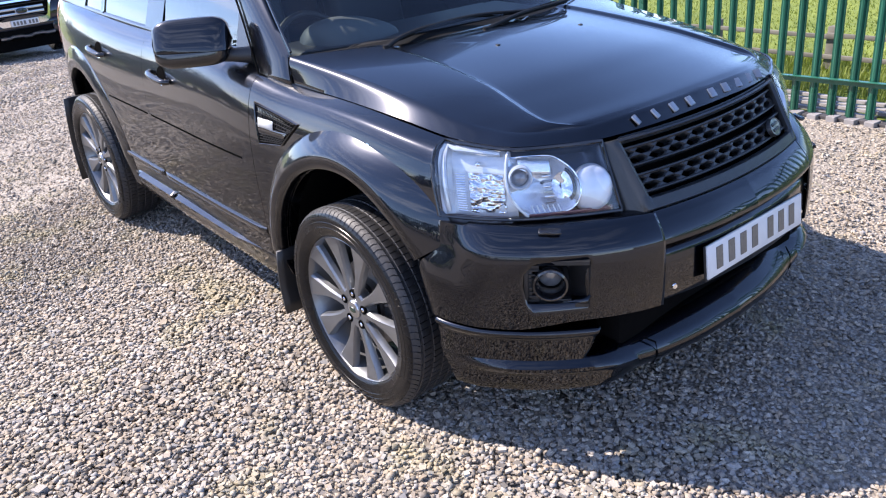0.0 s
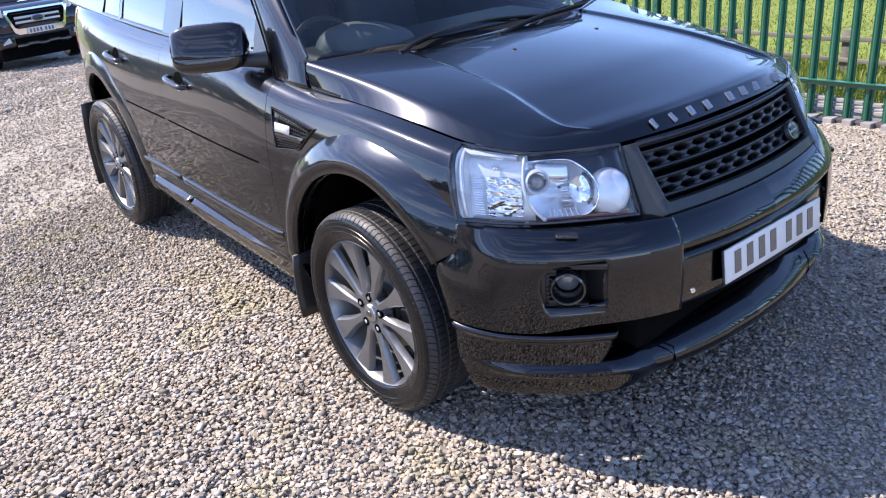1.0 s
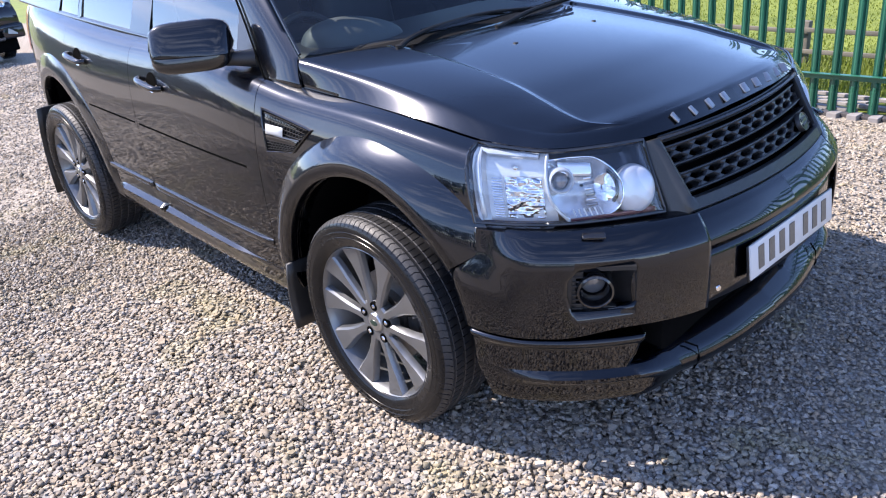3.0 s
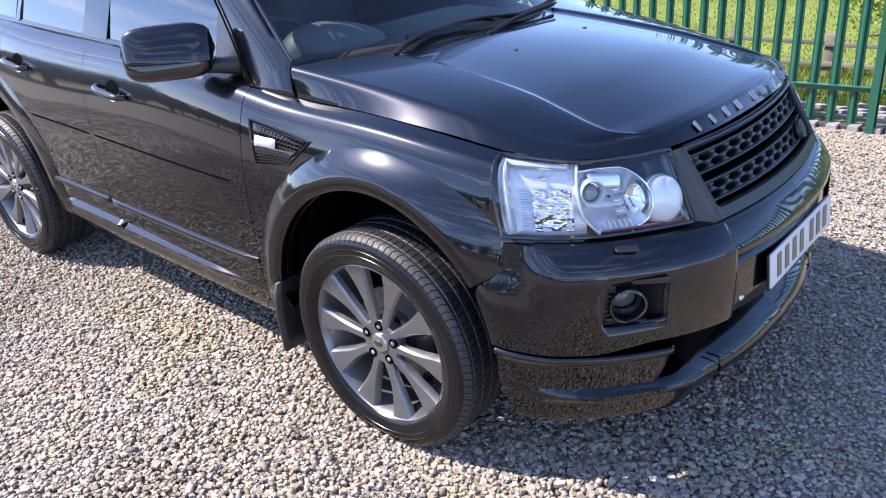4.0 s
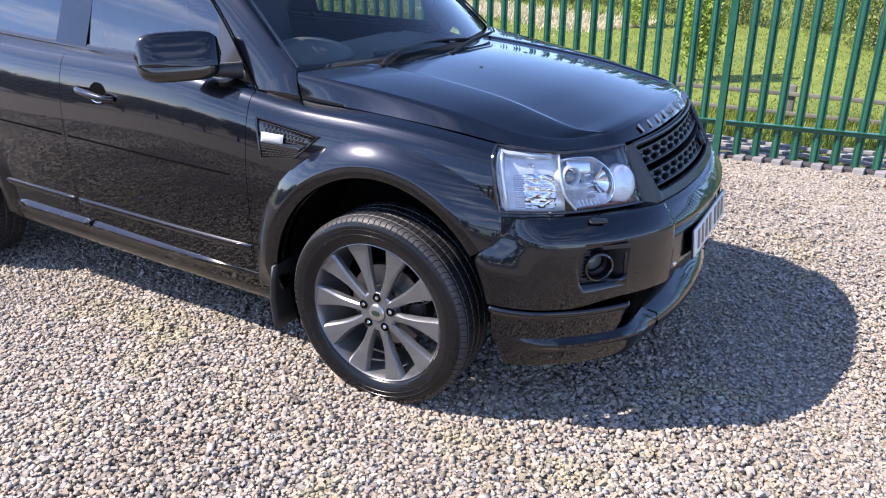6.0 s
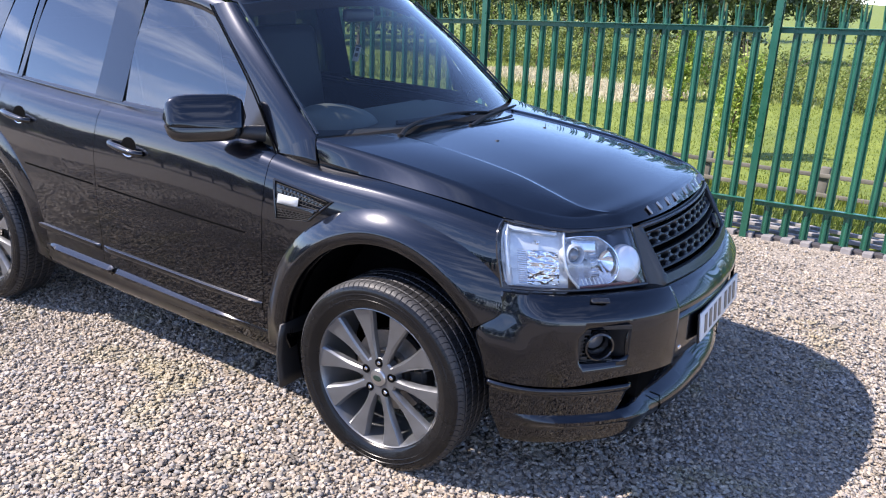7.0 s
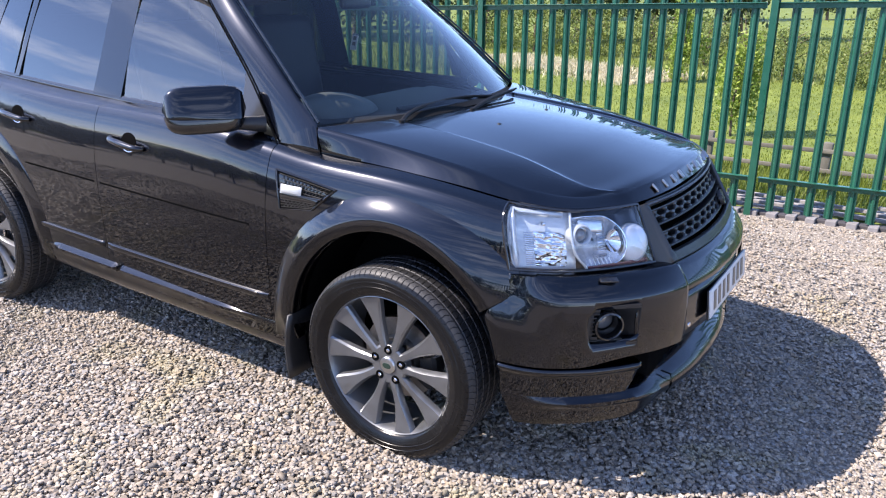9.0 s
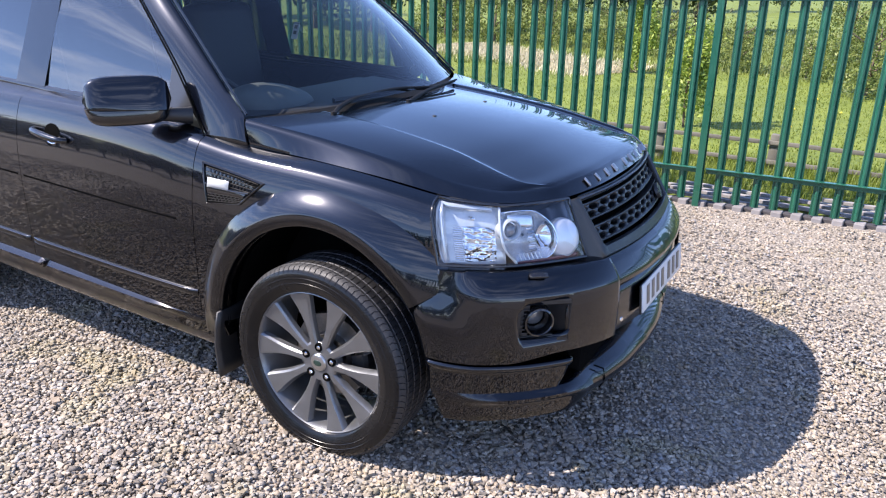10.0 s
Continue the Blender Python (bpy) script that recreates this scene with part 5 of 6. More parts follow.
def set_wheel(x, s, spin, first, sink=0.0):
    root = None
    base = Matrix.Translation(Vector((x, Y0 - s * (Y0 + 0.803) if s < 0 else -0.803, 0.351 - sink)) - ORIGIN["car"]) @ (Matrix() if s > 0 else pose(0, 0, 0, 0, 0, 180)) @ pose(0, 0, 0, 0, spin, 0) @ Matrix.Diagonal((1.051, 1, 1.051, 1))
    for o_ in WHEEL:
        w = o_ if first else new(o_.name.split(".")[0], o_.data)
        if not first and "label" in o_:
            w["label"] = o_["label"]
        if root is None:
            root = w
            w.parent = car
            w.matrix_basis = base
        else:
            w.parent = root


set_wheel(0.005, 1, 0, True)
set_wheel(REAR - 0.004, 1, 14, False, 0.060)
set_wheel(0.006, -1, 31, False)
set_wheel(REAR - 0.004, -1, 50, False, 0.060)

# ---- ground ----


def gravel_mat(name):
    m = bpy.data.materials.new(name)
    m.use_nodes = True
    n, l = m.node_tree.nodes, m.node_tree.links
    b = n["Principled BSDF"]
    b.inputs["Roughness"].default_value = 0.92
    geo = n.new("ShaderNodeNewGeometry")
    ra = n.new("ShaderNodeValToRGB")
    cols = [(0.0, (0.118, 0.110, 0.106)), (0.16, (0.208, 0.183, 0.156)), (0.30, (0.316, 0.262, 0.205)), (0.46, (0.248, 0.252, 0.262)), (0.60, (0.330, 0.263, 0.198)), (0.72, (0.292, 0.282, 0.272)), (0.84, (0.378, 0.325, 0.268)), (0.97, (0.425, 0.392, 0.355))]
    el = ra.color_ramp.elements
    el[0].position, el[0].color = cols[0][0], (*cols[0][1], 1)
    el[1].position, el[1].color = cols[-1][0], (*cols[-1][1], 1)
    for p, c in cols[1:-1]:
        e = el.new(p)
        e.color = (*c, 1)
    l.new(geo.outputs["Random Per Island"], ra.inputs["Fac"])
    co = n.new("ShaderNodeTexCoord")
    no = n.new("ShaderNodeTexNoise")
    no.inputs["Scale"].default_value, no.inputs["Detail"].default_value = 180, 5
    l.new(co.outputs["Object"], no.inputs["Vector"])
    big = n.new("ShaderNodeTexNoise")
    big.inputs["Scale"].default_value, big.inputs["Detail"].default_value = 1.3, 4
    l.new(co.outputs["Object"], big.inputs["Vector"])
    mx = n.new("ShaderNodeMix")
    mx.data_type, mx.blend_type = "RGBA", "MULTIPLY"
    mx.inputs["Factor"].default_value = 0.35
    gr_ = n.new("ShaderNodeValToRGB")
    gr_.color_ramp.elements[0].position, gr_.color_ramp.elements[0].color = 0.3, (0.55, 0.54, 0.53, 1)
    gr_.color_ramp.elements[1].position, gr_.color_ramp.elements[1].color = 0.7, (1.25, 1.22, 1.18, 1)
    l.new(no.outputs["Fac"], gr_.inputs["Fac"])
    l.new(ra.outputs["Color"], mx.inputs["A"])
    l.new(gr_.outputs["Color"], mx.inputs["B"])
    m2 = n.new("ShaderNodeMix")
    m2.data_type, m2.blend_type = "RGBA", "MULTIPLY"
    m2.inputs["Factor"].default_value = 0.5
    g2 = n.new("ShaderNodeValToRGB")
    g2.color_ramp.elements[0].position, g2.color_ramp.elements[0].color = 0.35, (0.85, 0.80, 0.70, 1)
    g2.color_ramp.elements[1].position, g2.color_ramp.elements[1].color = 0.65, (1.1, 1.1, 1.1, 1)
    l.new(big.outputs["Fac"], g2.inputs["Fac"])
    l.new(mx.outputs["Result"], m2.inputs["A"])
    l.new(g2.outputs["Color"], m2.inputs["B"])
    moss, m3, fac = n.new("ShaderNodeTexNoise"), n.new("ShaderNodeMix"), n.new("ShaderNodeMapRange")
    moss.inputs["Scale"].default_value, moss.inputs["Detail"].default_value = 2.6, 6
    fac.inputs["From Min"].default_value, fac.inputs["From Max"].default_value = 0.54, 0.70
    fac.inputs["To Max"].default_value = 0.45
    m3.data_type = "RGBA"
    m3.inputs["B"].default_value = (0.27, 0.235, 0.105, 1)
    l.new(co.outputs["Object"], moss.inputs["Vector"])
    l.new(moss.outputs["Fac"], fac.inputs["Value"])
    l.new(fac.outputs["Result"], m3.inputs["Factor"])
    l.new(m2.outputs["Result"], m3.inputs["A"])
    l.new(m3.outputs["Result"], b.inputs["Base Color"])
    return m


STONE = gravel_mat("pale_gravel_stones")


def bed_mat():
    """Fine gravel far off and between the stones: cells with relief."""
    m = bpy.data.materials.new("gravel_bed")
    m.use_nodes = True
    n, l = m.node_tree.nodes, m.node_tree.links
    b = n["Principled BSDF"]
    b.inputs["Roughness"].default_value = 0.85
    co = n.new("ShaderNodeTexCoord")
    vo = n.new("ShaderNodeTexVoronoi")
    vo.inputs["Scale"].default_value = 66
    l.new(co.outputs["Object"], vo.inputs["Vector"])
    sp = n.new("ShaderNodeSeparateColor")
    l.new(vo.outputs["Color"], sp.inputs["Color"])
    ra = n.new("ShaderNodeValToRGB")
    ra.color_ramp.elements[0].color, ra.color_ramp.elements[1].color = (0.212, 0.188, 0.158, 1), (0.452, 0.400, 0.334, 1)
    l.new(sp.outputs["Red"], ra.inputs["Fac"])
    # shade between the stones, put into the colour: each cell darkens towards its rim
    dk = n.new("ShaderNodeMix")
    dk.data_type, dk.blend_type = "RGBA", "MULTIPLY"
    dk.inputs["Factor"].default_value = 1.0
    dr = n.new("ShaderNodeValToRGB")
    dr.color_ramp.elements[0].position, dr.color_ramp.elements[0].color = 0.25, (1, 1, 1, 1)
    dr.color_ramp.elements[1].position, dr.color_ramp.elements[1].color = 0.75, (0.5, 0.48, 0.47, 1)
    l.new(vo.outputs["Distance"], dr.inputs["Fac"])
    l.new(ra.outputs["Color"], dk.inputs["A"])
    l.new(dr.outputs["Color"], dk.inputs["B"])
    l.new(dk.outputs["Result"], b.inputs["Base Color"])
    bp = n.new("ShaderNodeBump")
    bp.inputs["Strength"].default_value, bp.inputs["Distance"].default_value = 0.8, 0.012
    bp.invert = True
    l.new(vo.outputs["Distance"], bp.inputs["Height"])
    l.new(bp.outputs["Normal"], b.inputs["Normal"])
    return m


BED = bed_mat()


def grass_mat(name, c0, c1, scale):
    m = bpy.data.materials.new(name)
    m.use_nodes = True
    n, l = m.node_tree.nodes, m.node_tree.links
    b = n["Principled BSDF"]
    b.inputs["Roughness"].default_value = 0.8
    co = n.new("ShaderNodeTexCoord")
    a_, c_ = n.new("ShaderNodeTexNoise"), n.new("ShaderNodeTexNoise")
    a_.inputs["Scale"].default_value, a_.inputs["Detail"].default_value = scale, 8
    c_.inputs["Scale"].default_value, c_.inputs["Detail"].default_value = scale * 14, 6
    l.new(co.outputs["Object"], a_.inputs["Vector"])
    l.new(co.outputs["Object"], c_.inputs["Vector"])
    ad = n.new("ShaderNodeMath")
    ad.operation = "MULTIPLY_ADD"
    ad.inputs[1].default_value, ad.inputs[2].default_value = 0.5, 0.0
    l.new(c_.outputs["Fac"], ad.inputs[0])
    l.new(a_.outputs["Fac"], ad.inputs[2])
    ra = n.new("ShaderNodeValToRGB")
    ra.color_ramp.elements[0].position, ra.color_ramp.elements[1].position = 0.52, 0.98
    ra.color_ramp.elements[0].color, ra.color_ramp.elements[1].color = (*c0, 1), (*c1, 1)
    l.new(ad.outputs["Value"], ra.inputs["Fac"])
    l.new(ra.outputs["Color"], b.inputs["Base Color"])
    bp = n.new("ShaderNodeBump")
    bp.inputs["Strength"].default_value, bp.inputs["Distance"].default_value = 0.6, 0.05
    l.new(c_.outputs["Fac"], bp.inputs["Height"])
    l.new(bp.outputs["Normal"], b.inputs["Normal"])
    return m


MEADOW = grass_mat("meadow_grass", (0.088, 0.125, 0.014), (0.165, 0.205, 0.026), 1.2)
FX0, FY0, FDX, FDY = 0.40, 3.80, -0.9975, 0.0700   # the fence's line: a post and the way along it


def fence_y(x):
    return FY0 + (x - FX0) * FDY / FDX


# one sheet of ground to the horizon, gravel in the yard and grass beyond
xs = sorted(set([-900, -400, -150, -60, -30, -16] + list(np.round(np.arange(-10, 6.01, 0.5), 3)) + [9, 14, 30, 60, 150, 400, 900]))
ys = sorted(set([-900, -300, -100, -40, -20, -10, -6] + list(np.round(np.arange(-4, 3.5, 0.5), 3)) + [3.6, 3.8, 4.0, 4.5, 5, 6, 8, 12, 20, 35, 60, 120, 300, 900]))
rows = [[(x, y + ((fence_y(x) - FY0) if abs(x) < 100 else 0) * min(1, max(0, (y - 1) / 2.6)), gz(x, y) - 0.012) for y in ys] for x in xs]
g = sheet(rows)
bmesh.ops.recalc_face_normals(g, faces=g.faces[:])
for f in g.faces:
    c = f.calc_center_median()
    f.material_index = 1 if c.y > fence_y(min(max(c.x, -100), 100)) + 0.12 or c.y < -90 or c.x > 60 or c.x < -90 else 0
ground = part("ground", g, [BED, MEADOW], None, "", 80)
tagged(ground, "gravel yard with a grass meadow beyond it", "ground", kind="structure")


def pebbles(name, count, x0, x1, y0, y1, size, keep, fine=False):
    """Loose stones in one mesh, each a small squashed angular lump."""
    rng = np.random.default_rng(7 + count)
    t = bmesh.new()
    if fine:
        bmesh.ops.create_cube(t, size=1.5)
        bmesh.ops.triangulate(t, faces=t.faces[:])
    else:
        t.verts.index_update()
        p = [t.verts.new(c) for c in ((1, 0, 0), (0, 1, 0), (-1, 0, 0), (0, -1, 0), (0.2, 0.1, 1), (0, 0, -1))]
        for k in range(4):
            t.faces.new((p[k], p[(k + 1) % 4], p[4]))
            t.faces.new((p[(k + 1) % 4], p[k], p[5]))
    t.verts.index_update()
    V = np.array([v.co for v in t.verts])
    F = np.array([[v.index for v in f.verts] for f in t.faces])
    t.free()
    px, py = rng.uniform(x0, x1, count), rng.uniform(y0, y1, count)
    ok = keep(px, py)
    px, py = px[ok], py[ok]
    m = len(px)
    s = size * rng.lognormal(0, 0.22, m)
    lump = V[None] * rng.uniform(0.80, 1.18, (m, len(V), 1)) * rng.uniform(0.86, 1.14, (m, len(V), 3))
    lump = lump * np.stack([s * rng.uniform(0.9, 1.45, m), s * rng.uniform(0.7, 1.1, m), s * rng.uniform(0.48, 0.80, m)], 1)[:, None, :]
    tl, yw = rng.normal(0, 0.28, m), rng.uniform(0, 2 * math.pi, m)
    x, y, z = lump[..., 0], lump[..., 1], lump[..., 2]
    x, z = x * np.cos(tl)[:, None] - z * np.sin(tl)[:, None], x * np.sin(tl)[:, None] + z * np.cos(tl)[:, None]
    x, y = x * np.cos(yw)[:, None] - y * np.sin(yw)[:, None], x * np.sin(yw)[:, None] + y * np.cos(yw)[:, None]
    gt = np.clip((py - 1.6) / 2.2, 0, 1)
    gt = gt * gt * (3 - 2 * gt)
    ground_z = gt * (-0.13 + 0.075 * (px - 0.4)) + (1 - gt) * (0.034 * np.clip(px, -3.2, 0) + 0.097 * np.minimum(0, px + 3.2)) + rng.uniform(-0.012, 0.003, m) + 0.006 * np.sin(px * 3.1 + py * 2.3)
    co = np.stack([x + px[:, None], y + py[:, None], z + ground_z[:, None]], 2).reshape(-1, 3)
    fa = (F[None] + (np.arange(m) * len(V))[:, None, None]).reshape(-1, 3)
    me = bpy.data.meshes.new(name)
    me.vertices.add(len(co))
    me.vertices.foreach_set("co", co.ravel())
    me.loops.add(fa.size)
    me.loops.foreach_set("vertex_index", fa.ravel())
    me.polygons.add(len(fa))
    me.polygons.foreach_set("loop_start", np.arange(0, fa.size, 3))
    me.polygons.foreach_set("use_smooth", np.repeat(rng.random(m) < (0.5 if fine else 0.3), len(F)))
    me.update()
    me.validate()
    me.materials.append(STONE)
    return tagged(new(name, me), "pale buff and grey angular gravel stones", "gravel", kind="stuff")


def share(x, y):
    """Chance of a finer stone, which fades out at the border of the foreground."""
    d = np.minimum(np.minimum(x + 1.9, 2.3 - x), np.minimum(y + 2.5, -0.1 - y))
    return np.clip(d / 0.5, 0, 1) > np.modf(np.abs(np.sin(x * 127.1 + y * 311.7) * 43758.5))[0]


pebbles("gravel", 76000, -1.9, 2.3, -2.45, -0.1, 0.0084, share, True)


def middle(x, y):
    """The nearer yard, whose finer stones thin out towards its border."""
    d = np.minimum(np.minimum(x + 3.9, 2.9 - x), np.minimum(y + 3.3, 2.0 - y))
    return np.clip(d / 1.1, 0, 1) > np.modf(np.abs(np.sin(x * 91.7 + y * 217.3) * 24634.6))[0]


pebbles("gravel", 190000, -3.9, 2.9, -3.2, 2.0, 0.0096, lambda x, y: ~share(x, y) & middle(x, y))
far_ok = lambda x, y: ~middle(x, y) & (y < FY0 - 0.07 - (x - FX0) * 0.0702)
pebbles("gravel", 24000, -17.0, -8.5, -3.4, 2.2, 0.018, lambda x, y: y > -3.4 + 0.2 * (x + 8.5) * -1 - 1.5)
pebbles("gravel", 90000, -8.5, 3.6, -4.0, 4.4, 0.0108, far_ok)


# ---- the green palisade fence ----
TIP = 0.075   # fall along the fence


def fence_frame(s, post=False):
    """A frame on the fence at s metres along it: x along, y away from the yard, z up."""
    a = math.degrees(math.atan2(-FDY, -FDX))
    return Matrix.Translation((FX0 - FDX * s, FY0 - FDY * s, -0.13 + TIP * s)) @ pose(0, 0, 0, 0, 0, a) @ pose(0, 0, 0, 0, -2.4, 0)


def pale_mesh(h):
    """A W-section pale with a split, splayed and pointed head."""
    prof = [(-0.034, 0.008), (-0.030, -0.004), (-0.017, 0.0), (-0.012, -0.016), (0.0, -0.020), (0.012, -0.016), (0.017, 0.0), (0.030, -0.004), (0.034, 0.008)]
    rows_ = []
    for z in (0.03, 0.5, 1.1, h - 0.13):
        rows_.append([(x, y, z) for x, y in prof])
    bm = sheet(rows_)
    for x0, x1, lean, tip in ((-0.034, -0.012, -0.012, 0.0), (-0.013, 0.013, 0.0, 0.035), (0.012, 0.034, 0.012, 0.0)):
        xm = (x0 + x1) / 2
        yb = -0.018 if lean == 0 else -0.002
        v = [[(x0, yb + 0.004, h - 0.13), (xm, yb - 0.004, h - 0.13), (x1, yb + 0.004, h - 0.13)], [(x0 + lean * 0.35, yb - 0.004 - abs(lean) * 0.5, h - 0.075), (xm + lean * 0.35, yb - 0.012 - abs(lean) * 0.5, h - 0.075), (x1 + lean * 0.35, yb - 0.004 - abs(lean) * 0.5, h - 0.075)],
             [(xm + lean - 0.002, yb - 0.02 - abs(lean), h - 0.01 + tip), (xm + lean, yb - 0.022 - abs(lean), h + tip), (xm + lean + 0.002, yb - 0.02 - abs(lean), h - 0.01 + tip)]]
        bm = join(bm, sheet(v))
    back = sheet([[(x, y + 0.003, z) for x, y in prof] for z in (0.03, 0.5, 1.1, h - 0.13)])
    bmesh.ops.reverse_faces(back, faces=back.faces[:])
    bm = join(bm, back)
    me = bpy.data.meshes.new("pale")
    bm.to_mesh(me)
    bm.free()
    me.materials.append(GREEN)
    me.polygons.foreach_set("use_smooth", [True] * len(me.polygons))
    me.set_sharp_from_angle(angle=radians(30))
    return me


FENCE_H = 1.90
PALE = pale_mesh(FENCE_H)
POSTM = bpy.data.meshes.new("post")
pbm = join(box(0, 0, 0.965, 0.055, 0.006, 2.07, 0.001), box(0, 0.055, 0.965, 0.055, 0.006, 2.07, 0.001), box(0, 0.028, 0.965, 0.006, 0.05, 2.07))
pbm.to_mesh(POSTM)
pbm.free()
POSTM.materials.append(GREEN)
RAILM = bpy.data.meshes.new("rail")
rbm = join(box(1.375, 0, 0, 2.70, 0.006, 0.045, 0.001), box(1.375, -0.020, 0.022, 2.70, 0.042, 0.006, 0.001))
rbm.to_mesh(RAILM)
rbm.free()
RAILM.materials.append(GREEN)
BOLT = bpy.data.meshes.new("bolt")
bb = lathe([(0, 0.010), (0.007, 0.008), (0.010, 0.0)], 10)
bb.to_mesh(BOLT)
bb.free()
BOLT.materials.append(GREEN)
fence = thing("palisade_fence", (FX0, FY0, -0.13), "green painted steel palisade fence with pointed split pales", "fence")


def fence_piece(name, me, m, parent=None):
    o = new(name, me)
    o.parent = fence
    o.matrix_basis = Matrix.Translation((-FX0, -FY0, 0.13)) @ m
    return o


for bay in range(-4, 3):
    s0 = bay * 2.76
    fence_piece("post", POSTM, fence_frame(s0) @ Matrix.Translation((0, -0.03, -0.06)))
    for z in (0.295, 1.695):
        fence_piece("rail", RAILM, fence_frame(s0) @ pose(0, 0, 0, 0, 2.4 - 4.3, 0) @ Matrix.Translation((0.03, 0.02, z)))
    for k in range(17):
        s = s0 + 0.155 + 0.1532 * k
        fence_piece("pale", PALE, fence_frame(s) @ Matrix.Translation((0, 0.045, 0.0)) @ pose(0, 0, 0, 0, random.uniform(-0.4, 0.4), random.uniform(-2, 2)))
        if -2 <= bay <= 0:
            for z in (0.31, 1.71):
                fence_piece("bolt", BOLT, fence_frame(s) @ Matrix.Translation((0, 0.02, z)))

# concrete edging under the fence
def slab_mesh(name, bm, m_):
    me = bpy.data.meshes.new(name)
    bm.to_mesh(me)
    bm.free()
    me.materials.append(m_)
    return me


kerb = thing("kerb", (FX0, FY0, -0.13), "grey concrete edging blocks along the gravel under the fence", "kerb", kind="structure")
BLOCKS = [slab_mesh("edging_block", box(0, 0, 0, 0.074 + 0.004 * k, 0.10, 0.11, 0.006, 2), CONCRETE) for k in range(3)]
DBLOCK = slab_mesh("edging_block", box(0, 0, 0, 0.078, 0.10, 0.11, 0.006, 2), DARKEDGE)
PAVER = slab_mesh("board", box(0, 0, 0, 1.22, 0.045, 0.03, 0.004, 2), BOARD)


def kerb_piece(name, me, m):
    o = new(name, me)
    o.parent = kerb
    o.matrix_basis = Matrix.Translation((-FX0, -FY0, 0.13)) @ m
    return o


# every second block is darker and set back, two blocks to each pale
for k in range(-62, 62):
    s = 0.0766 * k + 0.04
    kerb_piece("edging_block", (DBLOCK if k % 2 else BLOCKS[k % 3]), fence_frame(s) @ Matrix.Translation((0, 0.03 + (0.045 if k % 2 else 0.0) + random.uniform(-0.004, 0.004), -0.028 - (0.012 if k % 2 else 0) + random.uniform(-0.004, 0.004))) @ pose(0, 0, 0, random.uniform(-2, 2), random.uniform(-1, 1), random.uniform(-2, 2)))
for k in range(-4, 4):
    for j in range(4):
        kerb_piece("board", PAVER, fence_frame(1.23 * k + 0.3 * (j % 2)) @ Matrix.Translation((0, 0.17 + 0.085 * j, 0.03 + 0.008 * j)) @ pose(0, 0, 0, random.uniform(-4, 4), 0, random.uniform(-0.5, 0.5)))


def field_z(x, y):
    return gz(x, y) - 0.012


# wooden post-and-rail fence in the meadow
wood = thing("rail_fence", (0.9, 5.2, 0.0), "weathered grey wooden post-and-rail fence in the grass", "fence")


def wood_part(name, bm):
    return part(name, bm, WOOD, wood, "", 30)


WX = [-6.1, -4.9, -3.7, -2.53, -1.29, -0.39, 0.76, 1.9, 3.1, 4.3]


def rail_top(x):
    return 0.185 + 0.047 * x, 5.42 - 0.03 * (x - 0.76)


for x in WX:
    z, y = rail_top(x)
    b = box(0, 0, -0.16, 0.09, 0.075, 0.40, 0.012, 2, pose(0, 0, 0, random.uniform(-2, 2), random.uniform(-2, 2), random.uniform(-8, 8)))
    b.transform(Matrix.Translation((x, y, z)))
    wood_part("post", b)
for i in range(len(WX) - 1):
    for h in (0.045, 0.235):
        (z0, y0), (z1, y1) = rail_top(WX[i]), rail_top(WX[i + 1])
        p0, p1 = Vector((WX[i] - 0.04, y0 - 0.052, z0 - h + random.uniform(-0.008, 0.008))), Vector((WX[i + 1] + 0.04, y1 - 0.052, z1 - h + random.uniform(-0.008, 0.008)))
        d = p1 - p0
        b = box(0, 0, 0, d.length, 0.026, 0.042, 0.006, 2)
        b.transform(Matrix.Translation((p0 + p1) / 2) @ d.to_track_quat("X", "Z").to_matrix().to_4x4())
        wood_part("rail", b)


# grass blades
def leaf_mat(name, c0, c1, trans=0.35):
    m = bpy.data.materials.new(name)
    m.use_nodes = True
    n, l = m.node_tree.nodes, m.node_tree.links
    b = n["Principled BSDF"]
    geo, ra = n.new("ShaderNodeNewGeometry"), n.new("ShaderNodeValToRGB")
    ra.color_ramp.elements[0].color, ra.color_ramp.elements[1].color = (*c0, 1), (*c1, 1)
    l.new(geo.outputs["Random Per Island"], ra.inputs["Fac"])
    l.new(ra.outputs["Color"], b.inputs["Base Color"])
    b.inputs["Roughness"].default_value = 0.55
    tl, mx = n.new("ShaderNodeBsdfTranslucent"), n.new("ShaderNodeMixShader")
    l.new(ra.outputs["Color"], tl.inputs["Color"])
    mx.inputs["Fac"].default_value = trans
    l.new(b.outputs["BSDF"], mx.inputs[1])
    l.new(tl.outputs["BSDF"], mx.inputs[2])
    l.new(mx.outputs["Shader"], n["Material Output"].inputs["Surface"])
    return m


BLADE = leaf_mat("grass_blades", (0.105, 0.150, 0.016), (0.19, 0.235, 0.034))
STRAW = leaf_mat("dry_grass", (0.42, 0.37, 0.23), (0.64, 0.58, 0.40), 0.2)
ROUGH = leaf_mat("rough_meadow_grass", (0.10, 0.14, 0.024), (0.21, 0.23, 0.055), 0.3)
LEAF_OLIVE = leaf_mat("olive_leaves", (0.075, 0.115, 0.022), (0.22, 0.26, 0.065))
LEAF_BRIGHT = leaf_mat("bright_leaves", (0.11, 0.19, 0.02), (0.34, 0.42, 0.075))
LEAF_DARK = leaf_mat("dark_leaves", (0.03, 0.05, 0.014), (0.10, 0.13, 0.035))
BARK = mat("bark", (0.12, 0.09, 0.065), 0.9, vary=0.4, scale=15, bump=0.8, bump_scale=40)
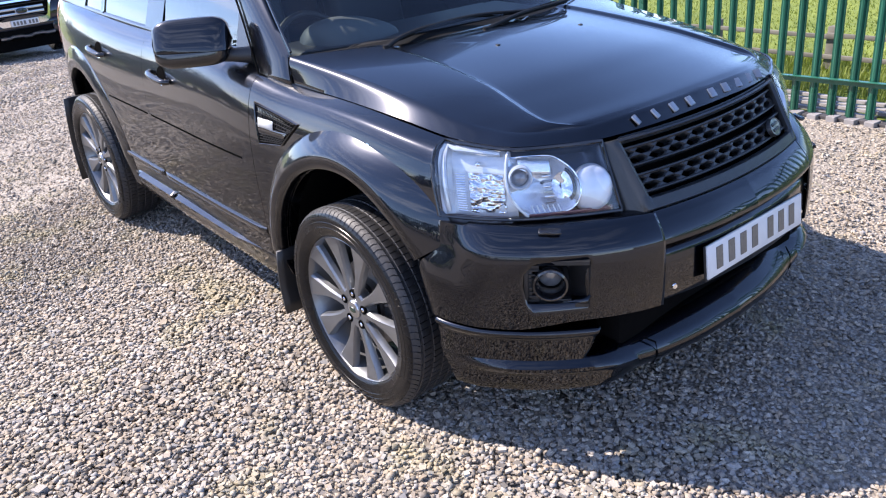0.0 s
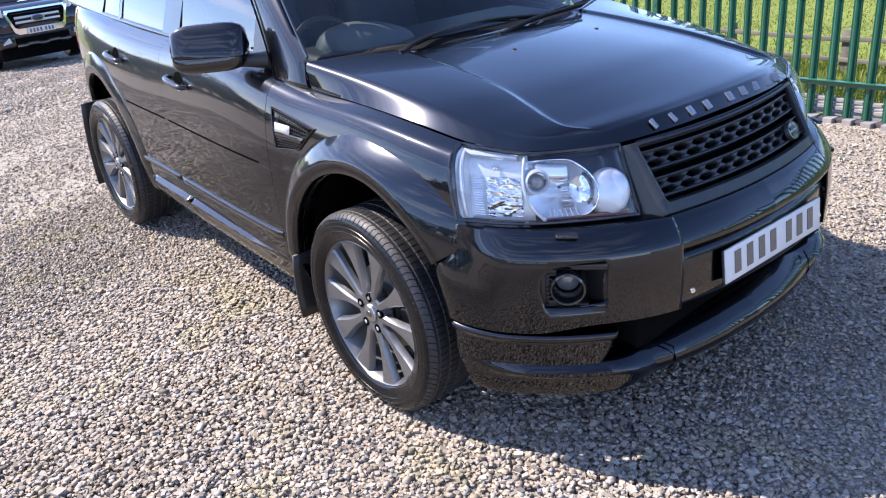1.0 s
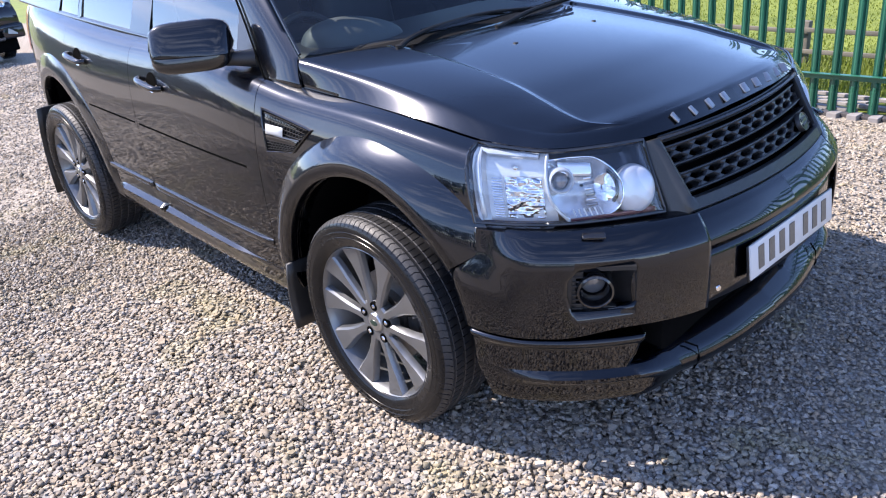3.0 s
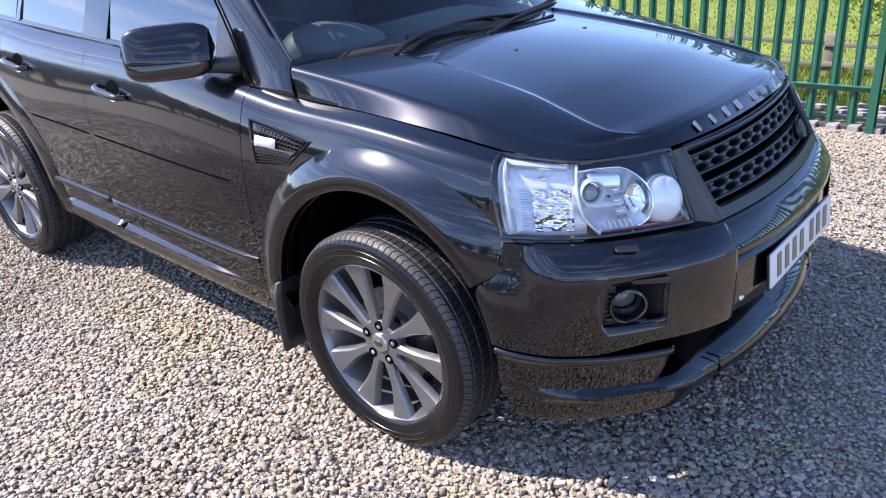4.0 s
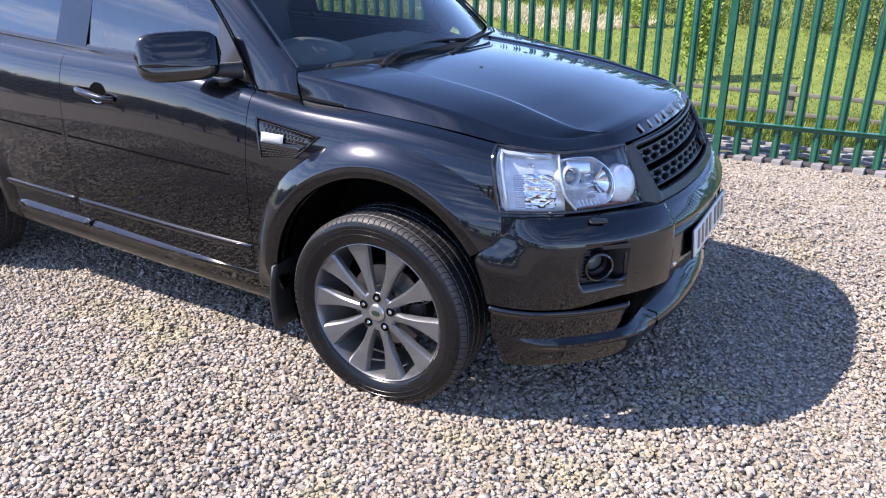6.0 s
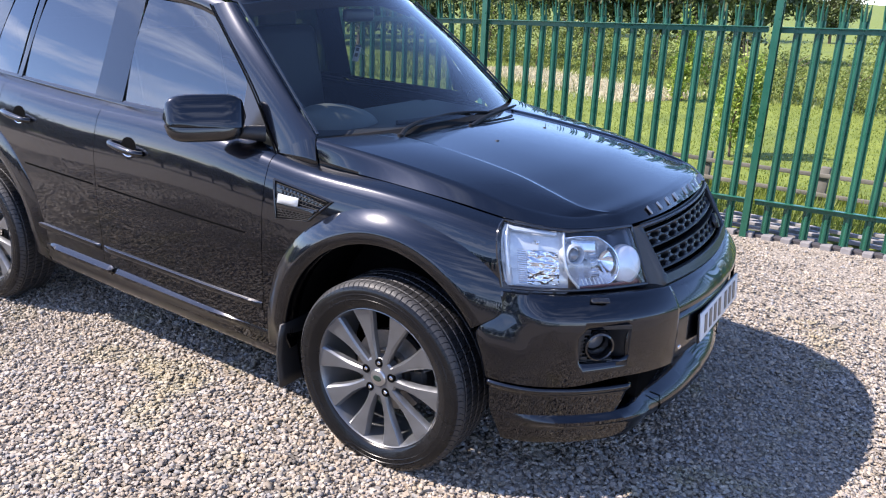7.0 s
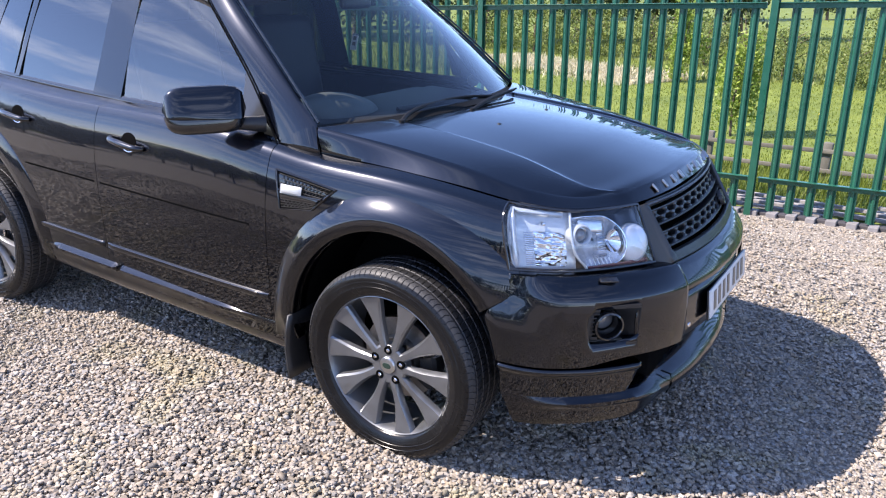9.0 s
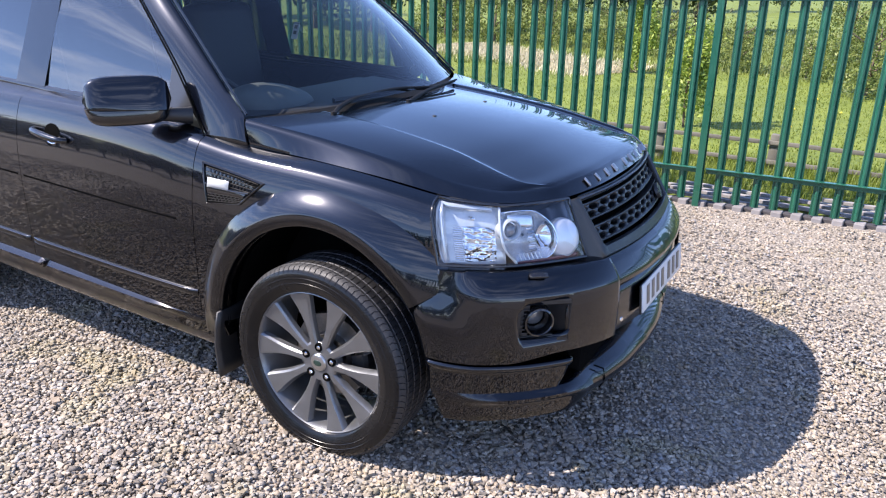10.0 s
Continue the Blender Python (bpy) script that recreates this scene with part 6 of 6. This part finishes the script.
YELLOW = mat("yellow_petals", (0.65, 0.48, 0.02), 0.6, vary=0.2)


def fast_mesh(name, co, fa, m_):
    me = bpy.data.meshes.new(name)
    k = fa.shape[1]
    me.vertices.add(len(co))
    me.vertices.foreach_set("co", co.ravel())
    me.loops.add(fa.size)
    me.loops.foreach_set("vertex_index", fa.ravel())
    me.polygons.add(len(fa))
    me.polygons.foreach_set("loop_start", np.arange(0, fa.size, k))
    me.update()
    me.materials.append(m_)
    return me


def blades(name, count, place, height, width, m_, label, seed):
    """Upright curved blades: place(rng, n) gives x and y."""
    rng = np.random.default_rng(seed)
    x, y = place(rng, count)
    t = np.clip((y - 1.6) / 2.2, 0, 1)
    t = t * t * (3 - 2 * t)
    z = t * (-0.13 + 0.075 * (np.clip(x, -60, 60) - 0.4)) - 0.02
    h = height * rng.uniform(0.45, 1.25, len(x))
    a = rng.uniform(0, 2 * math.pi, len(x))
    lean = rng.uniform(0.1, 0.6, len(x)) * h
    w = width * rng.uniform(0.6, 1.4, len(x))
    dx, dy = np.cos(a), np.sin(a)
    pts = []
    for fr_, ln, ww in ((0, 0, 1.0), (0.55, 0.3, 0.8), (1.0, 1.0, 0.08)):
        for sg in (-1, 1):
            pts.append(np.stack([x + dx * lean * ln - dy * w * ww * sg, y + dy * lean * ln + dx * w * ww * sg, z + h * fr_], 1))
    co = np.stack(pts, 1).reshape(-1, 3)
    base = np.array([[0, 1, 3, 2], [2, 3, 5, 4]])
    fa = (base[None] + (np.arange(len(x)) * 6)[:, None, None]).reshape(-1, 4)
    return tagged(new(name, fast_mesh(name, co, fa, m_)), label, "grass", kind="stuff")


def strip_of(x0, x1, d0, d1):
    def pl(rng, n):
        x = rng.uniform(x0, x1, n)
        return x, fence_y(0) + (x - 0) * -0.0702 + rng.uniform(d0, d1, n)
    return pl


blades("grass", 18000, strip_of(-5, 4.5, 0.48, 2.0), 0.12, 0.004, BLADE, "tall green meadow grass behind the fence", 3)


def field(x0, x1, y0, y1):
    def pl(rng, n):
        return rng.uniform(x0, x1, n), y0 + (y1 - y0) * rng.uniform(0, 1, n) ** 1.3
    return pl


blades("grass", 60000, field(-9, 6, 5.6, 13.5), 0.034, 0.006, BLADE, "short green meadow grass", 13)
blades("rough_grass", 30000, field(-16, 10, 13.5, 28), 0.11, 0.012, ROUGH, "tall olive rough grass on the far meadow", 17)


def hay(rng, n):
    u, v = rng.uniform(0, 1, n), rng.normal(0, 1, n)
    return -9.6 + 6.4 * u + v * 0.25, 17.6 - 4.6 * u + v * 0.42


blades("dry_grass", 26000, hay, 0.10, 0.010, STRAW, "pale strip of tall dry grass", 5)
for k in range(26):
    x, y = random.uniform(0.2, 3.5), random.uniform(7.4, 9.8)
    z = field_z(x, y)
    fl_ = thing("yellow_flower", (x, y, z), "small yellow meadow flower on a green stem", "flower", "meadow flowers")
    h = random.uniform(0.10, 0.18)
    part("stem", tube([(x, y, z - 0.02), (x + 0.01, y, z + h)], 0.003, 5), LEAF_OLIVE, fl_)
    pt = bmesh.new()
    bmesh.ops.create_cone(pt, segments=8, radius1=0.017, radius2=0.008, depth=0.014, cap_ends=True)
    pt.transform(Matrix.Translation((x + 0.01, y, z + h)))
    part("petals", pt, YELLOW, fl_)


# shrubs and trees
def crown_mesh(seed, count, rx, rz, z0, leaf, m_, clumps=26):
    rng = np.random.default_rng(seed)
    cc = rng.normal(0, 1, (clumps, 3))
    cc /= np.linalg.norm(cc, axis=1)[:, None]
    cc *= rng.uniform(0.25, 1.0, (clumps, 1)) ** 0.6
    cr_ = rng.uniform(0.18, 0.42, clumps)
    i = rng.integers(0, clumps, count)
    p = cc[i] + rng.normal(0, 0.55, (count, 3)) * cr_[i][:, None]
    p = p * np.array([rx, rx, rz]) + np.array([0, 0, z0])
    p = p[p[:, 2] > 0.05]
    n = len(p)
    a, b = rng.normal(0, 1, (n, 3)), rng.normal(0, 1, (n, 3))
    a /= np.linalg.norm(a, axis=1)[:, None]
    b = np.cross(a, b)
    b /= np.linalg.norm(b, axis=1)[:, None]
    s = leaf * rng.uniform(0.6, 1.4, (n, 1))
    co = np.stack([p - a * s, p + b * s * 0.5, p + a * s, p - b * s * 0.5], 1).reshape(-1, 3)
    fa = (np.arange(4)[None] + (np.arange(n) * 4)[:, None])
    return fast_mesh("crown", co, fa, m_)


def trunk_mesh(seed, h, r, spread):
    rng = random.Random(seed)
    bm = tube(curve([(0, 0, -0.15), (rng.uniform(-0.05, 0.05) * h, 0.02 * h, h * 0.35), (0.03 * h, rng.uniform(-0.04, 0.04) * h, h * 0.7), (0.02, 0.0, h)], 9), list(np.linspace(r, r * 0.25, 9)), 7)
    for k in range(9):
        z = h * rng.uniform(0.25, 0.85)
        a = rng.uniform(0, 6.28)
        e = spread * rng.uniform(0.5, 0.9)
        bm = join(bm, tube(curve([(0.01, 0, z), (e * 0.5 * math.cos(a), e * 0.5 * math.sin(a), z + 0.12 * h), (e * math.cos(a), e * math.sin(a), z + 0.26 * h)], 6), list(np.linspace(r * 0.45, r * 0.1, 6)), 5))
    me = bpy.data.meshes.new("trunk")
    bm.to_mesh(me)
    bm.free()
    me.materials.append(BARK)
    return me


def plant(name, label, category, group, crowns, trunks, x, y, k, s, sz=1.0):
    t = thing(name, (x, y, field_z(x, y)), label, category, group)
    for nm, me in (("trunk", trunks[k % len(trunks)]), ("crown", crowns[k % len(crowns)])):
        o = new(nm, me)
        o.parent = t
    t.scale = (s, s, s * sz)
    t.rotation_euler = (0, 0, 2.4 * k)
    return t


SAP_C = [crown_mesh(11 + k, 3000, 0.36, 0.82, 0.90, 0.036, LEAF_BRIGHT, 34) for k in range(2)]
SAP_T = [trunk_mesh(21 + k, 1.7, 0.022, 0.30) for k in range(2)]
plant("sapling", "young bright green sapling behind the rail fence", "tree", "saplings", SAP_C, SAP_T, -0.60, 7.5, 0, 0.84)
plant("sapling", "young bright green sapling behind the rail fence", "tree", "saplings", SAP_C, SAP_T, -2.9, 13.2, 1, 1.0)
SHR_C = [crown_mesh(31 + k, 3600, 1.25, 0.95, 0.9, 0.046, LEAF_OLIVE, 40) for k in range(3)]
SHR_T = [trunk_mesh(41 + k, 1.6, 0.05, 1.0) for k in range(3)]
for k, (x, y, s) in enumerate(((1.3, 11.6, 0.66), (3.0, 11.4, 0.85), (4.9, 12.2, 1.05), (-1.2, 14.4, 0.6), (6.6, 13.0, 1.2), (2.2, 16.5, 0.85), (-3.4, 16.8, 0.7), (8.9, 15, 1.1), (-7.0, 18.6, 0.8), (-9.2, 19.4, 0.95), (-5.2, 18.2, 0.7), (-11.5, 20.5, 1.0), (0.2, 13.4, 0.5), (0.6, 17.4, 0.8))):
    plant("shrub", "olive green leafy shrub in the meadow", "shrub", "meadow shrubs", SHR_C, SHR_T, x, y, k, s)
TRE_C = [crown_mesh(51 + k, 5200, 2.3, 2.2, 3.1, 0.15, LEAF_DARK, 46) for k in range(3)]
TRE_T = [trunk_mesh(61 + k, 4.2, 0.16, 1.9) for k in range(3)]
TREES = [(-15.5, 22, 0.62), (-12.5, 23, 0.70), (-9.8, 24, 0.75), (-7.2, 24.5, 0.66), (-4.4, 25, 0.72), (-19, 23, 0.9), (-23, 25, 1.1), (16, 44, 0.36), (22, 46, 0.4), (-28, 30, 1.3), (-11, 40, 1.1), (-4, 42, 0.5), (-17, 42, 1.2)]
for k, (x, y, s) in enumerate(TREES):
    plant("tree", "dark green hedgerow tree beyond the meadow", "tree", "hedgerow trees", TRE_C, TRE_T, x, y, k, s)
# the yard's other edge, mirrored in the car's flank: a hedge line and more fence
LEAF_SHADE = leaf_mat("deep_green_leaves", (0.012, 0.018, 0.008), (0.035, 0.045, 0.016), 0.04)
YRD_C = [crown_mesh(71 + k, 9000, 2.3, 2.2, 2.9, 0.075, LEAF_SHADE, 46) for k in range(2)]
for k in range(14):
    x, y = (-46 + 3.2 * k if k < 9 else -6 + 7.0 * (k - 9)) + random.uniform(-0.8, 0.8), (-44 if k > 8 else -13.5) - random.uniform(0, 3)
    plant("tree", "leafy tree along the far side of the yard", "tree", "yard edge trees", YRD_C, TRE_T, x, y, k, random.uniform(0.85, 1.15) * (1.05 if k < 7 else 0.6))
for k in range(13):
    x, y = -50 - 4.2 * k + random.uniform(-1, 1), -13.5 - 0.25 * k - random.uniform(0, 3)
    plant("tree", "leafy tree along the far side of the yard", "tree", "yard edge trees", YRD_C, TRE_T, x, y, k, random.uniform(1.2, 1.6))
for k in range(30):
    x, y = -118 + 4.4 * k + random.uniform(-1.2, 1.2), -46 - random.uniform(0, 5)
    plant("tree", "leafy tree along the far side of the yard", "tree", "yard edge trees", YRD_C, TRE_T, x, y, k, random.uniform(0.9, 1.35))
for k in range(11):
    x, y = -5.5 - 1.9 * k + random.uniform(-0.4, 0.4), -12.4 - random.uniform(0, 1.5)
    plant("tree", "low leafy tree along the far side of the yard", "tree", "yard edge trees", YRD_C, TRE_T, x, y, k, random.uniform(0.36, 0.50), 0.8)
# each run: where its post stands and how far it tips with the ground
for bx, by, bz, tip in ((3.5, -11.2, 0.0, 4.3), (-32.8, -8.6, -2.87, 9.8)):
    run = copy_thing(fence, Matrix.Translation((bx, by, bz)) @ pose(0, 0, 0, 0, 0, 180) @ pose(0, 0, 0, 0, tip, 0))
    run.name = "palisade_fence"


# ---- the parked pickup at the end of the yard ----
BLUEGREY = mat("dark_grey_paint", (0.012, 0.014, 0.02), 0.06, 0.0, 0.0, 0.6, rough_vary=0.02, scale=4)
PKX, PKY = -15.4, 1.72
PKZ = gz(PKX, PKY) + 0.009
pick = thing("pickup", (PKX, PKY, PKZ), "dark pickup truck with a chrome grille parked on the gravel", "car")


def pk(name, bm, m_, label="", parent=None, sharp=35):
    bm.transform(Matrix.Translation((PKX, PKY, PKZ)) @ pose(0, 0, 0, 0, -5, 4))
    return part(name, bm, m_, parent or pick, label, sharp)


def pk_loft(secs, n=25):
    """Cross sections (x, half width, z) joined from side to side with rounded ends."""
    return sheet([[(x - 0.10 * abs(k) ** 4, h * k, z - 0.05 * abs(k) ** 5) for k in np.linspace(-1, 1, n)] for x, h, z in secs])


pk("body", join(pk_loft([(-0.02, 0.90, 0.62), (0.04, 0.92, 0.74), (0.02, 0.92, 0.95), (-0.04, 0.90, 1.10), (-0.15, 0.88, 1.17), (-0.6, 0.88, 1.22), (-1.15, 0.86, 1.25)]), box(-2.9, -0.0, 0.80, 4.6, 1.82, 0.62, 0.06, 3), box(-0.75, 0, 0.86, 1.35, 1.76, 0.50, 0.06, 3)), BLUEGREY)
cab = sheet([[(x, h * k, z + 0.04 * (1 - k * k)) for k in np.linspace(-1, 1, 15)] for x, h, z in ((-1.15, 0.86, 1.22), (-1.75, 0.68, 1.72), (-2.0, 0.66, 1.78), (-3.3, 0.66, 1.78), (-3.6, 0.80, 1.15))])
pk("cab", cab, BLUEGREY)
pk("windscreen", sheet([[(x, h * k, z + 0.03 * (1 - k * k)) for k in np.linspace(-1, 1, 15)] for x, h, z in ((-1.20, 0.76, 1.27), (-1.70, 0.63, 1.69))]), PRIVACY)
# grille with bright bars and frame
fr_o = [(-0.56, 1.13), (0.56, 1.13), (0.60, 1.06), (0.50, 0.70), (0.42, 0.645), (-0.42, 0.645), (-0.50, 0.70), (-0.60, 1.06)]
fr_i = [(-0.50, 1.085), (0.50, 1.085), (0.535, 1.04), (0.46, 0.80), (0.40, 0.765), (-0.40, 0.765), (-0.46, 0.80), (-0.535, 1.04)]
rows = []
for x, f_ in ((0.02, fr_o), (0.075, [(y * 0.985, 0.886 + (z - 0.886) * 0.985) for y, z in fr_o]), (0.08, [(y * 1.02, 0.92 + (z - 0.92) * 1.03) for y, z in fr_i]), (0.03, fr_i)):
    rows.append([(x, y, z) for y, z in f_])
# underbody as one added dark block, which also stands for the shadow beneath
pk("underbody", box(-2.2, 0, 0.34, 4.2, 1.60, 0.30, 0.03), DARK, "dark filler block for the shaded underbody")
gp = pk("grille", sheet(rows, closed=True), CHROME, "bright chrome grille frame", None, 40)
pk("grille_back", box(0.022, 0, 0.92, 0.02, 1.06, 0.34, 0.005), DARK, "", gp)
for z, h in ((0.965, 0.042), (0.875, 0.042)):
    pk("grille_bar", box(0.055, 0, z, 0.03, 0.86, h * 1.25, 0.012, 3), SILVER, "", gp)
for z in (1.045, 0.92, 0.825):
    pk("mesh_bar", box(0.042, 0, z, 0.012, 0.96, 0.012, 0.003), TRIM, "", gp)
pk("oval_badge", lathe([(0, 0.014), (0.055, 0.010), (0.062, 0.0)], 28, Matrix.Translation((0.072, 0, 0.92)) @ pose(0, 0, 0, 0, 0, 90) @ Matrix.Diagonal((2.0, 1, 0.95, 1))), GLOSS, "dark oval badge", gp)
pk("badge_ring", tube([(0.086, 0.118 * math.cos(a), 0.92 + 0.055 * math.sin(a)) for a in np.linspace(0, 2 * math.pi, 32)], 0.006, 6), CHROME, "", gp)
bp_ = pk("bumper", join(box(-0.02, 0, 0.64, 0.16, 1.86, 0.12, 0.04, 3), box(-0.02, -0.72, 0.56, 0.16, 0.42, 0.26, 0.04, 3), box(-0.02, 0.72, 0.56, 0.16, 0.42, 0.26, 0.04, 3)), BLUEGREY, "dark painted bumper")
pk("lower_intake", box(-0.04, 0, 0.53, 0.14, 1.02, 0.14, 0.02), DARK, "", bp_)
pk("skid_plate", sheet([[(x, y, z + 0.03 * abs(y) ** 2 + (0.02 if 0.1 < abs(y) < 0.3 else 0)) for y in np.linspace(-0.52, 0.52, 19)] for x, z in ((0.055, 0.475), (0.085, 0.455), (0.075, 0.425), (0.02, 0.40))]), SILVER, "silver skid plate", bp_, 30)
pk("number_plate", box(0.098, 0, 0.70, 0.012, 0.52, 0.112, 0.004), PLATE, "white number plate with dark bars", bp_)
for k in range(7):
    pk("character_bar", box(0.106, -0.205 + 0.066 * k + (0.028 if k > 3 else 0), 0.70, 0.002, 0.040, 0.074), INK, "", bp_)
for s in (1, -1):
    hl_ = sheet([[(-0.02 - 0.16 * u + 0.01 * math.sin(math.pi * v), s * (0.60 + 0.31 * u), 1.0 + 0.05 * u + 0.15 * v * (1 - 0.2 * u)) for v in np.linspace(0, 1, 8)] for u in np.linspace(0, 1, 10)])
    lp_ = pk("headlamp", hl_, RIB, "clear headlamp")
    pk("lamp_bowl", lathe([(0.02, 0.0), (0.05, 0.02), (0.06, 0.02)], 20, Matrix.Translation((-0.04, s * 0.68, 1.09)) @ pose(0, 0, 0, 0, 0, 90)), CHROME, "", lp_)
    fg = prism([(0, 0), (0.17, -0.03), (0.17, 0.0), (0.03, 0.10)], 0.02, Matrix.Translation((0.075, s * 0.60, 0.53)) @ pose(0, 0, 0, 0, 0, 90 if s > 0 else -90))
    pk("fog_lamp", fg, RIB, "small triangular fog lamp", bp_)
    for x in (-0.95, -4.1):
        ty = lathe([(0.20, -0.11), (0.34, -0.12), (0.385, -0.09), (0.39, 0), (0.385, 0.09), (0.34, 0.12), (0.20, 0.11), (0.19, 0.05), (0.0, 0.05)], 40, Matrix.Translation((x, s * 0.80, 0.38)) @ (Matrix() if s < 0 else pose(0, 0, 0, 0, 0, 180)))
        pk("wheel", ty, RUBBER, "black tyre")
    pk("door_mirror", box(-1.55, s * 1.02, 1.28, 0.14, 0.22, 0.18, 0.04, 3), BLUEGREY)
    pk("bonnet_edge", tube([(-0.14, s * 0.60, 1.172), (-0.6, s * 0.62, 1.225), (-1.1, s * 0.64, 1.255)], 0.012, 6), BLUEGREY)
